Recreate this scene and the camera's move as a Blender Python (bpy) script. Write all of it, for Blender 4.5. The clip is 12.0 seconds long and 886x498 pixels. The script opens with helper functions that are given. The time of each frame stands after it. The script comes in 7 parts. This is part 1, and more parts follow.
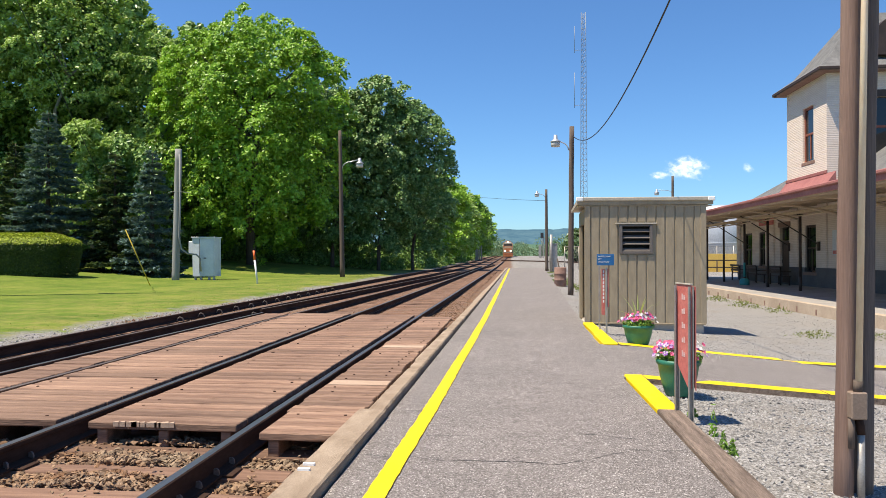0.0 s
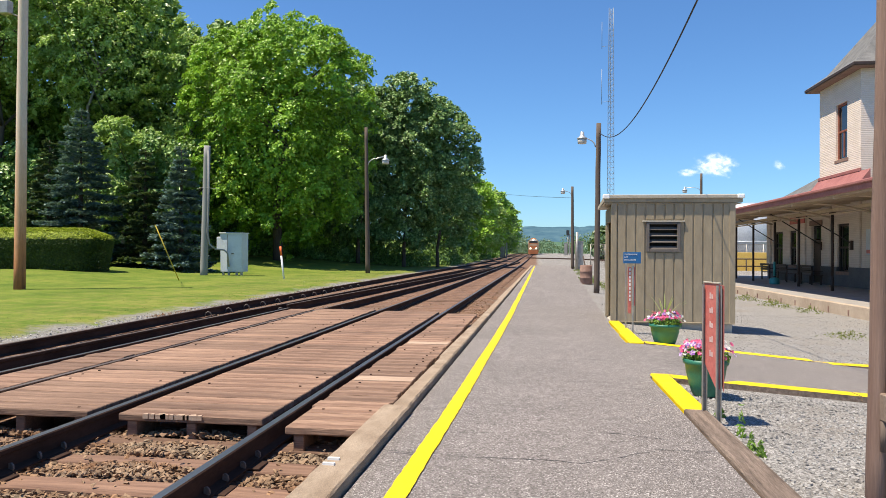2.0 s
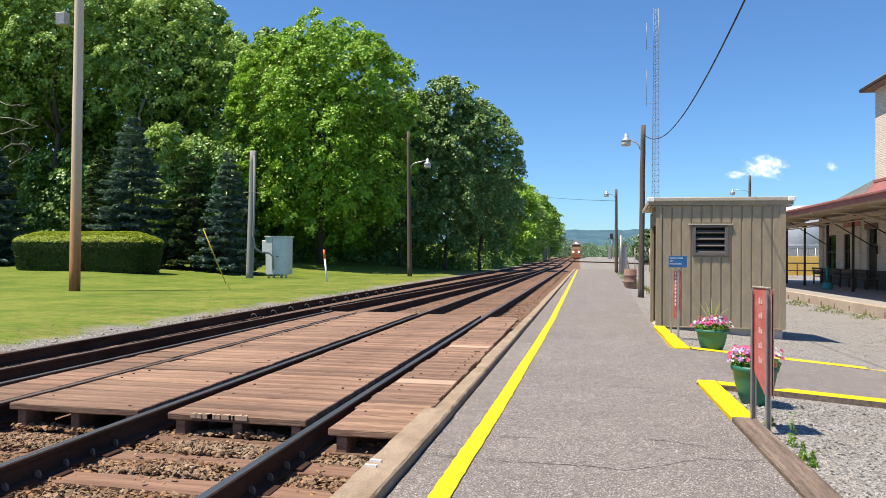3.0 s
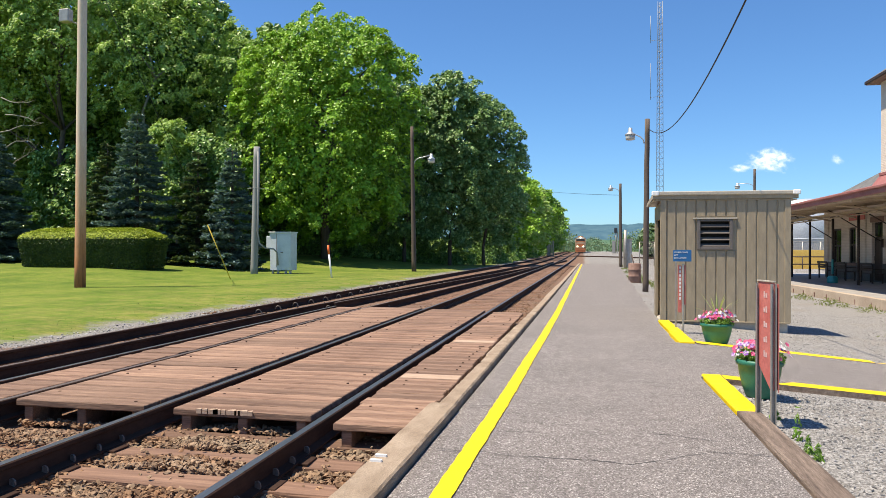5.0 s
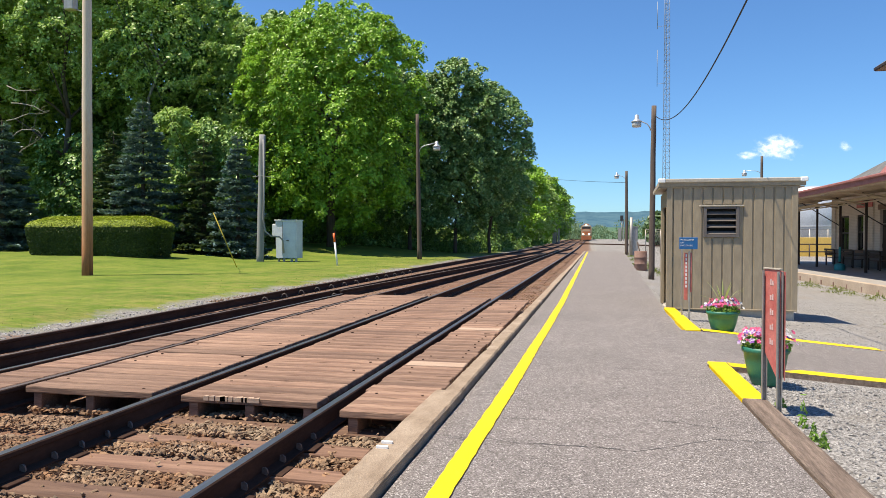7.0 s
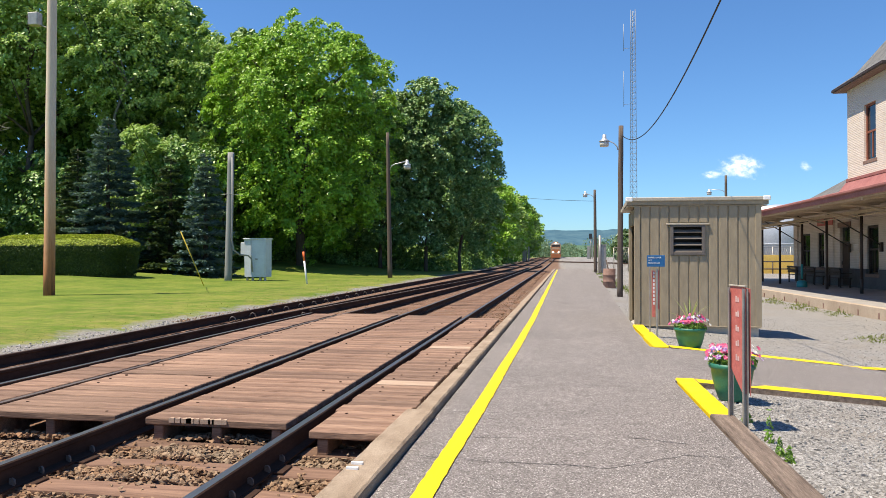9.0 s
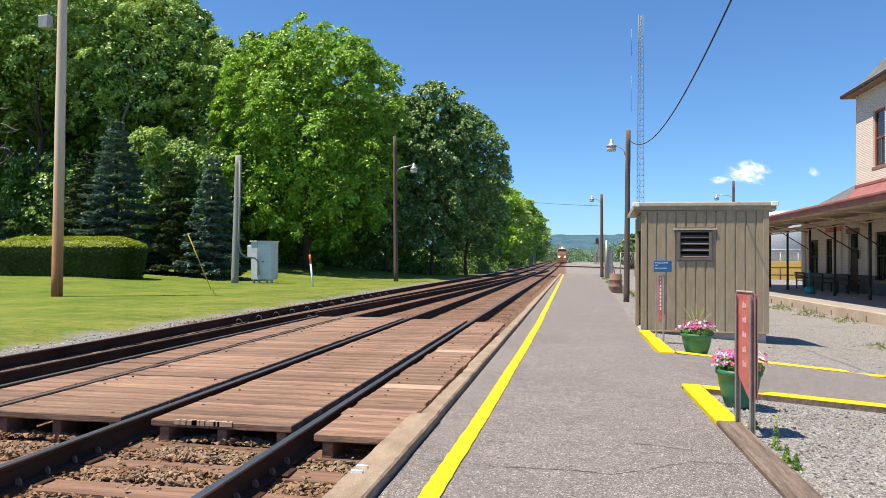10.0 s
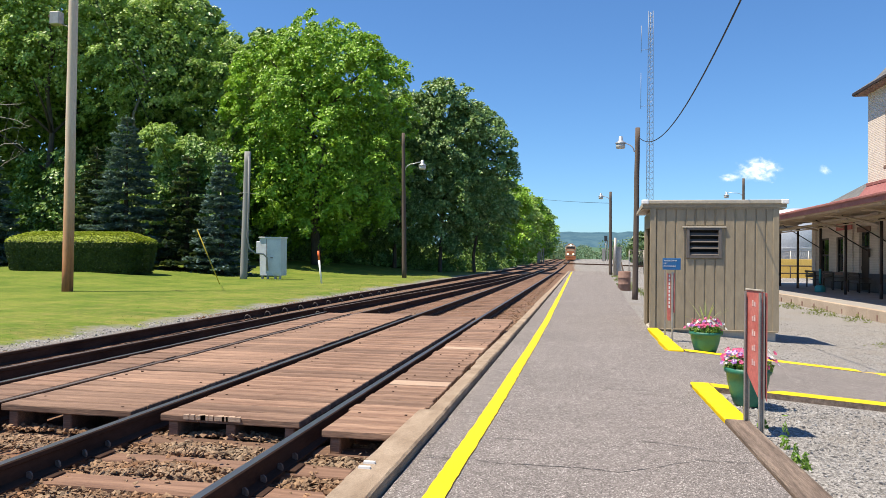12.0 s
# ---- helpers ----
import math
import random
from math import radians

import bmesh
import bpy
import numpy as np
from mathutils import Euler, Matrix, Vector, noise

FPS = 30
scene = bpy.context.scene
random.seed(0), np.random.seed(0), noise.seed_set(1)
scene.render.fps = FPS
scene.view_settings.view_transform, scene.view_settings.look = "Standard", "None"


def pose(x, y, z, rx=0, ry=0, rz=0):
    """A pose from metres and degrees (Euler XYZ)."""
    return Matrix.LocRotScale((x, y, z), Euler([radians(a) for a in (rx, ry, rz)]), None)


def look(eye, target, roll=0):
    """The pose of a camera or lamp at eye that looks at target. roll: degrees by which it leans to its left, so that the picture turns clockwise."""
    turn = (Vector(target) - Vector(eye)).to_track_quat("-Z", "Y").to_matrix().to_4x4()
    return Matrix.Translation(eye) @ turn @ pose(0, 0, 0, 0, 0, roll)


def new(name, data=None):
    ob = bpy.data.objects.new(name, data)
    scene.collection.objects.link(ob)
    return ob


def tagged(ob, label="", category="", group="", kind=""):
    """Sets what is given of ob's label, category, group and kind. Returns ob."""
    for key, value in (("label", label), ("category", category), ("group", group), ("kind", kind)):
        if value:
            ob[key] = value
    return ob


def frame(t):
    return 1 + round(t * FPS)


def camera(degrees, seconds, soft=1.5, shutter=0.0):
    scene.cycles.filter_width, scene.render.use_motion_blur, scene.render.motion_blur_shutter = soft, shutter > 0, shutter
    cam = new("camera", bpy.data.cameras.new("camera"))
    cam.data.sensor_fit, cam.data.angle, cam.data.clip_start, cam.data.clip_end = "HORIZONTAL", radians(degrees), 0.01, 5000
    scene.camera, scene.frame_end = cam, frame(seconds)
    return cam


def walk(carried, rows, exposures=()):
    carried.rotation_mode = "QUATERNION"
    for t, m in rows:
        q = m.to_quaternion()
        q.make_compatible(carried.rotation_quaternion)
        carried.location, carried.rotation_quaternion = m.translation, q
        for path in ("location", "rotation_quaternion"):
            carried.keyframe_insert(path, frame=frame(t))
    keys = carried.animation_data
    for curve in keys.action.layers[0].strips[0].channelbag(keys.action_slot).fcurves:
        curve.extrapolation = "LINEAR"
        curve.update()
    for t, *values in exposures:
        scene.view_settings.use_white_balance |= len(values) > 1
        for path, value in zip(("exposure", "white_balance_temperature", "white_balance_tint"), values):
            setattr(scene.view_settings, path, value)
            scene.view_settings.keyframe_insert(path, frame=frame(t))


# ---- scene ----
# ---- camera ----
EYE = (0.0, 0.0, 1.33)
cam = camera(64.6, 12.0, soft=0.7)
TURNS = [
    (0.0, 90.552, 0.0, 5.482), (0.5, 90.547, 0.233, 5.663), (1.0, 90.507, 0.065, 5.965), (1.5, 90.42, -0.456, 6.146),
    (2.0, 90.292, -0.351, 7.531), (2.5, 90.316, -0.333, 8.812), (3.0, 90.548, -0.44, 10.95), (5.0, 90.143, -0.207, 11.284),
    (5.5, 89.957, -0.27, 11.199), (6.0, 89.849, -0.627, 10.566), (6.5, 90.102, -0.387, 10.417), (7.0, 89.145, -0.15, 11.737), (7.2, 89.21, -0.18, 11.62),
    (8.8, 90.27, -0.06, 9.21), (9.0, 90.64, -0.027, 9.327), (9.5, 90.959, -0.329, 9.287), (10.0, 90.949, -0.4, 9.831), (10.5, 90.898, -0.599, 10.042),
    (11.0, 90.873, -0.342, 10.307), (11.5, 90.79, -0.425, 10.452), (12.0, 90.684, -0.642, 10.501),
]
walk(cam, [(t, pose(*EYE, rx, ry, rz)) for t, rx, ry, rz in TURNS])

# ---- world and sun ----
SUN_EL, SUN_WAY = 66.5, Vector((0.88, 0.47, 0.0)).normalized()
wd = bpy.data.worlds.new("sky")
scene.world = wd
wd.use_nodes = True
nt = wd.node_tree
sky = nt.nodes.new("ShaderNodeTexSky")
sky.sky_type, sky.sun_disc = "NISHITA", False
sky.sun_elevation = radians(SUN_EL)
sky.sun_rotation = math.atan2(-SUN_WAY.x, -SUN_WAY.y)
sky.air_density, sky.dust_density, sky.ozone_density = 1.0, 0.2, 2.0
deep = nt.nodes.new("ShaderNodeMix")
deep.data_type, deep.blend_type = "RGBA", "MULTIPLY"
deep.inputs[0].default_value = 1.0
deep.inputs[7].default_value = (0.63, 0.95, 1.28, 1)
nt.links.new(sky.outputs[0], deep.inputs[6])
nt.links.new(deep.outputs[2], nt.nodes["Background"].inputs[0])
nt.nodes["Background"].inputs[1].default_value = 0.08
sun_data = bpy.data.lights.new("sun", "SUN")
sun_data.energy, sun_data.angle, sun_data.color = 5.0, radians(0.53), (1.0, 0.885, 0.71)
sun = new("sun", sun_data)
down = Vector((SUN_WAY.x * math.cos(radians(SUN_EL)), SUN_WAY.y * math.cos(radians(SUN_EL)), -math.sin(radians(SUN_EL))))
sun.matrix_world = look((-30, -30, 60), Vector((-30, -30, 60)) + down)
scene.view_settings.exposure = 0.66


# ---- materials ----
def node_mat(name):
    m = bpy.data.materials.new(name)
    m.use_nodes = True
    t = m.node_tree
    return m, t, t.nodes["Principled BSDF"], lambda kind: t.nodes.new(kind)


def coords(t):
    c = t.nodes.new("ShaderNodeTexCoord")
    return c.outputs["Object"]


def noise_tex(t, vec, scale, detail=6, rough=0.6, stretch=None):
    n = t.nodes.new("ShaderNodeTexNoise")
    n.inputs["Scale"].default_value, n.inputs["Detail"].default_value, n.inputs["Roughness"].default_value = scale, detail, rough
    if stretch:
        mp = t.nodes.new("ShaderNodeMapping")
        mp.inputs["Scale"].default_value = stretch
        t.links.new(vec, mp.inputs["Vector"])
        vec = mp.outputs[0]
    t.links.new(vec, n.inputs["Vector"])
    return n.outputs["Fac"]


def ramp(t, fac, *stops):
    r = t.nodes.new("ShaderNodeValToRGB")
    e = r.color_ramp.elements
    while len(e) < len(stops):
        e.new(0.5)
    for el, (p, c) in zip(e, stops):
        el.position, el.color = p, (*c, 1) if len(c) == 3 else c
    t.links.new(fac, r.inputs[0])
    return r.outputs[0]


def mix(t, fac, a, b, mode="MIX"):
    n = t.nodes.new("ShaderNodeMix")
    n.data_type, n.blend_type = "RGBA", mode
    for sock, v in ((n.inputs[0], fac), (n.inputs[6], a), (n.inputs[7], b)):
        if isinstance(v, (int, float)):
            sock.default_value = v
        elif isinstance(v, tuple):
            sock.default_value = (*v, 1)
        else:
            t.links.new(v, sock)
    return n.outputs[2]


def bump(t, bsdf, height, strength, dist):
    b = t.nodes.new("ShaderNodeBump")
    b.inputs["Strength"].default_value, b.inputs["Distance"].default_value = strength, dist
    t.links.new(height, b.inputs["Height"])
    t.links.new(b.outputs[0], bsdf.inputs["Normal"])


def island(t):
    return t.nodes.new("ShaderNodeNewGeometry").outputs["Random Per Island"]


def own(t):
    return t.nodes.new("ShaderNodeObjectInfo").outputs["Random"]


def surface(name, dark, light, scale, rough=0.8, metal=0.0, fine=None, bump_by=0.3, bump_dist=0.01, stretch=None, vary=None, vary_amt=0.25, spec=0.5, grain=0.35):
    """A two-scale surface: broad stains from dark to light, fine grain, relief."""
    m, t, b, n = node_mat(name)
    v = coords(t)
    broad = noise_tex(t, v, scale, 5, 0.6, stretch)
    fine_f = noise_tex(t, v, fine or scale * 14, 8, 0.7, stretch)
    col = ramp(t, broad, (0.3, dark), (0.7, light))
    col = mix(t, grain, col, ramp(t, fine_f, (0.3, (0.25, 0.25, 0.25)), (0.7, (0.8, 0.8, 0.8))), "OVERLAY")
    if vary:
        f = own(t) if vary == "own" else island(t)
        k = 1 - vary_amt
        col = mix(t, 1.0, col, ramp(t, f, (0.0, (k, k, k)), (1.0, (1.0, 1.0, 1.0))), "MULTIPLY")
    t.links.new(col, b.inputs["Base Color"])
    b.inputs["Roughness"].default_value, b.inputs["Metallic"].default_value = rough, metal
    b.inputs["Specular IOR Level"].default_value = spec
    bump(t, b, fine_f, bump_by, bump_dist)
    return m


def leaf_mat(name, c1, c2, c3, translucent=0.25, rough=0.4):
    m, t, b, n = node_mat(name)
    r = island(t)
    v = coords(t)
    broad = noise_tex(t, v, 0.35, 3)
    col = ramp(t, r, (0.0, c1), (0.55, c2), (1.0, c3))
    col = mix(t, 0.5, col, ramp(t, broad, (0.3, (0.4, 0.42, 0.4)), (0.7, (0.62, 0.62, 0.55))), "OVERLAY")
    t.links.new(col, b.inputs["Base Color"])
    b.inputs["Roughness"].default_value = rough
    b.inputs["Specular IOR Level"].default_value = 0.4
    tr = n("ShaderNodeBsdfTranslucent")
    t.links.new(mix(t, 0.5, col, (0.35, 0.5, 0.05)), tr.inputs[0])
    ms = n("ShaderNodeMixShader")
    ms.inputs[0].default_value = translucent
    t.links.new(b.outputs[0], ms.inputs[1])
    t.links.new(tr.outputs[0], ms.inputs[2])
    t.links.new(ms.outputs[0], t.nodes["Material Output"].inputs[0])
    return m


def ground_mat():
    """Lawn, stony verge, ballast and gravel, told apart by their place with ragged edges."""
    m, t, b, n = node_mat("ground_cover")
    v = coords(t)
    sep = n("ShaderNodeSeparateXYZ")
    t.links.new(v, sep.inputs[0])
    wob = noise_tex(t, v, 0.8, 6, 0.7)

    def math_n(op, a, c, clamp=False):
        k = n("ShaderNodeMath")
        k.operation, k.use_clamp = op, clamp
        for s, val in zip(k.inputs, (a, c)):
            if isinstance(val, (int, float)):
                s.default_value = val
            else:
                t.links.new(val, s)
        return k.outputs[0]

    wx = math_n("ADD", sep.outputs[0], math_n("MULTIPLY", math_n("SUBTRACT", wob, 0.5), 3.0))
    # grass: mottled, mown, with dry patches
    g1 = noise_tex(t, v, 0.35, 5, 0.65)
    g2 = noise_tex(t, v, 60, 4, 0.8, (1, 0.35, 1))
    g3 = noise_tex(t, v, 5, 6, 0.75, (0.5, 1.6, 1))
    grass = ramp(t, g1, (0.32, (0.07, 0.122, 0.012)), (0.5, (0.115, 0.168, 0.02)), (0.68, (0.18, 0.208, 0.036)))
    dry = noise_tex(t, v, 1.3, 6, 0.75)
    near_edge = ramp(t, math_n("MULTIPLY", math_n("ADD", wx, 17.0), 0.13, True), (0.0, (0.25, 0.25, 0.25)), (1.0, (0.85, 0.85, 0.85)))
    grass = mix(t, mix(t, 1.0, near_edge, ramp(t, dry, (0.42, (0, 0, 0)), (0.68, (1, 1, 1))), "MULTIPLY"), grass, (0.25, 0.215, 0.07))
    grass = mix(t, 0.55, grass, ramp(t, g2, (0.3, (0.25, 0.25, 0.25)), (0.7, (0.75, 0.75, 0.7))), "OVERLAY")
    grass = mix(t, 0.85, grass, ramp(t, g3, (0.3, (0.3, 0.33, 0.3)), (0.7, (0.68, 0.66, 0.6))), "OVERLAY")
    # stones
    vo = n("ShaderNodeTexVoronoi")
    vo.inputs["Scale"].default_value = 65
    t.links.new(v, vo.inputs["Vector"])
    sv = n("ShaderNodeSeparateXYZ")
    t.links.new(vo.outputs["Color"], sv.inputs[0])
    grit = noise_tex(t, v, 120, 4, 0.8)
    gravel = ramp(t, sv.outputs[0], (0.0, (0.12, 0.113, 0.105)), (0.5, (0.225, 0.214, 0.203)), (1.0, (0.4, 0.385, 0.37)))
    gravel = mix(t, 0.5, gravel, ramp(t, grit, (0.35, (0.25, 0.25, 0.25)), (0.65, (0.7, 0.7, 0.7))), "OVERLAY")
    dirt = noise_tex(t, v, 0.5, 5, 0.7)
    gravel = mix(t, ramp(t, dirt, (0.5, (0, 0, 0)), (0.72, (0.6, 0.6, 0.6))), gravel, (0.2, 0.165, 0.125))
    rust = noise_tex(t, v, 1.1, 5, 0.7)
    ballast = ramp(t, sv.outputs[1], (0.0, (0.09, 0.06, 0.045)), (0.5, (0.16, 0.105, 0.075)), (1.0, (0.27, 0.2, 0.155)))
    ballast = mix(t, ramp(t, rust, (0.4, (0, 0, 0)), (0.65, (0.7, 0.7, 0.7))), ballast, (0.2, 0.09, 0.045))
    sand = mix(t, 0.35, gravel, (0.17, 0.155, 0.14))
    lawn_w = ramp(t, math_n("MULTIPLY", math_n("ADD", wx, 9.0), -1.1, True), (0.2, (0, 0, 0)), (0.8, (1, 1, 1)))
    verge_w = ramp(t, math_n("MULTIPLY", math_n("ADD", wx, 8.3), -1.4, True), (0.2, (0, 0, 0)), (0.8, (1, 1, 1)))
    right_w = ramp(t, math_n("MULTIPLY", math_n("ADD", wx, 0.6), 0.6, True), (0.4, (0, 0, 0)), (0.6, (1, 1, 1)))
    far_green = ramp(t, math_n("MULTIPLY", math_n("ADD", math_n("ABSOLUTE", wx, 0), -22.0), 0.15, True), (0.3, (0, 0, 0)), (0.8, (1, 1, 1)))
    col = mix(t, verge_w, ballast, sand)
    col = mix(t, right_w, col, gravel)
    col = mix(t, far_green, col, grass)
    col = mix(t, lawn_w, col, grass)
    t.links.new(col, b.inputs["Base Color"])
    b.inputs["Roughness"].default_value, b.inputs["Specular IOR Level"].default_value = 0.95, 0.2
    h = math_n("ADD", math_n("MULTIPLY", vo.outputs["Distance"], -0.6), math_n("MULTIPLY", g2, 0.8))
    bump(t, b, h, 0.4, 0.012)
    return m


GROUND = ground_mat()
def asphalt_mat():
    """Old asphalt whose stones show, bleached, with darker patches."""
    m, t, b, n = node_mat("worn_asphalt")
    v = coords(t)
    broad = noise_tex(t, v, 0.7, 6, 0.7)
    mid = noise_tex(t, v, 7, 5, 0.7)
    vo = n("ShaderNodeTexVoronoi")
    vo.inputs["Scale"].default_value = 155
    t.links.new(v, vo.inputs["Vector"])
    sv = n("ShaderNodeSeparateXYZ")
    t.links.new(vo.outputs["Color"], sv.inputs[0])
    col = ramp(t, sv.outputs[0], (0.0, (0.065, 0.057, 0.053)), (0.28, (0.155, 0.138, 0.13)), (0.72, (0.215, 0.193, 0.183)), (0.9, (0.33, 0.3, 0.287)), (1.0, (0.58, 0.54, 0.515)))
    col = mix(t, 0.35, col, ramp(t, mid, (0.3, (0.3, 0.3, 0.3)), (0.7, (0.7, 0.7, 0.7))), "OVERLAY")
    col = mix(t, 0.3, col, ramp(t, broad, (0.3, (0.3, 0.3, 0.3)), (0.7, (0.7, 0.69, 0.68))), "OVERLAY")
    t.links.new(col, b.inputs["Base Color"])
    b.inputs["Roughness"].default_value, b.inputs["Specular IOR Level"].default_value = 0.93, 0.3
    bump(t, b, vo.outputs["Distance"], 0.55, 0.008)
    return m


ASPHALT = asphalt_mat()
CRACK = surface("crack_filling", (0.035, 0.034, 0.032), (0.06, 0.058, 0.055), 8, 0.9)
YELLOW = surface("yellow_line_paint", (0.72, 0.5, 0.004), (0.82, 0.6, 0.008), 2.5, 0.6, fine=90, bump_by=0.3, bump_dist=0.003, spec=0.3)
EDGE_TIMBER = surface("weathered_edge_timber", (0.25, 0.18, 0.12), (0.42, 0.325, 0.235), 4, 0.9, fine=150, stretch=(1.4, 0.8, 1.4), vary="own", vary_amt=0.15, bump_by=0.9, bump_dist=0.01, grain=0.95)
GREY_TIMBER = surface("grey_brown_edging_timber", (0.1, 0.07, 0.053), (0.29, 0.22, 0.172), 3, 0.9, fine=26, stretch=(7, 0.5, 7), bump_by=1.0, bump_dist=0.012, grain=0.9)
PLANK = surface("weathered_crossing_plank", (0.14, 0.068, 0.041), (0.41, 0.258, 0.172), 1.3, 0.8, fine=17, stretch=(0.4, 6, 6), vary="own", vary_amt=0.4, bump_by=0.9, bump_dist=0.008, grain=0.85)
PLANK_RAW = surface("splintered_raw_wood", (0.34, 0.225, 0.155), (0.5, 0.37, 0.27), 6, 0.85, stretch=(0.4, 6, 6))
TIE = surface("rust_stained_tie", (0.14, 0.075, 0.05), (0.32, 0.19, 0.125), 3, 0.9, fine=30, stretch=(0.3, 5, 5), vary="own", vary_amt=0.4, bump_by=0.6)
RAIL_SIDE = surface("rusted_rail_steel", (0.03, 0.018, 0.014), (0.075, 0.043, 0.031), 4, 0.85, 0.0, fine=60, stretch=(1, 0.3, 1), spec=0.1)
RAIL_TOP = surface("polished_rail_head", (0.26, 0.25, 0.245), (0.42, 0.41, 0.4), 5, 0.4, 1.0, fine=60, stretch=(2, 0.1, 1), bump_by=0.05)
RAIL_DULL = surface("dull_rail_head", (0.12, 0.09, 0.08), (0.22, 0.18, 0.16), 5, 0.5, 0.6, fine=60, stretch=(2, 0.1, 1), bump_by=0.1)
CLIP = surface("worn_steel_clip", (0.1, 0.08, 0.066), (0.2, 0.17, 0.145), 20, 0.7, 0.1)
STONE = surface("ballast_stone", (0.31, 0.15, 0.066), (0.36, 0.275, 0.185), 2.2, 0.9, fine=40, vary="island", vary_amt=0.55, bump_by=0.5)
STONE_OWN = surface("ballast_stone_loose", (0.34, 0.19, 0.095), (0.4, 0.31, 0.22), 6, 0.9, fine=40, vary="own", vary_amt=0.5, bump_by=0.5)
GRAVEL = surface("grey_gravel_stone", (0.27, 0.258, 0.245), (0.5, 0.485, 0.468), 1.4, 0.9, fine=40, vary="island", vary_amt=0.45)
SIDING = surface("taupe_painted_metal_siding", (0.285, 0.228, 0.15), (0.325, 0.263, 0.177), 1.2, 0.5, fine=12, bump_by=0.03, stretch=(1, 1, 0.3))
FASCIA = surface("beige_painted_metal_trim", (0.4, 0.355, 0.285), (0.45, 0.4, 0.325), 2, 0.5, bump_by=0.03)
WHITE_METAL = surface("white_metal_cap", (0.75, 0.75, 0.74), (0.85, 0.85, 0.84), 4, 0.4, bump_by=0.03)
LOUVRE = surface("brown_louvre_metal", (0.11, 0.093, 0.083), (0.145, 0.125, 0.11), 4, 0.5, bump_by=0.05)
DARK = surface("dark_interior", (0.008, 0.008, 0.009), (0.015, 0.015, 0.016), 2, 0.9)
CONCRETE = surface("pale_concrete", (0.36, 0.33, 0.28), (0.5, 0.46, 0.4), 2.5, 0.9, fine=50)
KERB = surface("tan_weathered_kerb", (0.34, 0.26, 0.19), (0.46, 0.37, 0.28), 1.2, 0.9, fine=30)
PAVER = surface("grey_brick_paving", (0.24, 0.22, 0.21), (0.34, 0.32, 0.3), 1.5, 0.85, fine=25)
BLUE = surface("blue_sign_face", (0.012, 0.1, 0.27), (0.018, 0.125, 0.32), 5, 0.4, bump_by=0.02)
WHITE = surface("white_sign_paint", (0.72, 0.72, 0.7), (0.8, 0.8, 0.78), 8, 0.5, bump_by=0.02)
RED_SIGN = surface("faded_red_sign", (0.42, 0.09, 0.075), (0.55, 0.18, 0.15), 7, 0.55, fine=40, bump_by=0.05)
GALV = surface("galvanised_steel_post", (0.3, 0.28, 0.255), (0.42, 0.4, 0.37), 6, 0.5, 0.5, bump_by=0.08)
POT = surface("green_glazed_pot", (0.014, 0.115, 0.07), (0.026, 0.165, 0.105), 5, 0.5, bump_by=0.04)
SOIL = surface("dark_potting_soil", (0.03, 0.02, 0.013), (0.06, 0.04, 0.027), 20, 0.95)
POLE_BROWN = surface("brown_creosoted_pole", (0.06, 0.045, 0.036), (0.15, 0.11, 0.085), 2.2, 0.9, fine=22, stretch=(6, 6, 0.25), bump_by=0.6)


def stained_pole_mat():
    """Grey weathered wood that turns orange-brown and then dark with preservative towards the butt."""
    m, t, b, n = node_mat("weathered_tan_pole")
    v = coords(t)
    sep, mr = n("ShaderNodeSeparateXYZ"), n("ShaderNodeMapRange")
    t.links.new(v, sep.inputs[0])
    streak = noise_tex(t, v, 1.5, 6, 0.7, (6, 6, 0.25))
    add = n("ShaderNodeMath")
    add.operation = "MULTIPLY_ADD"
    t.links.new(streak, add.inputs[0])
    add.inputs[1].default_value = 4.0
    t.links.new(sep.outputs[2], add.inputs[2])
    mr.inputs[1].default_value, mr.inputs[2].default_value = 1.0, 11.0
    t.links.new(add.outputs[0], mr.inputs[0])
    col = ramp(t, mr.outputs[0], (0.05, (0.17, 0.075, 0.045)), (0.2, (0.44, 0.18, 0.075)), (0.42, (0.6, 0.35, 0.21)), (0.75, (0.66, 0.52, 0.42)))
    fine = noise_tex(t, v, 22, 8, 0.7, (6, 6, 0.2))
    col = mix(t, 0.6, col, ramp(t, fine, (0.3, (0.25, 0.25, 0.25)), (0.7, (0.75, 0.75, 0.75))), "OVERLAY")
    t.links.new(col, b.inputs["Base Color"])
    b.inputs["Roughness"].default_value = 0.9
    bump(t, b, fine, 0.5, 0.01)
    return m


POLE_TAN = stained_pole_mat()
POLE_GREY = surface("grey_weathered_pole", (0.2, 0.197, 0.19), (0.33, 0.325, 0.315), 1.4, 0.9, fine=22, stretch=(6, 6, 0.2), bump_by=0.4)
CABINET = surface("light_grey_cabinet_paint", (0.52, 0.56, 0.6), (0.62, 0.66, 0.7), 2, 0.4, bump_by=0.03)
LAMP_METAL = surface("aluminium_lamp_body", (0.4, 0.41, 0.42), (0.55, 0.56, 0.57), 6, 0.4, 0.5, bump_by=0.05)
CABLE = surface("black_cable", (0.012, 0.012, 0.014), (0.02, 0.02, 0.022), 4, 0.6)
CONDUIT = surface("cream_conduit", (0.72, 0.55, 0.35), (0.8, 0.64, 0.44), 3, 0.6, stretch=(1, 1, 0.2))
ORANGE = surface("orange_marker_top", (0.8, 0.12, 0.02), (0.9, 0.17, 0.03), 8, 0.5, bump_by=0.02)
GUY = surface("yellow_guy_guard", (0.5, 0.36, 0.03), (0.62, 0.46, 0.05), 6, 0.6)
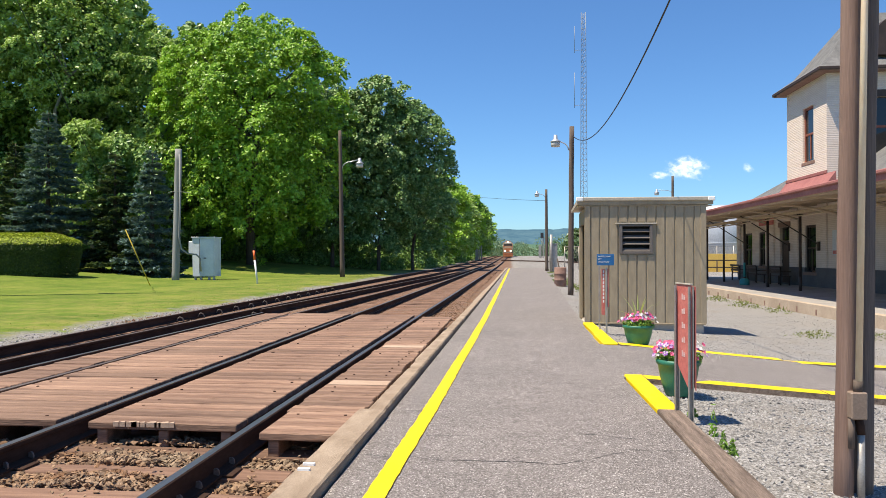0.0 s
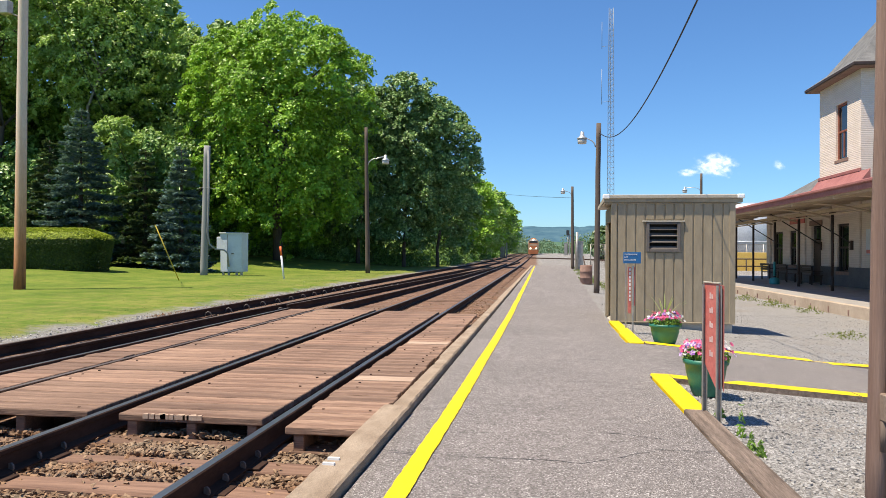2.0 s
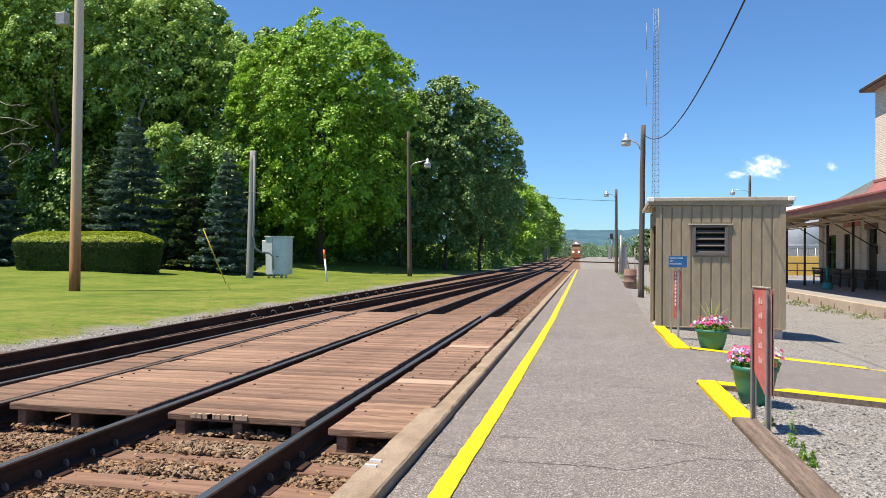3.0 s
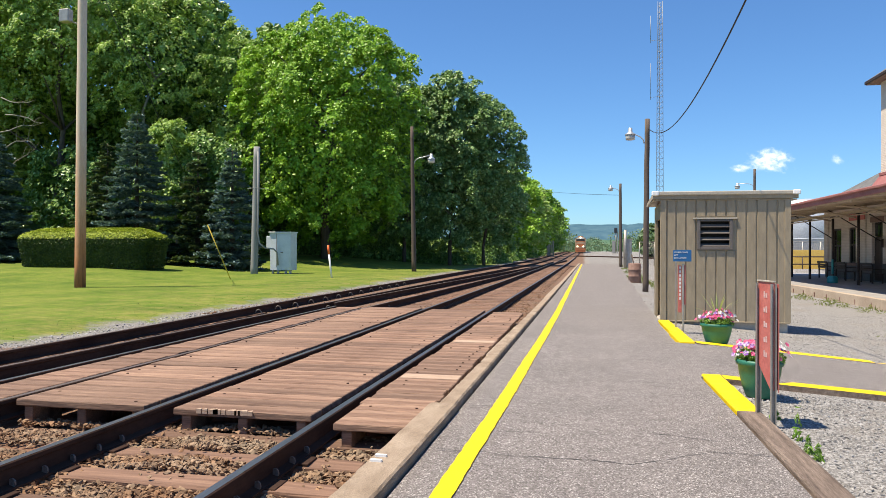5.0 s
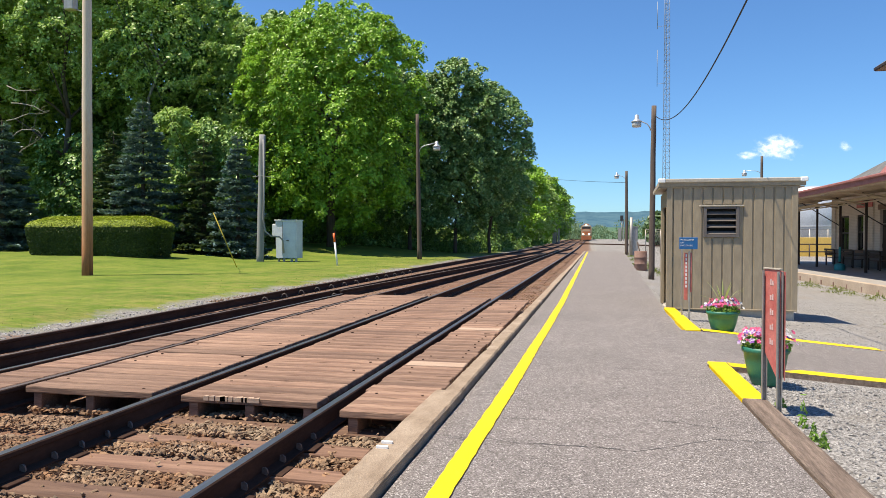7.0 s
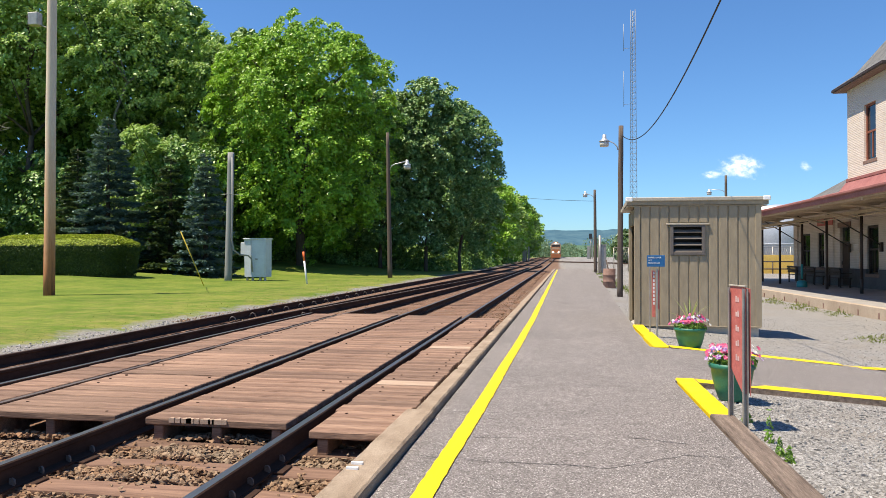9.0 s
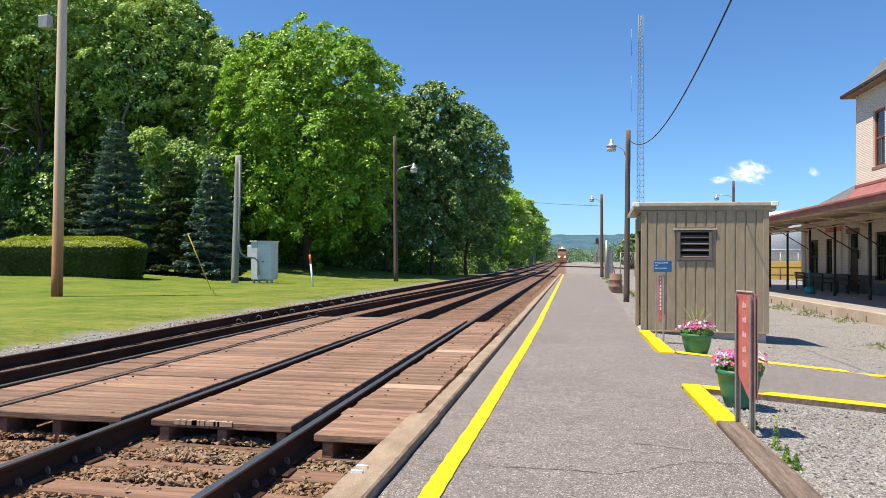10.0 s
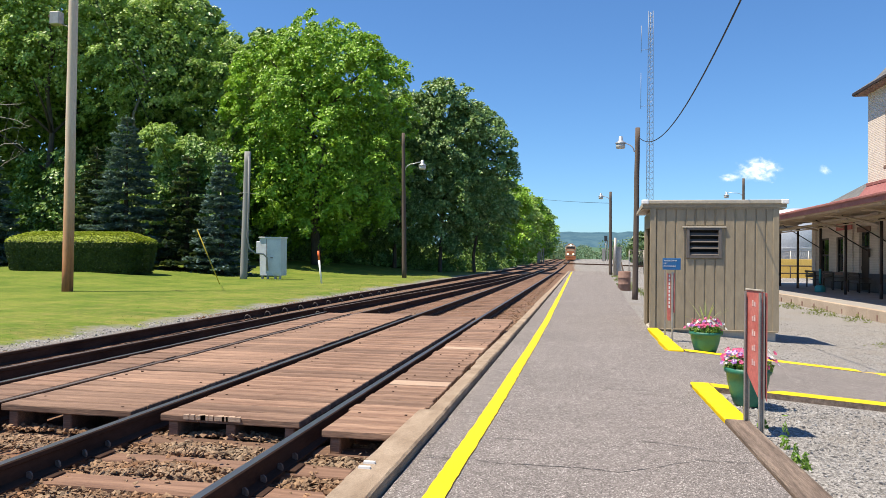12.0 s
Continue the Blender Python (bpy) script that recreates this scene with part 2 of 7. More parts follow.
TRUNK = surface("tree_bark", (0.06, 0.045, 0.033), (0.14, 0.11, 0.085), 3, 0.95, fine=20, stretch=(4, 4, 0.4), bump_by=0.8, bump_dist=0.03)
TRUNK_PALE = surface("pale_dead_wood", (0.2, 0.18, 0.155), (0.34, 0.31, 0.27), 3, 0.95, stretch=(4, 4, 0.4))
LEAF_LIGHT = leaf_mat("maple_leaf", (0.15, 0.28, 0.02), (0.24, 0.43, 0.034), (0.36, 0.57, 0.065), 0.24)
LEAF_DARK = leaf_mat("dark_oak_leaf", (0.075, 0.155, 0.03), (0.15, 0.275, 0.06), (0.33, 0.48, 0.15), 0.17)
# brighter copy of the dark oak leaf, sunlight put into its colour
LEAF_OAK = leaf_mat("sunlit_oak_leaf", (0.085, 0.165, 0.045), (0.165, 0.285, 0.085), (0.38, 0.53, 0.22), 0.16)
LEAF_YELLOW = leaf_mat("locust_leaf", (0.25, 0.38, 0.075), (0.38, 0.53, 0.14), (0.52, 0.64, 0.27), 0.3)
NEEDLE_BLUE = leaf_mat("blue_spruce_needle", (0.08, 0.14, 0.14), (0.14, 0.22, 0.23), (0.25, 0.35, 0.37), 0.12)
NEEDLE_GREEN = leaf_mat("green_spruce_needle", (0.03, 0.06, 0.04), (0.05, 0.09, 0.055), (0.085, 0.135, 0.085), 0.12)
# leaf colour of the far woods, with distance haze mixed in
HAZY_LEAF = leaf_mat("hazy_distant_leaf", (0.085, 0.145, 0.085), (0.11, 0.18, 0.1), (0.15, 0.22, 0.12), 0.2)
# new growth on top is coloured as sunlit, the side leaves darkened as shade
HEDGE_LIT_TOP = leaf_mat("sunlit_new_hedge_growth", (0.23, 0.29, 0.018), (0.34, 0.4, 0.03), (0.46, 0.5, 0.06), 0.2, 0.6)
HEDGE_SHADED = leaf_mat("shaded_hedge_leaf", (0.014, 0.034, 0.004), (0.026, 0.054, 0.006), (0.055, 0.09, 0.01), 0.03, 0.7)
WEED = leaf_mat("weed_leaf", (0.12, 0.24, 0.03), (0.19, 0.34, 0.05), (0.29, 0.42, 0.1))
DRYGRASS = leaf_mat("dry_grass_blade", (0.11, 0.15, 0.03), (0.17, 0.2, 0.05), (0.26, 0.25, 0.1))
PETAL_PINK = leaf_mat("pink_petal", (0.55, 0.035, 0.15), (0.68, 0.08, 0.25), (0.76, 0.2, 0.38), 0.25)
PETAL_PURPLE = leaf_mat("violet_petal", (0.2, 0.06, 0.36), (0.36, 0.14, 0.5), (0.7, 0.6, 0.78), 0.25)
PETAL_WHITE = leaf_mat("white_petal", (0.7, 0.68, 0.64), (0.78, 0.76, 0.74), (0.8, 0.7, 0.75), 0.25)
STRIPE = leaf_mat("striped_spike_leaf", (0.2, 0.28, 0.06), (0.34, 0.4, 0.12), (0.5, 0.5, 0.22), 0.3)
BRICK_CREAM = surface("cream_painted_brick", (0.7, 0.59, 0.505), (0.77, 0.665, 0.58), 1.2, 0.85, fine=18, stretch=(1, 1, 3), bump_by=0.4)
def coursed(m, rise=0.078):
    """Fine brick courses pressed into a painted wall."""
    t = m.node_tree
    v = coords(t)
    sp = t.nodes.new("ShaderNodeSeparateXYZ")
    t.links.new(v, sp.inputs[0])
    k = t.nodes.new("ShaderNodeMath")
    k.operation = "MULTIPLY"
    k.inputs[1].default_value = 2 * math.pi / rise
    t.links.new(sp.outputs[2], k.inputs[0])
    s = t.nodes.new("ShaderNodeMath")
    s.operation = "SINE"
    t.links.new(k.outputs[0], s.inputs[0])
    b = t.nodes["Principled BSDF"]
    old = b.inputs["Normal"].links[0].from_socket
    bp = t.nodes.new("ShaderNodeBump")
    bp.inputs["Strength"].default_value, bp.inputs["Distance"].default_value = 0.8, 0.012
    edge = ramp(t, s.outputs[0], (0.0, (0, 0, 0)), (0.35, (1, 1, 1)))
    t.links.new(edge, bp.inputs["Height"])
    t.links.new(old, bp.inputs["Normal"])
    t.links.new(bp.outputs[0], b.inputs["Normal"])
    col = b.inputs["Base Color"].links[0].from_socket
    t.links.new(mix(t, 1.0, col, ramp(t, s.outputs[0], (0.0, (0.93, 0.92, 0.91)), (0.3, (1, 1, 1))), "MULTIPLY"), b.inputs["Base Color"])
    return m


coursed(BRICK_CREAM)
BRICK_GREY = surface("grey_painted_brick", (0.1, 0.097, 0.1), (0.14, 0.135, 0.138), 1.5, 0.85, fine=18)
RED_TRIM = surface("faded_red_roof_metal", (0.27, 0.095, 0.085), (0.38, 0.155, 0.135), 1.4, 0.65, fine=14)
SHINGLE = surface("grey_slate_shingle", (0.13, 0.13, 0.13), (0.23, 0.225, 0.22), 2.5, 0.85, fine=16, vary="own", vary_amt=0.3)
BROWN_TRIM = surface("dark_brown_trim", (0.03, 0.018, 0.014), (0.055, 0.034, 0.027), 4, 0.6)
SASH = surface("red_brown_window_sash", (0.2, 0.06, 0.035), (0.28, 0.095, 0.055), 4, 0.6)
STONE_TRIM = surface("brownstone_trim", (0.2, 0.12, 0.09), (0.28, 0.18, 0.14), 4, 0.85)
SOFFIT = surface("beige_soffit_board", (0.42, 0.33, 0.235), (0.52, 0.42, 0.31), 1.5, 0.7, stretch=(0.4, 3, 3))
TEAL = surface("teal_painted_base", (0.02, 0.2, 0.2), (0.035, 0.27, 0.27), 5, 0.5)
TANK = surface("silver_tank_paint", (0.4, 0.43, 0.48), (0.5, 0.53, 0.58), 0.6, 0.45, 0.2)
YELLOW_WALL = surface("yellow_painted_metal_wall", (0.62, 0.4, 0.08), (0.72, 0.48, 0.12), 0.8, 0.6)
RUST = surface("rusty_barrel", (0.17, 0.09, 0.065), (0.3, 0.19, 0.15), 4, 0.8)
TOWER_STEEL = surface("galvanised_tower_steel", (0.2, 0.22, 0.25), (0.28, 0.3, 0.33), 2, 0.5, 0.3)
LOCO_BLACK = surface("black_locomotive_paint", (0.02, 0.02, 0.022), (0.035, 0.035, 0.037), 2, 0.5)
LOCO_ORANGE = surface("rusty_orange_paint", (0.36, 0.12, 0.045), (0.5, 0.19, 0.08), 2, 0.6)
LOCO_CREAM = surface("dusty_cream_paint", (0.36, 0.25, 0.16), (0.5, 0.38, 0.27), 2, 0.6)


def glow_mat(name, colour, strength):
    m, t, b, n = node_mat(name)
    b.inputs["Emission Color"].default_value = (*colour, 1)
    b.inputs["Emission Strength"].default_value = strength
    return m


HEADLIGHT = glow_mat("headlight", (1.0, 0.85, 0.6), 3)


def glass_mat(name, tint, rough=0.05):
    m, t, b, n = node_mat(name)
    b.inputs["Base Color"].default_value = (*tint, 1)
    b.inputs["Roughness"].default_value, b.inputs["Specular IOR Level"].default_value = rough, 0.6
    return m


GLASS = glass_mat("dark_window_glass", (0.012, 0.013, 0.015))
LAMP_GLASS = glass_mat("lamp_globe", (0.55, 0.53, 0.48), 0.25)


def hill_mat(name, dark, light):
    m, t, b, n = node_mat(name)
    v = coords(t)
    a = noise_tex(t, v, 0.02, 8, 0.75)
    col = ramp(t, a, (0.35, dark), (0.65, light))
    t.links.new(col, b.inputs["Base Color"])
    b.inputs["Roughness"].default_value, b.inputs["Specular IOR Level"].default_value = 1.0, 0.0
    return m


# the air itself is clear: distance haze is painted into the far hill's colour
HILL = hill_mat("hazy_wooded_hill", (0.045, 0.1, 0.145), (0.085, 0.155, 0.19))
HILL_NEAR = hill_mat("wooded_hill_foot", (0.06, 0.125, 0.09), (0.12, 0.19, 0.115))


# ---- mesh helpers ----
def mesh_of(bm, name, *mats, smooth=False):
    me = bpy.data.meshes.new(name)
    bm.normal_update()
    bm.to_mesh(me)
    bm.free()
    for m in mats:
        me.materials.append(m)
    if smooth:
        for p in me.polygons:
            p.use_smooth = True
    return me


def part(name, bm, material, parent=None, label="", smooth=False):
    mats = material if isinstance(material, (list, tuple)) else (material,)
    ob = new(name, mesh_of(bm, name, *mats, smooth=smooth))
    if parent is not None:
        ob.parent = parent
        ob.matrix_parent_inverse = parent.matrix_basis.inverted()
    if label:
        ob["label"] = label
    return ob


def thing(name, x, y, z, label, category, group="", kind="", rz=0):
    ob = new(name)
    ob.empty_display_size = 0.1
    ob.matrix_basis = pose(x, y, z, 0, 0, rz)
    return tagged(ob, label, category, group, kind)


def box(x0, y0, z0, x1, y1, z1, bevel=0.0, bm=None, mat=0, m=None):
    b = bm or bmesh.new()
    r = bmesh.ops.create_cube(b, size=1, matrix=Matrix.LocRotScale(((x0 + x1) / 2, (y0 + y1) / 2, (z0 + z1) / 2), None, (x1 - x0, y1 - y0, z1 - z0)))
    vs = r["verts"]
    fs = {f for v in vs for f in v.link_faces}
    if bevel:
        es = {e for v in vs for e in v.link_edges}
        out = bmesh.ops.bevel(b, geom=list(es), offset=bevel, segments=1, affect="EDGES")
        fs = set(out["faces"]) | {f for f in fs if f.is_valid}
        vs = list({v for f in fs for v in f.verts})
    for f in fs:
        if f.is_valid:
            f.material_index = mat
    if m is not None:
        bmesh.ops.transform(b, matrix=m, verts=[v for v in vs if v.is_valid])
    return b


def tube(p0, p1, r0, r1=None, n=12, bm=None, mat=0, caps=True):
    b = bm or bmesh.new()
    p0, p1 = Vector(p0), Vector(p1)
    d = p1 - p0
    q = d.to_track_quat("Z", "Y")
    r = bmesh.ops.create_cone(b, cap_ends=caps, segments=n, radius1=r0, radius2=r0 if r1 is None else r1, depth=d.length,
                              matrix=Matrix.LocRotScale((p0 + p1) / 2, q, None))
    for f in {f for v in r["verts"] for f in v.link_faces}:
        f.material_index = mat
        f.smooth = True
    return b


def chain(points, r, n=8, bm=None, mat=0):
    """A bent tube through points; r is one radius or one a point."""
    b = bm or bmesh.new()
    pts = [Vector(p) for p in points]
    rs = r if isinstance(r, (list, tuple)) else [r] * len(pts)
    rings = []
    for i, p in enumerate(pts):
        d = (pts[min(i + 1, len(pts) - 1)] - pts[max(i - 1, 0)]).normalized()
        u = d.orthogonal().normalized() if i == 0 else (rings_u - d * rings_u.dot(d)).normalized()
        rings_u = u
        w = d.cross(u)
        rings.append([b.verts.new(p + (u * math.cos(a) + w * math.sin(a)) * rs[i]) for a in [2 * math.pi * k / n for k in range(n)]])
    for a, c in zip(rings, rings[1:]):
        for k in range(n):
            f = b.faces.new((a[k], a[(k + 1) % n], c[(k + 1) % n], c[k]))
            f.smooth, f.material_index = True, mat
    b.faces.new(rings[0][::-1]).material_index = mat
    b.faces.new(rings[-1]).material_index = mat
    return b


def lathe(profile, n=24, bm=None, mat=0, centre=(0, 0, 0)):
    b = bm or bmesh.new()
    cx, cy, cz = centre
    rings = [[b.verts.new((cx + r * math.cos(2 * math.pi * k / n), cy + r * math.sin(2 * math.pi * k / n), cz + z)) for k in range(n)] for r, z in profile]
    for a, c in zip(rings, rings[1:]):
        for k in range(n):
            f = b.faces.new((a[k], a[(k + 1) % n], c[(k + 1) % n], c[k]))
            f.smooth, f.material_index = True, mat
    b.faces.new(rings[0][::-1])
    b.faces.new(rings[-1])
    return b


def prism(outline, lo, hi, axis="y", bm=None, mat=0):
    """A solid with the given outline (two coordinates a corner), drawn out along an axis."""
    b = bm or bmesh.new()
    put = {"y": lambda a, c, s: (a, s, c), "x": lambda a, c, s: (s, a, c), "z": lambda a, c, s: (a, c, s)}[axis]
    one = [b.verts.new(put(a, c, lo)) for a, c in outline]
    two = [b.verts.new(put(a, c, hi)) for a, c in outline]
    fs = [b.faces.new(one), b.faces.new(two[::-1])]
    for i in range(len(one)):
        j = (i + 1) % len(one)
        fs.append(b.faces.new((one[i], two[i], two[j], one[j])))
    for f in fs:
        f.material_index = mat
    bmesh.ops.recalc_face_normals(b, faces=fs)
    return b


def arrays_mesh(name, verts, quads, *mats, mat_ids=None):
    me = bpy.data.meshes.new(name)
    nv, nf, k = len(verts), len(quads), quads.shape[1]
    me.vertices.add(nv)
    me.vertices.foreach_set("co", np.ascontiguousarray(verts, dtype=np.float32).ravel())
    me.loops.add(nf * k)
    me.loops.foreach_set("vertex_index", np.ascontiguousarray(quads, dtype=np.int32).ravel())
    me.polygons.add(nf)
    me.polygons.foreach_set("loop_start", np.arange(0, nf * k, k, dtype=np.int32))
    me.polygons.foreach_set("loop_total", np.full(nf, k, dtype=np.int32))
    for m in mats:
        me.materials.append(m)
    if mat_ids is not None:
        me.polygons.foreach_set("material_index", np.ascontiguousarray(mat_ids, dtype=np.int32))
    me.polygons.foreach_set("use_smooth", np.zeros(nf, bool))
    me.update(calc_edges=True)
    return me


def leaves_mesh(name, centres, normals, size, rng, *mats, aspect=0.6, mat_ids=None, spread=0.9):
    """Many small leaves, each a bent diamond of its own, facing roughly along its normal."""
    n = len(centres)
    nr = normals + rng.normal(0, spread, (n, 3))
    nr /= np.linalg.norm(nr, axis=1)[:, None] + 1e-9
    a = np.cross(nr, rng.normal(0, 1, (n, 3)))
    a /= np.linalg.norm(a, axis=1)[:, None] + 1e-9
    c = np.cross(nr, a)
    s = (size * rng.uniform(0.6, 1.35, n))[:, None]
    tip, side = a * s * 0.5, c * s * 0.5 * aspect
    fold = nr * s * 0.12
    v = np.stack([centres - tip, centres + side + fold, centres + tip, centres - side + fold], 1).reshape(-1, 3)
    q = np.arange(4 * n).reshape(-1, 4)
    return arrays_mesh(name, v, q, *mats, mat_ids=mat_ids)


def smooth_step(v, a, b):
    k = np.clip((v - a) / (b - a), 0, 1)
    return k * k * (3 - 2 * k)


# ---- ground ----
def land(x, y):
    """Height of the ground."""
    x, y = np.asarray(x, float), np.asarray(y, float)
    z = np.full(np.broadcast(x, y).shape, -0.25)
    z = z + smooth_step(-x, 8.6, 10.5) * 0.1
    z = z + smooth_step(y, 25, 40) * smooth_step(-x, 9, 11) * 0.02
    z = z + smooth_step(-x, 19, 27) * smooth_step(y, 25, 37) * 0.42
    z = z + smooth_step(y, 42, 62) * smooth_step(-x, 12, 22) * 0.75
    z = z + smooth_step(-x, 30, 90) * 7.0 * smooth_step(y, 20, 70)
    right = -0.045 - 0.075 * np.clip(x - 1.3, 0, 4.6)
    right = right + smooth_step(y, 30, 60) * smooth_step(x, 1.0, 6.0) * 0.35
    w = smooth_step(x, 0.3, 0.9)
    z = z * (1 - w) + right * w
    bed = smooth_step(y, 15.2, 16.2) * smooth_step(-x, 1.15, 1.4) * (1 - smooth_step(-x, 8.0, 8.6))
    far = smooth_step(y, 70, 260)
    return z + bed * 0.058 + far * 1.2


gx = np.unique(np.r_[np.linspace(-14, 10, 97), -14 - 1.5 * np.arange(1, 30) ** 1.35, 10 + 1.5 * np.arange(1, 30) ** 1.35, -900, -2500, 900, 2500])
gy = np.unique(np.r_[np.linspace(-12, 60, 121), 60 + 2.0 * np.arange(1, 45) ** 1.3, 600, 1200, 3000, -60, -300])
XX, YY = np.meshgrid(gx, gy)
ZZ = land(XX, YY)
nx, ny = len(gx), len(gy)
ii, jj = np.meshgrid(np.arange(nx - 1), np.arange(ny - 1))
i0 = (jj * nx + ii).ravel()
ground_me = arrays_mesh("ground", np.stack([XX, YY, ZZ], -1).reshape(-1, 3), np.stack([i0, i0 + 1, i0 + 1 + nx, i0 + nx], 1), GROUND)
ground_me.polygons.foreach_set("use_smooth", np.ones(len(ground_me.polygons), bool))
ground = tagged(new("ground", ground_me), "mown lawn, stony ballast and grey gravel ground", "ground", kind="structure")

# ---- platform ----
PLAT_Y0, PLAT_Y1 = -6.0, 77.0


def sway(y):
    """The platform runs slightly askew to the rails."""
    return 0.0108 * min(max(y - 4, -10), 9) + 0.011 * max(y - 13, 0)


def platform():
    p = thing("platform", 0, 0, 0, "long grey worn asphalt station platform with thin cracks", "platform", kind="structure")
    rng = random.Random(3)
    bm = bmesh.new()
    n = 70
    rows = []
    for i in range(n + 1):
        y = PLAT_Y0 + (PLAT_Y1 - PLAT_Y0) * i / n
        wide = 0.0 if y < 9 else 0.036 * (y - 9)
        w = sway(y)
        rows.append([bm.verts.new((x, y, z)) for x, z in ((-1.045 + w, -0.2), (-1.035 + w, -0.012), (-0.6, 0.0), (0.4, 0.004), (1.23 + wide, -0.004 + 0.004 * rng.random()), (1.25 + wide, -0.2))])
    for a, c in zip(rows, rows[1:]):
        for k in range(5):
            bm.faces.new((a[k], a[k + 1], c[k + 1], c[k]))
    bm.faces.new(rows[0][::-1])
    bm.faces.new(rows[-1])
    part("asphalt_slab", bm, ASPHALT, p)
    # cracks right across
    for y0, x0, x1, sl in ((4.62, -0.98, 0.28, -0.05), (4.5, 0.28, 0.8, 0.75), (4.9, 0.8, 1.2, 0.12), (5.15, -0.62, -0.3, 0.2), (5.3, 0.5, 0.95, -0.2), (5.9, -0.95, -0.5, 0.08), (7.4, 0.3, 0.95, -0.15), (8.9, 0.65, 1.2, 0.1),
                           (12.3, -0.85, 0.6, -0.12), (12.12, 0.6, 1.3, 0.02), (15.4, -0.4, 0.5, 0.06), (18.5, -0.9, 1.5, 0.01), (20.2, 0.1, 1.5, 0.05), (26.0, -0.9, 1.8, 0.0), (31.0, -0.6, 1.9, 0.02)):
        b = bmesh.new()
        k = int((x1 - x0) / 0.06) + 2
        last, off = None, 0
        for i in range(k):
            x = x0 + (x1 - x0) * i / (k - 1)
            off += rng.uniform(-0.022, 0.022)
            w = rng.uniform(0.001, 0.005) * (1 + y0 * 0.05)
            y = y0 + sl * (x - x0) + off
            row = (b.verts.new((x, y - w, 0.0055)), b.verts.new((x, y + w, 0.0055)))
            if last:
                b.faces.new((last[0], row[0], row[1], last[1]))
            last = row
        part("crack", b, CRACK, p, "thin dark crack in the asphalt")
    # yellow line with ragged edges
    b = bmesh.new()
    last = None
    for i in range(980):
        y = -5.96 + i * 0.085
        if y > 73:
            break
        c = float(np.interp(y, (-6, 3.8, 5.2, 7.7, 14.1, 31.8, 73), (-0.93, -0.742, -0.71, -0.655, -0.548, -0.405, -0.092))) + 0.004 * math.sin(y * 1.3)
        w = 0.06
        zz = 0.0075
        row = (b.verts.new((c - w + rng.uniform(-0.004, 0.004), y, zz)), b.verts.new((c + w + rng.uniform(-0.004, 0.004), y, zz)))
        if last:
            b.faces.new((last[0], last[1], row[1], row[0]))
        last = row
    part("safety_line", b, YELLOW, p, "bright yellow painted safety line")
    # edge timbers beside the track, end to end, standing proud of the asphalt
    y, ends = -5.5, [-2.4, 1.6, 5.78, 8.6, 11.9]
    while y < 74:
        end = ends.pop(0) if ends else y + rng.uniform(3.2, 4.6)
        ln = end - y
        left = -1.28 if end < 5.9 else -1.225
        top = 0.066 if end < 5.9 else max(0.05, 0.066 - 0.002 * y)
        b = box(left + rng.uniform(-0.012, 0.012), y + 0.008, -0.24, -1.058, min(end, 76) - 0.008, top + rng.uniform(-0.006, 0.006), 0.014)
        bmesh.ops.subdivide_edges(b, edges=[e for e in b.edges if e.calc_length() > 2], cuts=30)
        drift = rng.uniform(-0.012, 0.012)
        for v in b.verts:
            if v.co.z > -0.1:
                inner = v.co.x < -1.15
                v.co.x += (rng.uniform(0.0, 0.009) + 0.02 * (rng.random() > 0.94)) if inner else rng.uniform(-0.003, 0.002)
                v.co.z += rng.uniform(-0.003, 0.002)
            v.co.x += sway(v.co.y) + drift * (v.co.y - y) / ln
        part("edge_timber", b, EDGE_TIMBER, p, "weathered tan edge timber")
        y = end
    for y in (4.06, 4.165):
        part("paint_mark", box(-1.252, y - 0.012, 0.0, -1.18, y + 0.012, 0.0745), WHITE, p, "short worn white paint dash")
    # grey timber edging beside the gravel, painted yellow by the path
    for name, x0, x1, y0, y1, z, mt, lab in (("side_timber", 1.26, 1.46, -5.9, 6.22, 0.006, GREY_TIMBER, "grey-brown split edging timber"),
                                        ("painted_timber", 1.26, 1.46, 6.23, 7.98, 0.012, YELLOW, "yellow painted edging timber"),
                                        ("painted_timber", 1.40, 1.62, 10.78, 12.1, 0.012, YELLOW, "yellow painted edging timber"),
                                        ("painted_timber", 1.43, 1.63, 12.12, 14.1, 0.012, YELLOW, "yellow painted edging timber")):
        b = box(x0, y0, -0.22, x1, y1, z, 0.012)
        bmesh.ops.subdivide_edges(b, edges=[e for e in b.edges if e.calc_length() > 1], cuts=16)
        for v in b.verts:
            v.co.x += rng.uniform(-0.003, 0.003)
            v.co.z += rng.uniform(-0.003, 0.002)
        part(name, b, mt, p, lab)
    return p


platform()


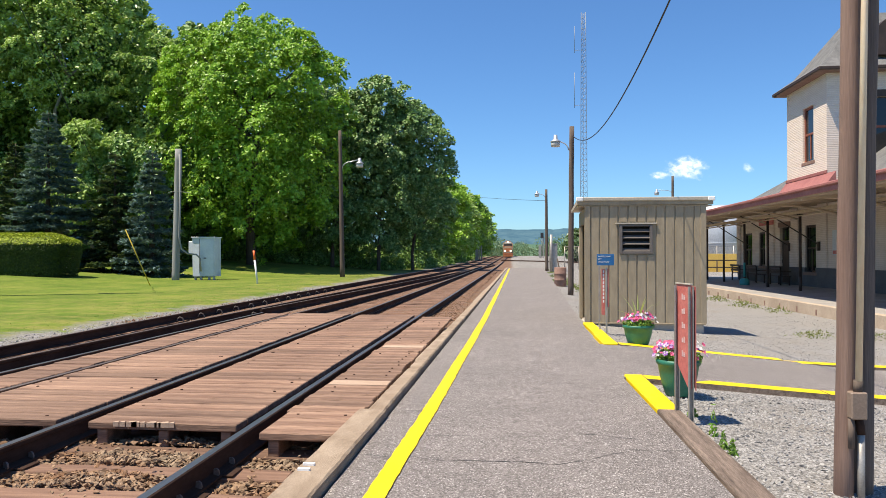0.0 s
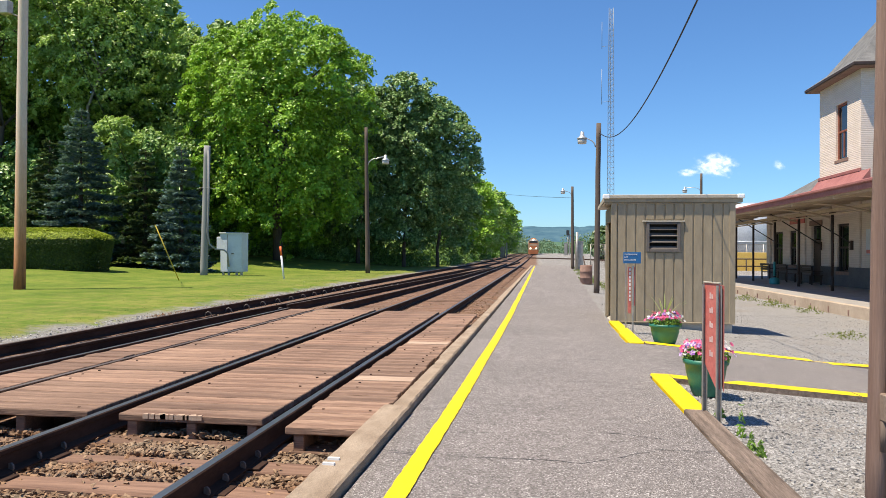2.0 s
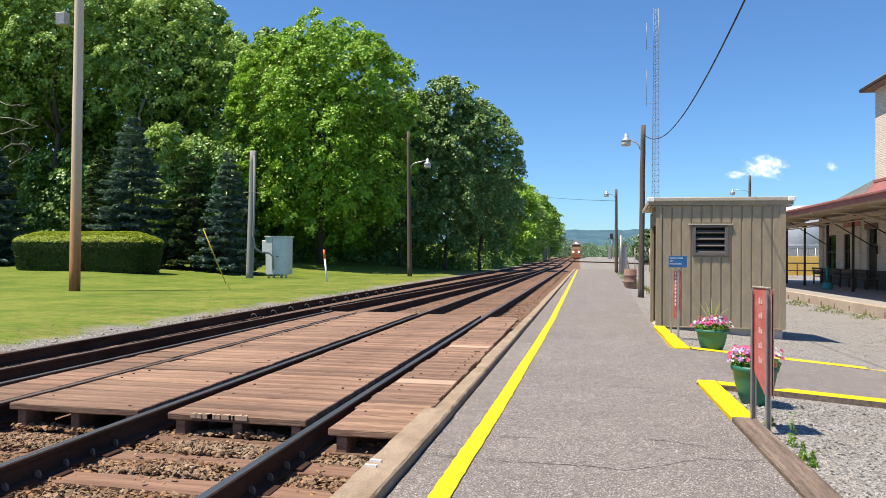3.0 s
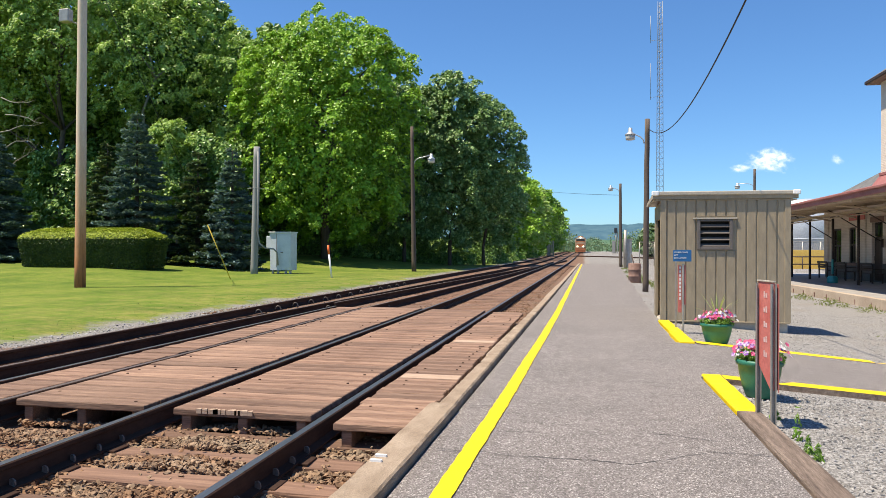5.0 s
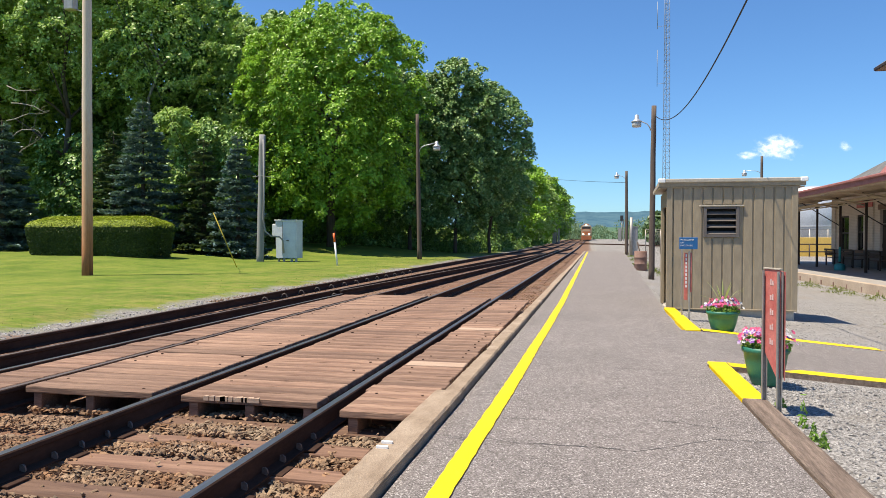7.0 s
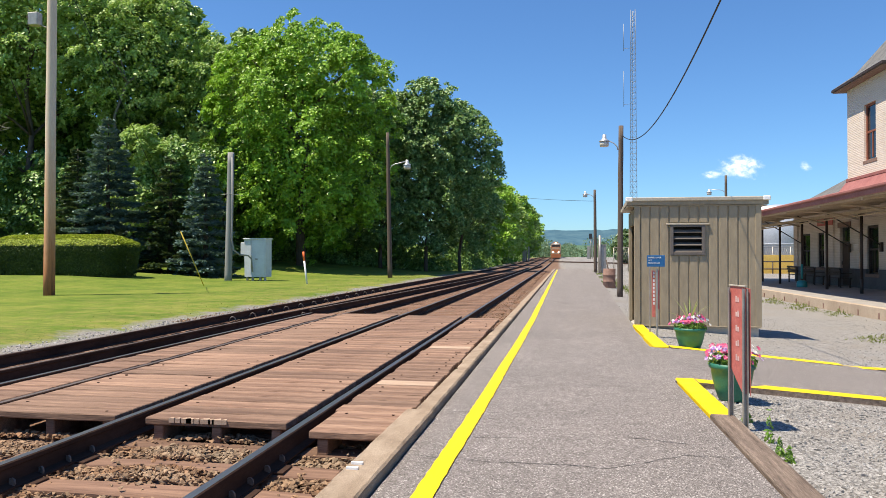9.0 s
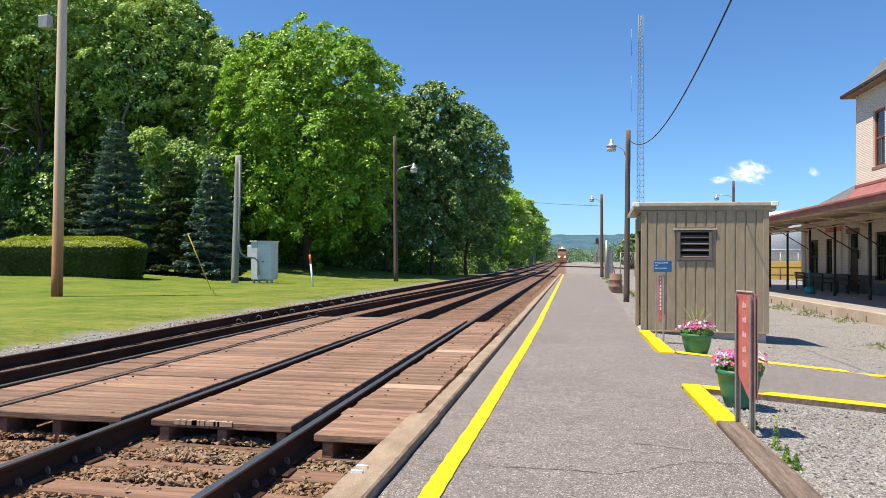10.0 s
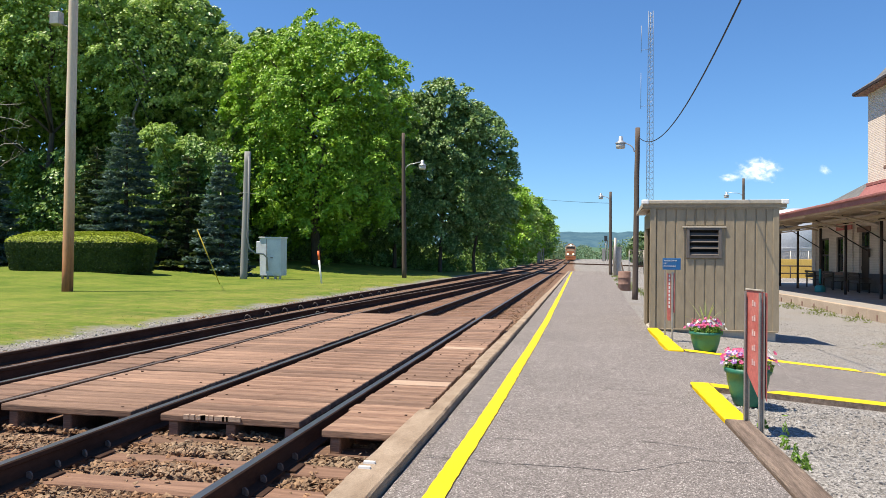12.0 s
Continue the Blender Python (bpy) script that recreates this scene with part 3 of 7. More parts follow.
def side_path():
    """The asphalt path to the station, falling away from the platform, with yellow timbers."""
    p = thing("pavement", 1.3, 9, 0, "sloping grey asphalt side path edged with yellow timbers", "path", kind="structure")
    bm = bmesh.new()
    vs = []
    for x, z in ((1.2, -0.014), (1.228, -0.006), (1.9, -0.03), (2.6, -0.085), (3.4, -0.16), (5.0, -0.32), (8.6, -0.4)):
        vs.append([bm.verts.new((x, y, zz)) for y, zz in ((7.87, z - 0.2), (7.87, z), (9.2, z + 0.01), (10.84, z), (10.84, z - 0.2))])
    for a, c in zip(vs, vs[1:]):
        for k in range(4):
            bm.faces.new((a[k], c[k], c[k + 1], a[k + 1]))
    part("path_slab", bm, ASPHALT, p)

    def beam(x0, x1, y, w, z0, z1, mat_use):
        b = prism([(x0, z0), (x1, z1), (x1, z1 - 0.2), (x0, z0 - 0.2)], y - w / 2, y + w / 2, "y")
        b.normal_update()
        for f in b.faces:
            f.material_index = 0 if f.normal.z > 0.5 else 1
        part("painted_timber", b, [mat_use, GREY_TIMBER], p, "yellow painted path timber")

    beam(1.47, 3.35, 7.9, 0.24, 0.0, -0.135, YELLOW)
    beam(3.37, 6.5, 7.9, 0.24, -0.137, -0.35, YELLOW)
    beam(1.64, 4.0, 10.87, 0.26, 0.0, -0.21, YELLOW)
    beam(4.05, 7.4, 10.82, 0.24, -0.235, -0.37, YELLOW)
    return p


side_path()

# ---- tracks ----
RAIL_OUT = [(-0.07, 0), (0.07, 0), (0.07, 0.012), (0.012, 0.03), (0.009, 0.12), (0.034, 0.135), (0.036, 0.162), (0.028, 0.17), (-0.028, 0.17), (-0.036, 0.162), (-0.034, 0.135), (-0.009, 0.12), (-0.012, 0.03), (-0.07, 0.012)]


def rail(parent, line, dull=False, z=-0.17):
    """A rail with foot, web and head along (x, y) points."""
    bm = bmesh.new()
    rings = [[bm.verts.new((x + a, y, z + c + land_up(y))) for a, c in RAIL_OUT] for x, y in line]
    n = len(RAIL_OUT)
    for a, c in zip(rings, rings[1:]):
        for k in range(n):
            f = bm.faces.new((a[k], a[(k + 1) % n], c[(k + 1) % n], c[k]))
            f.material_index = 1 if k == 7 else 0
    bm.faces.new(rings[0][::-1])
    bm.faces.new(rings[-1])
    bmesh.ops.recalc_face_normals(bm, faces=bm.faces)
    return part("rail", bm, [RAIL_SIDE, RAIL_DULL if dull else RAIL_TOP], parent, "rusty rail with a polished head")


def land_up(y):
    return 1.2 * float(smooth_step(np.array(y), 70, 260))


def line_x(fn, y0, y1):
    ys = list(np.arange(y0, min(y1, 70), 2.0)) + list(np.arange(max(70, y0), y1, 10.0)) + [y1]
    return [(fn(y), y) for y in ys]


def bend(y):
    """The near track stays straight by the platform and eases over far off."""
    return 0.0055 * max(0, y - 15) + 0.0003 * max(0, y - 80) ** 1.3


def ease(pts):
    ys, xs = zip(*pts)

    def fn(y):
        return float(np.interp(y, ys, xs))
    return fn


near_track = thing("railway_track", -2.78, 0, -0.17, "straight railway track with rusty rails on stained wooden ties", "railway track")
rail(near_track, line_x(lambda y: -2.02 + bend(y), -8, 330))
rail(near_track, line_x(lambda y: -3.54 + bend(y), -8, 330))
far_track = thing("railway_track", -7.2, 0, -0.17, "second railway track with dark rusty rails beside the lawn", "railway track")
fnB = ease([(-8, -6.5), (14, -6.45), (26, -6.25), (45, -5.85), (80, -5.2), (160, -4.6), (330, -3.4)])
rail(far_track, line_x(fnB, -8, 330), True)
fnC = ease([(-8, -7.38), (10, -7.45), (18, -7.65), (30, -7.7), (60, -7.5), (120, -6.9), (330, -5.2)])
rail(far_track, line_x(fnC, -8, 330), True)
switch_track = thing("turnout_track", -5, 15, -0.17, "turnout rails easing across between two railway tracks", "railway track")
rail(switch_track, line_x(ease([(-8, -5.06), (15, -5.0), (24, -4.7), (40, -4.2), (60, -3.85), (90, -3.62)]), -8, 90), True)
rail(switch_track, line_x(ease([(-8, -5.74), (16, -5.8)]), -8, 16), False)
rail(switch_track, line_x(ease([(17, -6.2), (30, -5.6), (50, -4.6), (75, -3.3), (100, -2.2)]), 17, 100), True)


def ties(parent, x, half, y0, y1, seed, step=0.53, z=-0.178):
    rng = random.Random(seed)
    shapes = []
    for k in range(6):
        b = box(-half, -0.115, -0.18, half, 0.115, 0, 0.012)
        bmesh.ops.subdivide_edges(b, edges=[e for e in b.edges if e.calc_length() > 1], cuts=6)
        for v in b.verts:
            v.co += Vector((0, rng.uniform(-0.008, 0.008), rng.uniform(-0.008, 0.004)))
        shapes.append(mesh_of(b, "tie", TIE))
    y = y0
    while y < y1:
        o = new("tie", rng.choice(shapes))
        o.parent = parent
        o.matrix_parent_inverse = parent.matrix_basis.inverted()
        o.matrix_basis = pose(x + rng.uniform(-0.04, 0.04) + bend(y), y, z + land_up(y) + rng.uniform(-0.006, 0.004), 0, 0, rng.uniform(-0.8, 0.8))
        y += step * (rng.uniform(0.96, 1.04) if y > 6.5 else 1)


ties(near_track, -2.78, 1.28, 2.06 - 0.53 * 18, 75, 5)
ties(far_track, -6.9, 1.2, 4.0, 70, 6, z=-0.2)
ties(switch_track, -5.0, 0.75, 15.6, 45, 7)

siding = thing("railway_track", 6, 100, 0, "distant siding track veering off across the yard", "railway track")
rail(siding, [(-1.4 + 0.55 * k, 128 - 0.42 * k - 0.02 * k * k) for k in range(34)], True, 0.12)
rail(siding, [(-1.6 + 0.55 * k, 126 - 0.42 * k - 0.02 * k * k) for k in range(34)], True, 0.12)

# clips that hold the near rails beside each tie
cb = prism([(-0.035, -0.012), (0.02, -0.014), (0.034, 0.02), (0.026, 0.06), (0.0, 0.082), (-0.03, 0.075)], -0.011, 0.011, "y")
clip_me = mesh_of(cb, "rail_anchor", CLIP)
pb = box(-0.09, -0.09, 0, 0.17, 0.09, 0.014, 0.003)
plate_me = mesh_of(pb, "tie_plate", RAIL_SIDE)
rng = random.Random(8)
for xr in (-2.02, -3.54):
    y = 2.06
    while y < 30:
        if y < 5.2 or y > 15:
            o = new("rail_anchor", clip_me)
            o.parent, o.matrix_parent_inverse = near_track, near_track.matrix_basis.inverted()
            o.matrix_basis = pose(xr + 0.045, y + 0.13, -0.155, 0, 0, rng.uniform(-15, 15)) @ Matrix.Scale(0.62, 4)
            o = new("rail_anchor", clip_me)
            o.parent, o.matrix_parent_inverse = near_track, near_track.matrix_basis.inverted()
            o.matrix_basis = pose(xr + 0.045, y - 0.13, -0.155, 0, 0, rng.uniform(-15, 15)) @ Matrix.Scale(0.62, 4)
            o = new("tie_plate", plate_me)
            o.parent, o.matrix_parent_inverse = near_track, near_track.matrix_basis.inverted()
            o.matrix_basis = pose(xr - 0.03, y, -0.178)
        y += 0.53

# bent hooks that brace the outer rails beyond the crossing
bb = chain([(0.0, -0.05, 0.0), (0.03, -0.05, 0.1), (0.08, -0.02, 0.15), (0.13, 0.03, 0.12), (0.17, 0.05, 0.03), (0.18, 0.05, 0.0)], 0.02, 6)
bb.transform(Matrix.Scale(0.8, 4))
brace_me = mesh_of(bb, "rail_brace", CLIP)
for fn, ys in ((fnB, np.arange(16.6, 31, 1.15)), (fnC, np.arange(15.2, 30, 1.2)), (lambda y: -5.0 - 0.012 * (y - 15), np.arange(16.4, 25, 1.1))):
    for y in ys:
        o = new("rail_brace", brace_me)
        o.parent, o.matrix_parent_inverse = far_track, far_track.matrix_basis.inverted()
        o.matrix_basis = pose(fn(y) + 0.035, y + 0.2 * math.sin(y * 5), -0.185)

# ---- plank crossing ----
crossing = thing("plank_crossing", -3.4, 10, -0.06, "weathered reddish-brown timber plank crossing over the tracks", "level crossing")
rng = random.Random(12)


def plank_mesh(x0, x1, w, k):
    r = random.Random(100 + k)
    b = box(x0, -w / 2, -0.058, x1, w / 2, 0, 0.007)
    bmesh.ops.subdivide_edges(b, edges=[e for e in b.edges if e.calc_length() > (x1 - x0) * 0.8], cuts=5)
    for v in b.verts:
        edge = abs(v.co.x - x0) < 0.02 or abs(v.co.x - x1) < 0.02
        v.co += Vector((r.uniform(-0.001, 0.001) if edge else 0, r.uniform(-0.002, 0.002), r.uniform(-0.0012, 0.0008) if edge else r.uniform(-0.004, 0.003)))
    return mesh_of(b, "plank", PLANK)


PANELS = [(-1.88, -1.235, 5.12, 15.05), (-3.37, -2.14, 5.33, 15.4), (-4.93, -3.66, 5.36, 15.7), (-5.67, -5.13, 5.3, 15.85)]
for pi, (x0, x1, y0, y1) in enumerate(PANELS):
    shapes = [plank_mesh(x0, x1, 0.236, pi * 10 + k) for k in range(8)]
    short = [plank_mesh(x0, -1.297, 0.236, 60 + k) for k in range(3)]
    y, k = y0, 0
    while y < y1:
        o = new("plank", short[k % 3] if pi == 0 and y < 5.75 else shapes[rng.randrange(8)])
        o.parent, o.matrix_parent_inverse = crossing, crossing.matrix_basis.inverted()
        o.matrix_basis = pose(rng.uniform(-0.03, 0.0) if pi == 0 and y > 5.75 else rng.uniform(-0.003, 0.003), y + 0.12, 0.002 + rng.uniform(-0.002, 0.0015) - (0.012 if pi == 3 else 0), rng.uniform(-0.5, 0.5), rng.uniform(-0.05, 0.05), rng.uniform(-0.08, 0.08))
        y += 0.2455
        k += 1
    # stringers below each panel, seen end-on
    for s in np.linspace(x0 + 0.1, x1 - 0.1, 3 if x1 - x0 > 1 else 2):
        b = box(s - 0.042, y0 + 0.03, -0.27, s + 0.042, y0 + 0.4, -0.059, 0.008)
        part("stringer", b, PLANK, crossing, "upright end of a supporting stringer")
# pale splintered end and lighter repair planks
for x0, x1, y0, ln in ((-1.87, -1.25, 7.09, 0.225), (-1.85, -1.25, 10.03, 0.22)):
    part("repair_plank", box(x0, y0, -0.06, x1, y0 + ln, 0.011, 0.006), PLANK_RAW, crossing, "paler newer repair plank")
rs = random.Random(4)
for k in range(9):
    x = -3.12 + 0.055 * k + rs.uniform(-0.015, 0.015)
    w, d = rs.uniform(0.02, 0.05), rs.uniform(0.02, 0.055)
    part("splinter", prism([(x - w, 5.318), (x + w, 5.318), (x + w * 0.3, 5.325 + d), (x - w * 0.5, 5.322 + d * 0.7)], -0.03, 0.0075, "z"), PLANK_RAW, crossing, "pale splintered plank edge")
# spike heads in the planks
b = bmesh.new()
for pi, (x0, x1, y0, y1) in enumerate(PANELS[:3]):
    for k in range(34):
        y = y0 + 0.12 + 0.2455 * rs.randrange(38)
        x = rs.choice((x0 + 0.14, x1 - 0.14)) + rs.uniform(-0.03, 0.03)
        box(x - 0.01, y - 0.009, -0.01, x + 0.01, y + 0.009, 0.0085, bm=b)
part("spike_heads", b, RAIL_SIDE, crossing)["kind"] = "stuff"

# ---- loose stones ----
def stone_shapes(n, seed, r, corners=9):
    rr = random.Random(seed)
    out = []
    for k in range(n):
        b = bmesh.new()
        sx, sy, sz = rr.uniform(0.85, 1.35), rr.uniform(0.65, 1.05), rr.uniform(0.42, 0.66)
        for i in range(corners):
            d = Vector((rr.gauss(0, 1), rr.gauss(0, 1), rr.gauss(0, 1))).normalized() * rr.uniform(0.85, 1.1)
            b.verts.new((d.x * sx, d.y * sy, d.z * sz))
        hull = bmesh.ops.convex_hull(b, input=b.verts)
        bmesh.ops.delete(b, geom=[v for v in b.verts if not v.link_faces], context="VERTS")
        bmesh.ops.triangulate(b, faces=b.faces)
        b.verts.index_update()
        b.verts.ensure_lookup_table()
        v = np.array([v.co[:] for v in b.verts])
        f = np.array([[q.index for q in p.verts] for p in b.faces])
        b.free()
        out.append((v * r, f))
    return out


def scatter(name, spots, shapes, rng, smin, smax, *mats):
    vs, fs, base = [], [], 0
    for x, y, z in spots:
        v, f = shapes[rng.randrange(len(shapes))]
        m = np.array(Euler((rng.uniform(-0.5, 0.5), rng.uniform(-0.5, 0.5), rng.uniform(0, 6.28))).to_matrix())
        vs.append(v @ m.T * rng.uniform(smin, smax) + (x, y, z))
        fs.append(f + base)
        base += len(v)
    return arrays_mesh(name, np.concatenate(vs), np.concatenate(fs), *mats)


ballast = thing("ballast", -2.8, 5, -0.3, "rust-brown crushed stone ballast between the ties", "ballast", kind="stuff")
shapes = stone_shapes(10, 21, 0.0225)
rng = random.Random(31)
spots = []
for i in range(24000):
    x, y = rng.uniform(-4.9, -1.22), 2.3 + rng.random() ** 1.15 * 3.2
    near_rail = min(abs(x + 2.02), abs(x + 3.54)) < 0.09
    tie_off = ((y - 2.06 + 0.265) % 0.53) - 0.265
    if near_rail or (abs(tie_off) < 0.105 and rng.random() > 0.03):
        continue
    lift = 0.028 if abs(tie_off) < 0.105 else 0
    spots.append((x, y, -0.203 + rng.uniform(-0.012, 0.012) + lift + 0.05 * math.exp(-((x + 2.75) / 0.4) ** 2) * (y > 4.3)))
near_spots = sorted(spots, key=lambda s: abs(s[1] - 4.3) + abs(s[0] + 2.7) * 0.4)[:300]
taken = set(near_spots)
o = new("ballast_stones", scatter("ballast_stones", [s for s in spots if s not in taken], shapes, rng, 0.6, 1.5, STONE))
o.parent, o.matrix_parent_inverse = ballast, ballast.matrix_basis.inverted()
o["kind"] = "stuff"
stone_me = []
for v, f in shapes:
    stone_me.append(arrays_mesh("stone", v, f, STONE_OWN))
for x, y, z in near_spots:
    o = new("stone", rng.choice(stone_me))
    o.parent, o.matrix_parent_inverse = ballast, ballast.matrix_basis.inverted()
    o.matrix_basis = pose(x, y, z + 0.008, rng.uniform(-40, 40), rng.uniform(-40, 40), rng.uniform(0, 360)) @ Matrix.Scale(rng.uniform(0.7, 1.4), 4)
spots = []
for i in range(15000):
    y = 15.3 + 42 * rng.random() ** 1.7
    x = rng.uniform(-9.0, -1.25)
    if min(abs(x - a) for a in (-2.02, -3.54, -5.0, -6.4, -7.6)) < 0.1:
        continue
    spots.append((x, y, -0.195 + rng.uniform(-0.02, 0.014) + (0.03 if -1.95 < x < -1.25 else 0)))
verge = []
for i in range(6500):
    y = 3 + 32 * rng.random() ** 1.3
    verge.append((-8.0 - 1.3 * rng.random(), y, 0))
tagged(new("ballast_far", scatter("ballast_far", spots, shapes, rng, 0.6, 1.4, STONE)), "brown trackside stones among the ties", "ballast", kind="stuff")
spots = []
for i in range(30000):
    k = rng.random()
    if k < 0.62:
        x, y = rng.uniform(1.48, 5.2), 2.6 + rng.random() ** 0.8 * 5.1
    elif k < 0.95:
        x, y = rng.uniform(1.66, 8.4), 10.95 + 10 * rng.random() ** 1.2
    else:
        x, y = rng.uniform(1.7, 3.4), 15.5 + 20 * rng.random()
    if 7.6 < y < 10.95 or (1.5 < x < 3.95 and 14.4 < y < 15.9):
        continue
    spots.append((x, y, float(land(x, y)) + rng.uniform(-0.004, 0.006)))
tagged(new("gravel", scatter("gravel", spots, stone_shapes(8, 22, 0.0115, 7), rng, 0.5, 1.7, GRAVEL)), "grey crushed gravel beside the platform and shed", "gravel", kind="stuff")

verge = [(x, y, float(land(x, y)) + rng.uniform(-0.006, 0.008)) for x, y, z in verge]
tagged(new("verge_stones", scatter("verge_stones", verge, stone_shapes(8, 23, 0.024, 7), rng, 0.5, 1.4, GRAVEL)), "grey stones along the verge of the lawn", "stones", kind="stuff")

# ---- wheelchair lift shed ----
def shed():
    s = thing("equipment_shed", 2.7, 15.1, -0.3, "small taupe ribbed-metal lift shed on a concrete base", "shed")
    x0, x1, y0, y1, z0, zf, zb = 1.52, 3.9, 14.5, 15.75, -0.03, 2.34, 2.26
    part("foundation", box(x0 + 0.02, y0 + 0.05, -0.55, x1 - 0.02, y1 - 0.02, z0 - 0.005, 0.02), CONCRETE, s, "pale concrete foundation")
    # front wall with louvre opening, ribbed sheet
    lx0, lx1, lz0, lz1 = 2.21, 2.85, 1.4, 1.96
    b = bmesh.new()
    t = 0.05
    gx_, gz_ = (x0, lx0, lx1, x1), (z0, lz0, lz1, zf)
    gv = [[b.verts.new((x, y0, z)) for x in gx_] for z in gz_]
    bk = [[b.verts.new((x, y0 + t, z)) for x in gx_] for z in gz_]
    for k in range(3):
        for i in range(3):
            if (i, k) != (1, 1):
                b.faces.new((gv[k][i], gv[k][i + 1], gv[k + 1][i + 1], gv[k + 1][i]))
                b.faces.new((bk[k][i], bk[k + 1][i], bk[k + 1][i + 1], bk[k][i + 1]))
    for i, k, i2, k2 in ((1, 1, 2, 1), (2, 1, 2, 2), (2, 2, 1, 2), (1, 2, 1, 1)):
        b.faces.new((gv[k][i], gv[k2][i2], bk[k2][i2], bk[k][i]))
    part("front_wall", b, SIDING, s)
    ribs = [x0 + 0.2 + 0.186 * k for k in range(12)]
    for r in ribs:
        if r > x1 - 0.06:
            continue
        spans = [(z0 + 0.005, zf)]
        if lx0 - 0.04 < r < lx1 + 0.06:
            spans = [(z0 + 0.005, lz0 - 0.05), (lz1 + 0.06, zf)]
        for a, c in spans:
            b = prism([(r - 0.083, y0 - 0.001), (r - 0.076, y0 - 0.018), (r + 0.072, y0 - 0.018), (r + 0.081, y0 - 0.001)], a, c, "z")
            part("rib", b, SIDING, s)
    part("corner_trim", box(x0 - 0.012, y0 - 0.035, z0, x0 + 0.1, y0 - 0.002, zf, 0.006), SIDING, s)
    part("corner_trim", box(x1 - 0.1, y0 - 0.035, z0, x1 + 0.012, y0 - 0.002, zf, 0.006), SIDING, s)
    part("base_trim", box(x0, y0 - 0.045, z0 - 0.02, x1, y0 + 0.03, z0 + 0.004, 0.004), SIDING, s)
    # side wall towards the platform with the dark doorway
    b = bmesh.new()
    box(x0, y0 + t, z0, x0 + t, y0 + 0.14, zf, bm=b)
    box(x0, y1 - 0.25, z0, x0 + t, y1, zb, bm=b)
    box(x0, y0 + 0.14, 1.98, x0 + t, y1 - 0.25, zb + 0.03, bm=b)
    part("side_wall", b, SIDING, s)
    part("side_wall", box(x1 - t, y0 + t, z0, x1, y1 - t, zb), SIDING, s)
    part("back_wall", box(x0 + t, y1 - t, z0, x1, y1, zb), SIDING, s)
    part("floor_slab", box(x0 + t, y0 + t, z0 - 0.004, x1 - t, y1 - t, z0 + 0.01), CONCRETE, s)
    # roof, fascia and white corner caps
    b = prism([(14.46, 2.40), (15.95, 2.30), (15.95, 2.36), (14.46, 2.50)], x0 - 0.15, x1 + 0.13, "x")
    part("roof", b, FASCIA, s, "low sloping beige metal roof")
    part("fascia", box(x0 - 0.16, 14.442, 2.36, x1 + 0.14, 14.462, 2.455, 0.006), SIDING, s)
    part("gutter_edge", box(x0 - 0.17, 14.41, 2.44, x1 + 0.15, 14.48, 2.515, 0.012), FASCIA, s, "beige rolled roof edge")
    part("soffit", box(x0 - 0.14, 14.465, 2.335, x1 + 0.12, 15.9, 2.355), SIDING, s)
    for x, w in ((x0 - 0.185, 0.14), (x1 + 0.03, 0.14)):
        part("corner_cap", box(x, 14.396, 2.435, x + w, 14.49, 2.522, 0.015), WHITE_METAL, s, "white metal corner cap")
    # louvre
    l = part("louvre", box(lx0 - 0.01, y0 - 0.05, lz0 - 0.03, lx0 + 0.05, y0 + 0.04, lz1, 0.005), LOUVRE, s, "dark brown louvred vent")
    part("frame_stile", box(lx1 - 0.05, y0 - 0.05, lz0 - 0.03, lx1 + 0.01, y0 + 0.04, lz1, 0.005), LOUVRE, l)
    part("frame_rail", box(lx0 + 0.05, y0 - 0.048, lz1 - 0.035, lx1 - 0.05, y0 + 0.04, lz1, 0.004), LOUVRE, l)
    part("frame_rail", box(lx0 + 0.05, y0 - 0.048, lz0 - 0.03, lx1 - 0.05, y0 + 0.04, lz0 + 0.02, 0.004), LOUVRE, l)
    part("drip_cap", box(lx0 - 0.09, y0 - 0.06, lz1 + 0.008, lx1 + 0.09, y0 - 0.005, lz1 + 0.035, 0.004), FASCIA, l)
    for k in range(4):
        z = lz0 + 0.035 + k * 0.128
        part("slat", prism([(y0 - 0.035, z), (y0 + 0.03, z + 0.055), (y0 + 0.034, z + 0.045), (y0 - 0.03, z - 0.012)], lx0 + 0.05, lx1 - 0.05, "x"), LOUVRE, l)
    part("vent_backing", box(lx0 + 0.02, y0 + 0.12, lz0, lx1 - 0.02, y0 + 0.13, lz1), DARK, l)
    return s


shed()


def text_part(name, body, size, m, mat_use, parent, align="LEFT"):
    cu = bpy.data.curves.new(name, "FONT")
    cu.body, cu.size, cu.extrude, cu.align_x = body, size, 0.001, align
    tmp = bpy.data.objects.new(name, cu)
    scene.collection.objects.link(tmp)
    dg = bpy.context.evaluated_depsgraph_get()
    me = bpy.data.meshes.new_from_object(tmp.evaluated_get(dg))
    bpy.data.objects.remove(tmp)
    me.materials.clear()
    me.materials.append(mat_use)
    me.transform(m)
    o = new(name, me)
    o.parent, o.matrix_parent_inverse = parent, parent.matrix_basis.inverted()
    return o


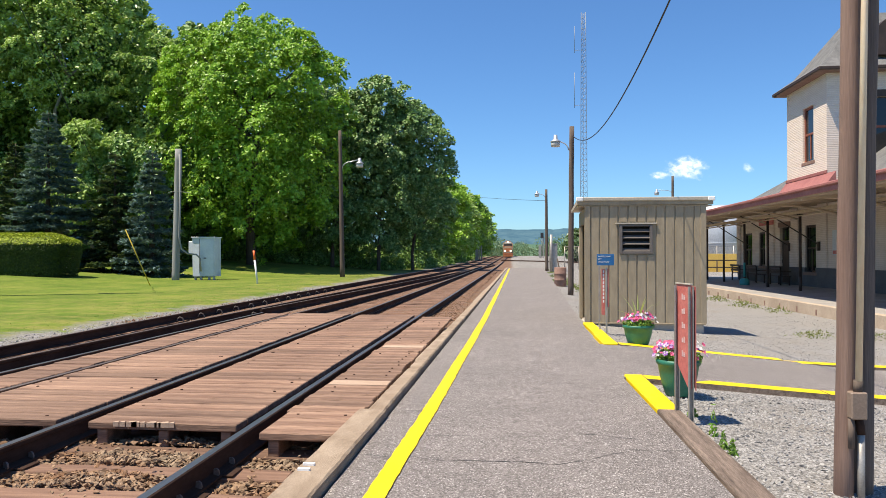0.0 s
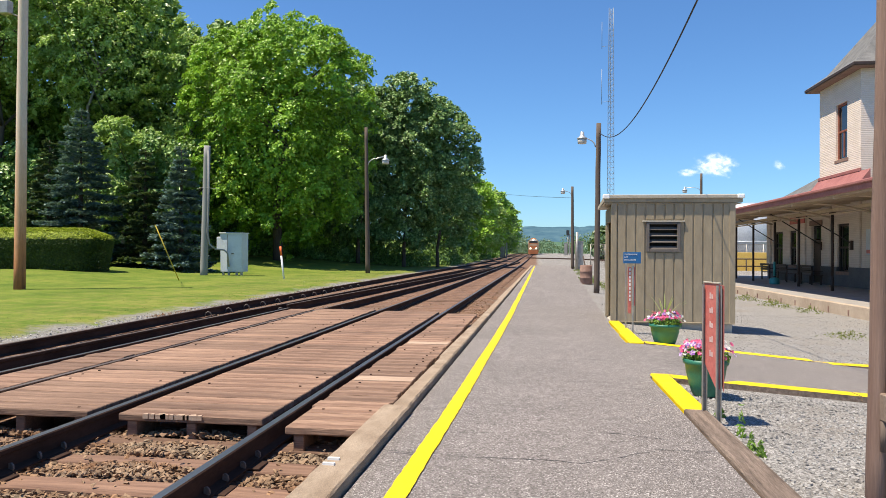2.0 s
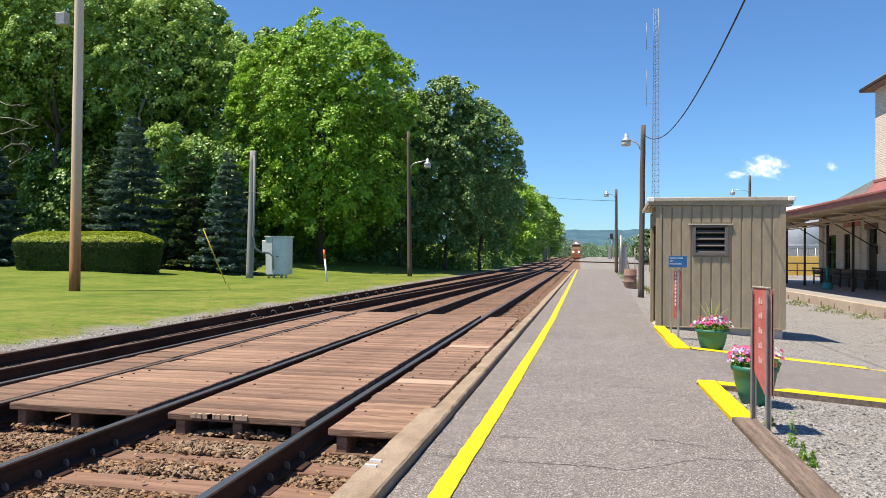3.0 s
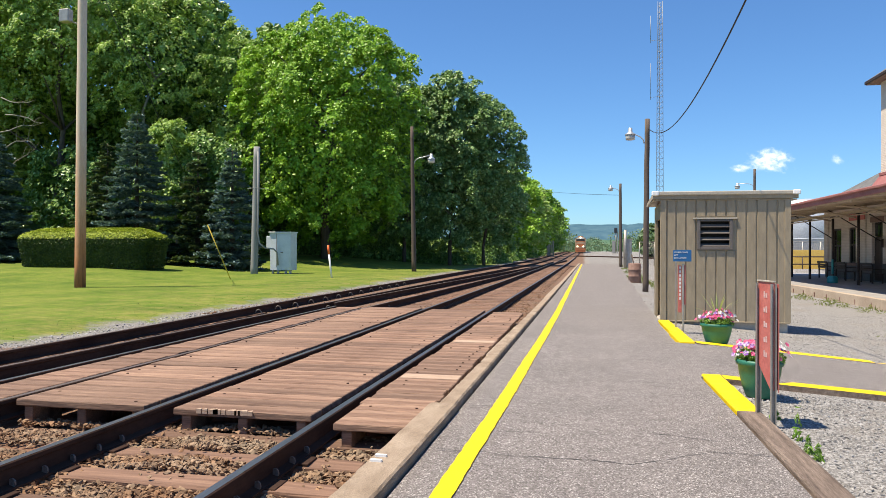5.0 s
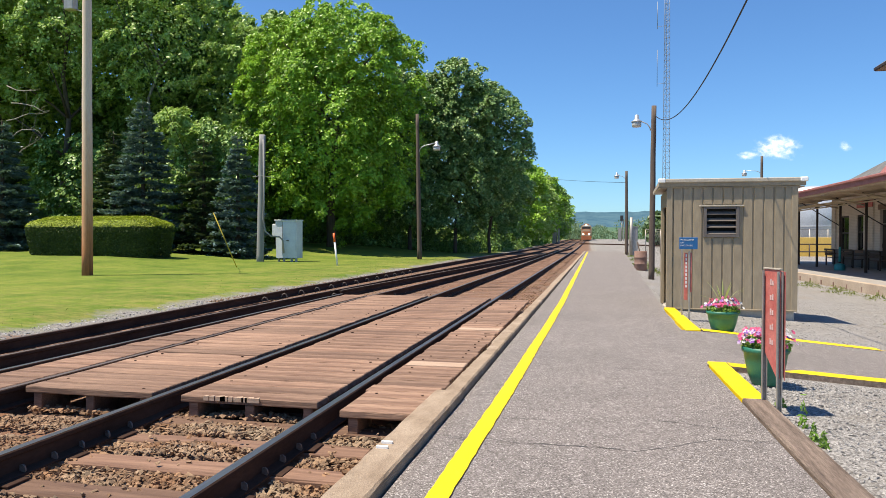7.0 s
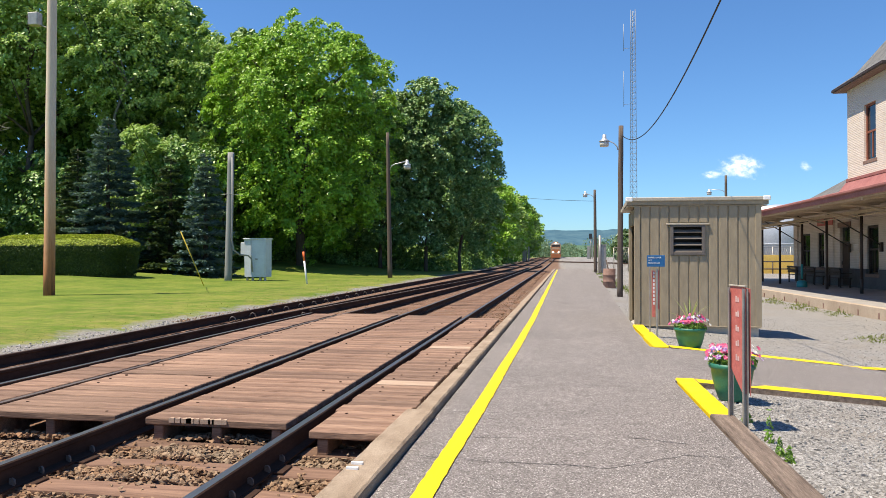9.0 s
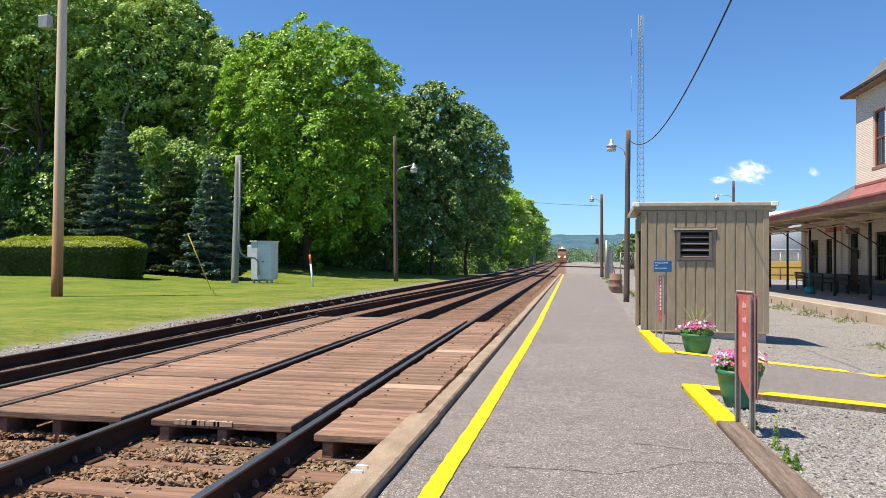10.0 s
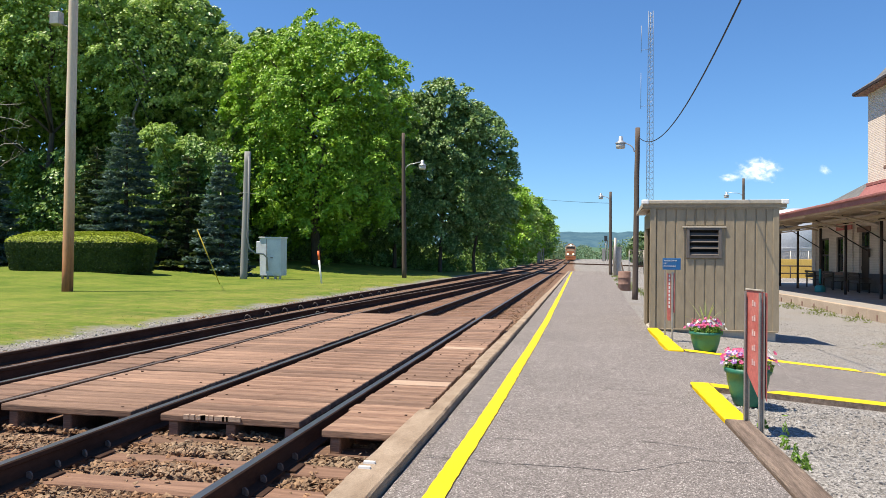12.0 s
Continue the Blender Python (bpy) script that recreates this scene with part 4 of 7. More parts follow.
def blue_sign():
    s = thing("information_sign", 1.68, 12.75, -0.03, "blue sign with white words above a faded red two-sided post", "sign")
    part("post", box(1.575, 12.74, -0.1, 1.605, 12.77, 1.16, 0.004), GALV, s, "grey steel post")
    part("post", box(1.68, 12.62, -0.1, 1.71, 12.65, 1.12, 0.004), GALV, s, "grey steel post")
    part("red_panel", box(1.618, 12.68, 0.3, 1.628, 12.72, 1.1), RED_SIGN, s, "narrow faded red panel")
    part("red_panel", box(1.62, 12.65, 0.28, 1.672, 12.66, 1.09, 0.002), RED_SIGN, s, "narrow faded red panel")
    part("red_panel", box(1.712, 12.63, 0.42, 1.735, 12.64, 1.1, 0.002), RED_SIGN, s, "narrow faded red panel")
    b = bmesh.new()
    for k in range(9):
        box(1.634, 12.646, 0.5 + k * 0.066, 1.658, 12.6495, 0.545 + k * 0.066, bm=b)
    part("writing_bars", b, WHITE, s, "white illegible vertical lettering")["kind"] = "stuff"
    board = part("board", box(1.525, 12.6, 1.16, 1.825, 12.615, 1.36, 0.004), BLUE, s, "blue sign board")
    for k, w in enumerate(("WHEELCHAIR", "LIFT", "ENCLOSURE")):
        text_part("lettering", w, 0.036, pose(1.542, 12.5975, 1.306 - k * 0.048, 90, 0, 0), WHITE, board)


blue_sign()


def red_sign():
    s = thing("warning_sign", 1.47, 6.1, 0, "faded red vertical warning sign on two steel posts", "sign")
    for x, y in ((1.425, 6.2), (1.478, 5.95)):
        b = bmesh.new()
        box(x - 0.02, y - 0.004, -0.15, x + 0.02, y + 0.004, 1.075, bm=b)
        box(x - 0.02, y - 0.03, -0.15, x - 0.014, y, 1.075, bm=b)
        box(x + 0.014, y - 0.03, -0.15, x + 0.02, y, 1.075, bm=b)
        part("post", b, GALV, s, "channel steel post")
    # two panels in a shallow V between the posts
    pan = Matrix.Translation((1.456, 6.075, 0)) @ Matrix.Rotation(radians(-78), 4, "Z")
    b = prism([(-0.135, 0.42), (0.0, 0.3), (0.12, 0.2), (0.135, 0.24), (0.135, 1.085), (-0.135, 1.09)], -0.004, 0.004, "y")
    b.transform(pan)
    part("panel", b, RED_SIGN, s, "faded red panel with worn white lettering")
    b = bmesh.new()
    for k in range(5):
        z = 0.96 - k * 0.12
        for j in range(2):
            box(-0.03 + j * 0.034, -0.0065, z, -0.005 + j * 0.034, -0.0045, z + 0.05 - 0.012 * ((k + j) % 2), bm=b)
    b.transform(pan)
    part("writing_bars", b, surface("worn_pinkish_lettering", (0.5, 0.3, 0.28), (0.66, 0.5, 0.47), 30, 0.6), s, "worn white illegible lettering")["kind"] = "stuff"
    b = box(-0.14, -0.012, 1.088, 0.14, 0.012, 1.1, 0.002)
    b.transform(pan)
    part("top_cap", b, FASCIA, s)
    pan2 = Matrix.Translation((1.5, 6.02, 0)) @ Matrix.Rotation(radians(-82), 4, "Z")
    b = prism([(-0.1, 0.42), (0.05, 0.28), (0.1, 0.22), (0.1, 1.075), (-0.1, 1.08)], -0.003, 0.003, "y")
    b.transform(pan2)
    part("back_panel", b, RED_SIGN, s, "faded red rear panel")


red_sign()


def flower_pot(x, y, z, r, h, seed, spike, label):
    p = thing("flower_pot", x, y, z, label, "flower pot", "flower pots by the path")
    prof = [(r * 0.55, 0), (r * 0.62, 0.01), (r * 0.78, h * 0.3), (r * 0.9, h * 0.6), (r * 0.96, h * 0.84), (r * 1.03, h * 0.86), (r * 1.06, h * 0.93), (r * 1.03, h), (r * 0.95, h), (r * 0.92, h * 0.9)]
    part("pot", lathe(prof, 32, centre=(x, y, z)), POT, p, "dark green glazed pot")
    part("soil", lathe([(r * 0.3, h * 0.82), (r * 0.93, h * 0.86), (r * 0.5, h * 0.93)], 20, centre=(x, y, z)), SOIL, p)
    rg = np.random.default_rng(seed)
    n = 420
    a, q = rg.uniform(0, 6.28, n), np.sqrt(rg.uniform(0, 1, n))
    hgt = rg.uniform(0.0, 1.0, n)
    c = np.stack([x + np.cos(a) * q * r * 1.05, y + np.sin(a) * q * r * 1.05, z + h * 0.95 + hgt * 0.16 * (1.2 - q * 0.8)], 1)
    nn = np.stack([np.cos(a) * 0.6, np.sin(a) * 0.6, np.full(n, 0.7)], 1)
    o = new("foliage", leaves_mesh("foliage", c, nn, 0.055, rg, WEED, aspect=0.5))
    o.parent, o.matrix_parent_inverse = p, p.matrix_basis.inverted()
    # blossoms: five petals round a centre
    vs, fs, ids = [], [], []
    for k in range(150):
        aa, qq = rg.uniform(0, 6.28), math.sqrt(rg.uniform(0, 1))
        out = rg.random() < 0.2
        cc = np.array([x + math.cos(aa) * qq * r * (1.4 if out else 1.15), y + math.sin(aa) * qq * r * 1.05, z + h + 0.07 + rg.uniform(0, 0.17) * (1.1 - qq * 0.6) - (0.05 if out else 0)])
        nrm = np.array([math.cos(aa) * 0.7, math.sin(aa) * 0.7 - 0.35, 0.75]) + rg.normal(0, 0.25, 3)
        nrm /= np.linalg.norm(nrm)
        u = np.cross(nrm, rg.normal(0, 1, 3))
        u /= np.linalg.norm(u)
        w = np.cross(nrm, u)
        s = rg.uniform(0.018, 0.03)
        kind = rg.choice([0, 0, 0, 1, 0, 2] if math.cos(aa) > -0.5 else [0, 0, 1, 1, 2])
        for j in range(5):
            t0, t1 = j * 1.257 - 0.62, j * 1.257 + 0.62
            tm = j * 1.257
            i0 = len(vs)
            vs += [cc, cc + (u * math.cos(t0) + w * math.sin(t0)) * s * 0.8 + nrm * s * 0.2, cc + (u * math.cos(tm) + w * math.sin(tm)) * s * 1.15 + nrm * s * 0.12, cc + (u * math.cos(t1) + w * math.sin(t1)) * s * 0.8 + nrm * s * 0.2]
            fs.append((i0, i0 + 1, i0 + 2, i0 + 3))
            ids.append(kind)
    o = new("blossoms", arrays_mesh("blossoms", np.array(vs), np.array(fs), PETAL_PINK, PETAL_PURPLE, PETAL_WHITE, mat_ids=np.array(ids)))
    o.parent, o.matrix_parent_inverse = p, p.matrix_basis.inverted()
    o["label"] = "pink, violet and white petunia blossoms"
    if spike:
        for k in range(14):
            az, tilt, ln = rg.uniform(0, 6.28), rg.uniform(0.05, 0.75), rg.uniform(0.3, 0.58)
            bmx = bmesh.new()
            last = None
            for i in range(6):
                u = i / 5
                rad = ln * (math.sin(tilt) * u + 0.25 * tilt * u * u)
                zz = ln * (math.cos(tilt) * u - 0.35 * tilt * u * u)
                c3 = Vector((x + math.cos(az) * rad, y + math.sin(az) * rad, z + h + 0.04 + zz))
                sd = Vector((-math.sin(az), math.cos(az), 0)) * 0.015 * (1 - u) ** 0.6
                row = (bmx.verts.new(c3 - sd), bmx.verts.new(c3 + sd + Vector((0, 0, 0.003))))
                if last:
                    bmx.faces.new((last[0], last[1], row[1], row[0]))
                last = row
            part("spike_leaf", bmx, STRIPE, p, "striped arching spike leaf")
    return p


flower_pot(1.67, 7.2, -0.06, 0.205, 0.36, 5, False, "green pot of pink petunias standing beside the warning sign")
flower_pot(1.98, 11.15, -0.085, 0.225, 0.34, 6, True, "green pot of pink petunias and striped spike leaves by the shed")


def weeds(spots, name, label, mat_use, size, count, seed):
    rg = np.random.default_rng(seed)
    cs, ns = [], []
    for x, y, rad, hgt in spots:
        a, q = rg.uniform(0, 6.28, count), rg.uniform(0, 1, count)
        cs.append(np.stack([x + np.cos(a) * q * rad, y + np.sin(a) * q * rad, land(x + np.cos(a) * q * rad, y) + rg.uniform(0, 1, count) ** 0.8 * hgt * (1.1 - q)], 1))
        ns.append(np.stack([np.cos(a), np.sin(a), rg.uniform(-0.2, 0.6, count)], 1))
    return tagged(new(name, leaves_mesh(name, np.concatenate(cs), np.concatenate(ns), size, rg, mat_use, aspect=0.3, spread=0.5)), label, "weeds", kind="stuff")


weeds([(1.56, 5.6, 0.035, 0.24), (1.53, 5.24, 0.03, 0.13), (1.545, 5.08, 0.035, 0.12), (1.58, 6.3, 0.05, 0.1)], "weeds", "small green weeds growing in the gravel", WEED, 0.045, 60, 41)
weeds([(6.3 + 0.35 * k + 0.3 * math.sin(k * 3.1), 15.5 + 0.5 * math.sin(k * 2.2), 0.5, 0.13) for k in range(8)], "grass_tufts", "sparse dry grass tufts in the gravel lot", DRYGRASS, 0.07, 75, 42)
weeds([(8.1 + 0.3 * math.sin(k * 1.7), 22 + k * 0.9, 0.45, 0.14) for k in range(9)] + [(2.9 + 0.03 * k, 26 + 1.6 * k, 0.3, 0.1) for k in range(18)], "grass_tufts", "dry grass tufts beside the kerb and the platform", DRYGRASS, 0.09, 60, 43)
weeds([(2.6 + 0.055 * k + 0.4 * math.sin(k), 34 + 1.3 * k, 0.7, 0.1) for k in range(26)], "grass_tufts", "dry grass strip by the platform edge", DRYGRASS, 0.1, 60, 44)


# ---- poles ----
def pole_shape(x, y, z0, z1, r0, r1, lean=(0, 0), n=14, seed=0):
    rr = random.Random(seed)
    pts, rs = [], []
    for i in range(13):
        u = i / 12
        pts.append((x + lean[0] * u + rr.uniform(-0.006, 0.006), y + lean[1] * u, z0 + (z1 - z0) * u))
        rs.append(r0 + (r1 - r0) * u)
    return chain(pts, rs, n)


def lamp_head(parent, x, y, z, arm_from, side, s=1.0):
    """A bent arm with an open-bottomed yard light."""
    ax, ay, az = arm_from
    pts = [(ax, ay, az)] + [(ax + side * s * 0.9 * (1 - math.cos(a)) * 0.5 / 0.5 * 0.5, ay, az + 0.35 * s * math.sin(a)) for a in (0.4, 0.8, 1.2, 1.57)] + [(x, y, z + 0.28 * s)]
    part("arm", chain(pts, 0.022 * s, 8), LAMP_METAL, parent, "curved grey lamp arm")
    h = part("lamp_head", lathe([(0.03 * s, 0.34 * s), (0.07 * s, 0.33 * s), (0.08 * s, 0.2 * s), (0.12 * s, 0.14 * s), (0.19 * s, 0.1 * s), (0.2 * s, 0.06 * s), (0.18 * s, 0.05 * s)], 18, centre=(x, y, z)), LAMP_METAL, parent, "aluminium lamp head")
    part("globe", lathe([(0.17 * s, 0.05 * s), (0.175 * s, -0.04 * s), (0.16 * s, -0.12 * s), (0.1 * s, -0.13 * s)], 18, centre=(x, y, z)), LAMP_GLASS, h, "ribbed lamp globe")


def lamp_poles():
    p = thing("street_lamp", 2.2, 26, -0.1, "brown wooden lamp pole with a grey yard light", "lamp post", "lamp posts")
    part("pole", pole_shape(2.2, 26, -0.3, 6.07, 0.105, 0.085, (0.05, 0), seed=1), POLE_BROWN, p)
    lamp_head(p, 1.66, 26, 5.45, (2.14, 26, 5.2), -1, 0.95)
    p = thing("street_lamp", 3.2, 62.5, 0.0, "distant brown wooden lamp pole with a yard light", "lamp post", "lamp posts")
    part("pole", pole_shape(3.22, 62.5, -0.3, 7.2, 0.15, 0.11, (-0.05, 0), seed=2), POLE_BROWN, p)
    lamp_head(p, 2.35, 62.5, 6.7, (3.1, 62.5, 6.4), -1, 1.1)
    p = thing("street_lamp", -11.6, 47.6, 0.0, "tall thin wooden lamp pole with a curved arm", "lamp post", "lamp posts")
    part("pole", pole_shape(-11.55, 47.6, -0.3, 10.0, 0.17, 0.11, (-0.2, 0), seed=3), POLE_BROWN, p)
    lamp_head(p, -10.35, 47.6, 7.6, (-11.6, 47.6, 7.35), 1, 1.4)
    p = thing("utility_pole", -19.5, 39.5, 0.0, "grey weathered wooden pole with a conduit", "utility pole")
    part("pole", pole_shape(-19.58, 39.5, -0.4, 7.6, 0.22, 0.19, (0.16, 0), seed=4), POLE_GREY, p)
    part("conduit", chain([(-19.28, 39.35, 7.3), (-19.25, 39.35, 4.0), (-19.3, 39.35, 2.5), (-19.2, 39.4, 1.75), (-18.9, 39.6, 1.45), (-18.5, 39.9, 1.4), (-18.35, 40.05, 1.2), (-18.3, 40.1, 0.4)], 0.05, 8), POLE_GREY, p, "grey bent conduit")
    part("crossbar", chain([(-20.0, 39.4, 5.05), (-19.4, 39.3, 5.1), (-18.6, 39.4, 5.0)], 0.015, 6), POLE_GREY, p)
    p = thing("utility_pole", -19.2, 24, -0.12, "tall tan weathered pole standing on the lawn", "utility pole")
    part("pole", pole_shape(-19.2, 24, -0.5, 13.5, 0.205, 0.16, (0.06, 0), seed=5), POLE_TAN, p)
    part("junction_box", box(-20.05, 23.8, 10.2, -19.62, 24.1, 10.7, 0.03), GALV, p, "small grey floodlight box")
    part("bracket", chain([(-19.66, 24, 10.25), (-19.3, 23.95, 10.1)], 0.03, 6), GALV, p)


lamp_poles()


def near_pole():
    p = thing("utility_pole", 2.05, 4.4, -0.1, "dark brown wooden pole with conduit and junction box", "utility pole")
    part("pole", pole_shape(2.112, 4.5, -0.5, 7.2, 0.066, 0.058, (0.14, 0), 18, seed=6), surface("dark_grey_old_pole", (0.085, 0.064, 0.053), (0.17, 0.132, 0.112), 2.2, 0.9, fine=22, stretch=(6, 6, 0.25), bump_by=0.6), p, "dark grey weathered pole")
    part("side_pole", pole_shape(1.972, 4.4, -0.5, 7.2, 0.054, 0.048, (0.14, 0), 16, seed=7), surface("reddish_brown_pole", (0.15, 0.09, 0.068), (0.27, 0.18, 0.14), 2.2, 0.9, fine=22, stretch=(6, 6, 0.25), bump_by=0.6), p, "reddish brown pole half")
    part("conduit", tube((2.026, 4.315, 0.58), (2.122, 4.315, 5.4), 0.019), CONDUIT, p, "cream painted conduit")
    part("coupling", tube((2.024, 4.325, 0.53), (2.026, 4.32, 0.6), 0.026), POLE_BROWN, p)
    part("junction_box", box(1.975, 4.29, 0.375, 2.067, 4.39, 0.535, 0.008), surface("brown_metal_box", (0.19, 0.135, 0.1), (0.25, 0.185, 0.14), 5, 0.5), p, "brown metal junction box")
    part("conduit", tube((2.048, 4.34, -0.2), (2.05, 4.34, 0.28), 0.02), GALV, p, "grey steel conduit")
    part("elbow", chain([(2.05, 4.34, 0.28), (2.048, 4.345, 0.33), (2.04, 4.35, 0.376)], 0.023, 10), RAIL_SIDE, p)
    part("conduit_stub", tube((1.99, 4.33, 0.2), (1.99, 4.33, 0.375), 0.018), POLE_BROWN, p)


near_pole()

# ---- trackside box, marker, guy wire ----
cb = thing("signal_cabinet", -18.1, 40.6, 0.0, "light grey metal signal cabinet on short legs", "cabinet")
part("body", prism([(-18.9, 0.1), (-17.55, 0.1), (-17.55, 2.4), (-18.95, 2.4)], 40.3, 41.2, "y"), CABINET, cb)
part("door", box(-18.45, 40.27, 0.18, -17.6, 40.297, 2.3, 0.01), CABINET, cb)
part("door_seam", box(-18.5, 40.285, 0.3, -18.48, 40.297, 2.35), LOUVRE, cb)
part("lid", box(-19.0, 40.22, 2.4, -17.5, 41.25, 2.46, 0.012), CABINET, cb)
part("side_box", box(-19.22, 40.4, 1.45, -18.97, 40.9, 2.2, 0.02), CABINET, cb)
part("handle", box(-18.2, 40.24, 1.16, -18.05, 40.268, 1.22), LOUVRE, cb)
for x in (-18.85, -18.5, -18.0, -17.7):
    part("leg", box(x, 40.4, -0.25, x + 0.12, 40.5, 0.102), GALV, cb)
mk = thing("marker_post", -13.2, 35.6, -0.1, "leaning white marker post with an orange top", "marker post")
part("post", tube((-13.15, 35.6, -0.3), (-13.33, 35.6, 1.12), 0.05), WHITE, mk)
part("top", tube((-13.33, 35.6, 1.12), (-13.38, 35.6, 1.6), 0.055), ORANGE, mk, "orange post top")
gw = thing("guy_wire", -16.6, 31.5, 0.0, "slanting guy wire with a yellow guard", "guy wire")
part("guard", tube((-16.85, 31.5, -0.1), (-17.75, 30.9, 2.55), 0.022), GUY, gw, "yellow plastic guard")
part("wire", tube((-17.75, 30.9, 2.55), (-19.15, 24.1, 12.9), 0.012), CABLE, gw)


# ---- overhead cable ----
def cable(name, pts, r, label):
    a, m, c = [Vector(p) for p in pts]
    line = []
    for i in range(41):
        u = i / 40
        line.append(a * (1 - u) ** 2 + m * 2 * u * (1 - u) + c * u * u)
    tagged(part(name, chain(line, r, 6), CABLE), label, "cable")


cable("overhead_cable", ((2.28, 25.95, 5.72), (2.69, 20, 3.78), (2.2, 4.4, 5.84)), 0.014, "thin black cable slung between two wooden poles")
cable("overhead_cable", ((3.17, 62.5, 6.2), (-4.6, 102, 9.6), (-13.0, 142, 14.2)), 0.018, "thin distant wire along the railway")

# ---- station ----
def window_unit(parent, axis_x, yc, w, z0, z1, upper=False):
    """A sash window in the wall that faces the tracks."""
    x = axis_x
    wn = part("window", box(x - 0.02, yc - w / 2, z0, x + 0.06, yc - w / 2 + 0.09, z1, 0.008), SASH if upper else BROWN_TRIM, parent, "tall narrow sash window")
    fm = SASH if upper else BROWN_TRIM
    part("frame", box(x - 0.02, yc + w / 2 - 0.09, z0, x + 0.06, yc + w / 2, z1, 0.008), fm, wn)
    part("frame", box(x - 0.019, yc - w / 2 + 0.09, z1 - 0.1, x + 0.06, yc + w / 2 - 0.09, z1, 0.008), fm, wn)
    part("meeting_rail", box(x - 0.01, yc - w / 2 + 0.09, (z0 + z1) / 2 - 0.04, x + 0.05, yc + w / 2 - 0.09, (z0 + z1) / 2 + 0.05, 0.006), fm, wn)
    part("mullion", box(x, yc - 0.035, z0 + 0.1, x + 0.05, yc + 0.035, (z0 + z1) / 2 - 0.04, 0.006), fm, wn)
    part("pane", box(x + 0.03, yc - w / 2 + 0.09, z0 + 0.05, x + 0.036, yc + w / 2 - 0.09, z1 - 0.1), GLASS, wn)
    part("lintel", box(x - 0.07, yc - w / 2 - 0.16, z1 + 0.002, x + 0.05, yc + w / 2 + 0.16, z1 + 0.3, 0.015), STONE_TRIM if not upper else BROWN_TRIM, wn, "heavy stone lintel")
    part("sill", box(x - 0.12, yc - w / 2 - 0.13, z0 - 0.16, x + 0.05, yc + w / 2 + 0.13, z0 - 0.002, 0.015), STONE_TRIM, wn)


def wall_with_holes(x0, x1, y0, y1, z0, z1, holes):
    """A wall along y with openings (y from, y to, z from, z to)."""
    bm = bmesh.new()
    y = y0
    for a, b, c, d in sorted(holes):
        box(x0, y, z0, x1, a, z1, bm=bm)
        if c > z0:
            box(x0, a, z0, x1, b, c, bm=bm)
        if d < z1:
            box(x0, a, d, x1, b, z1, bm=bm)
        y = b
    box(x0, y, z0, x1, y1, z1, bm=bm)
    return bm


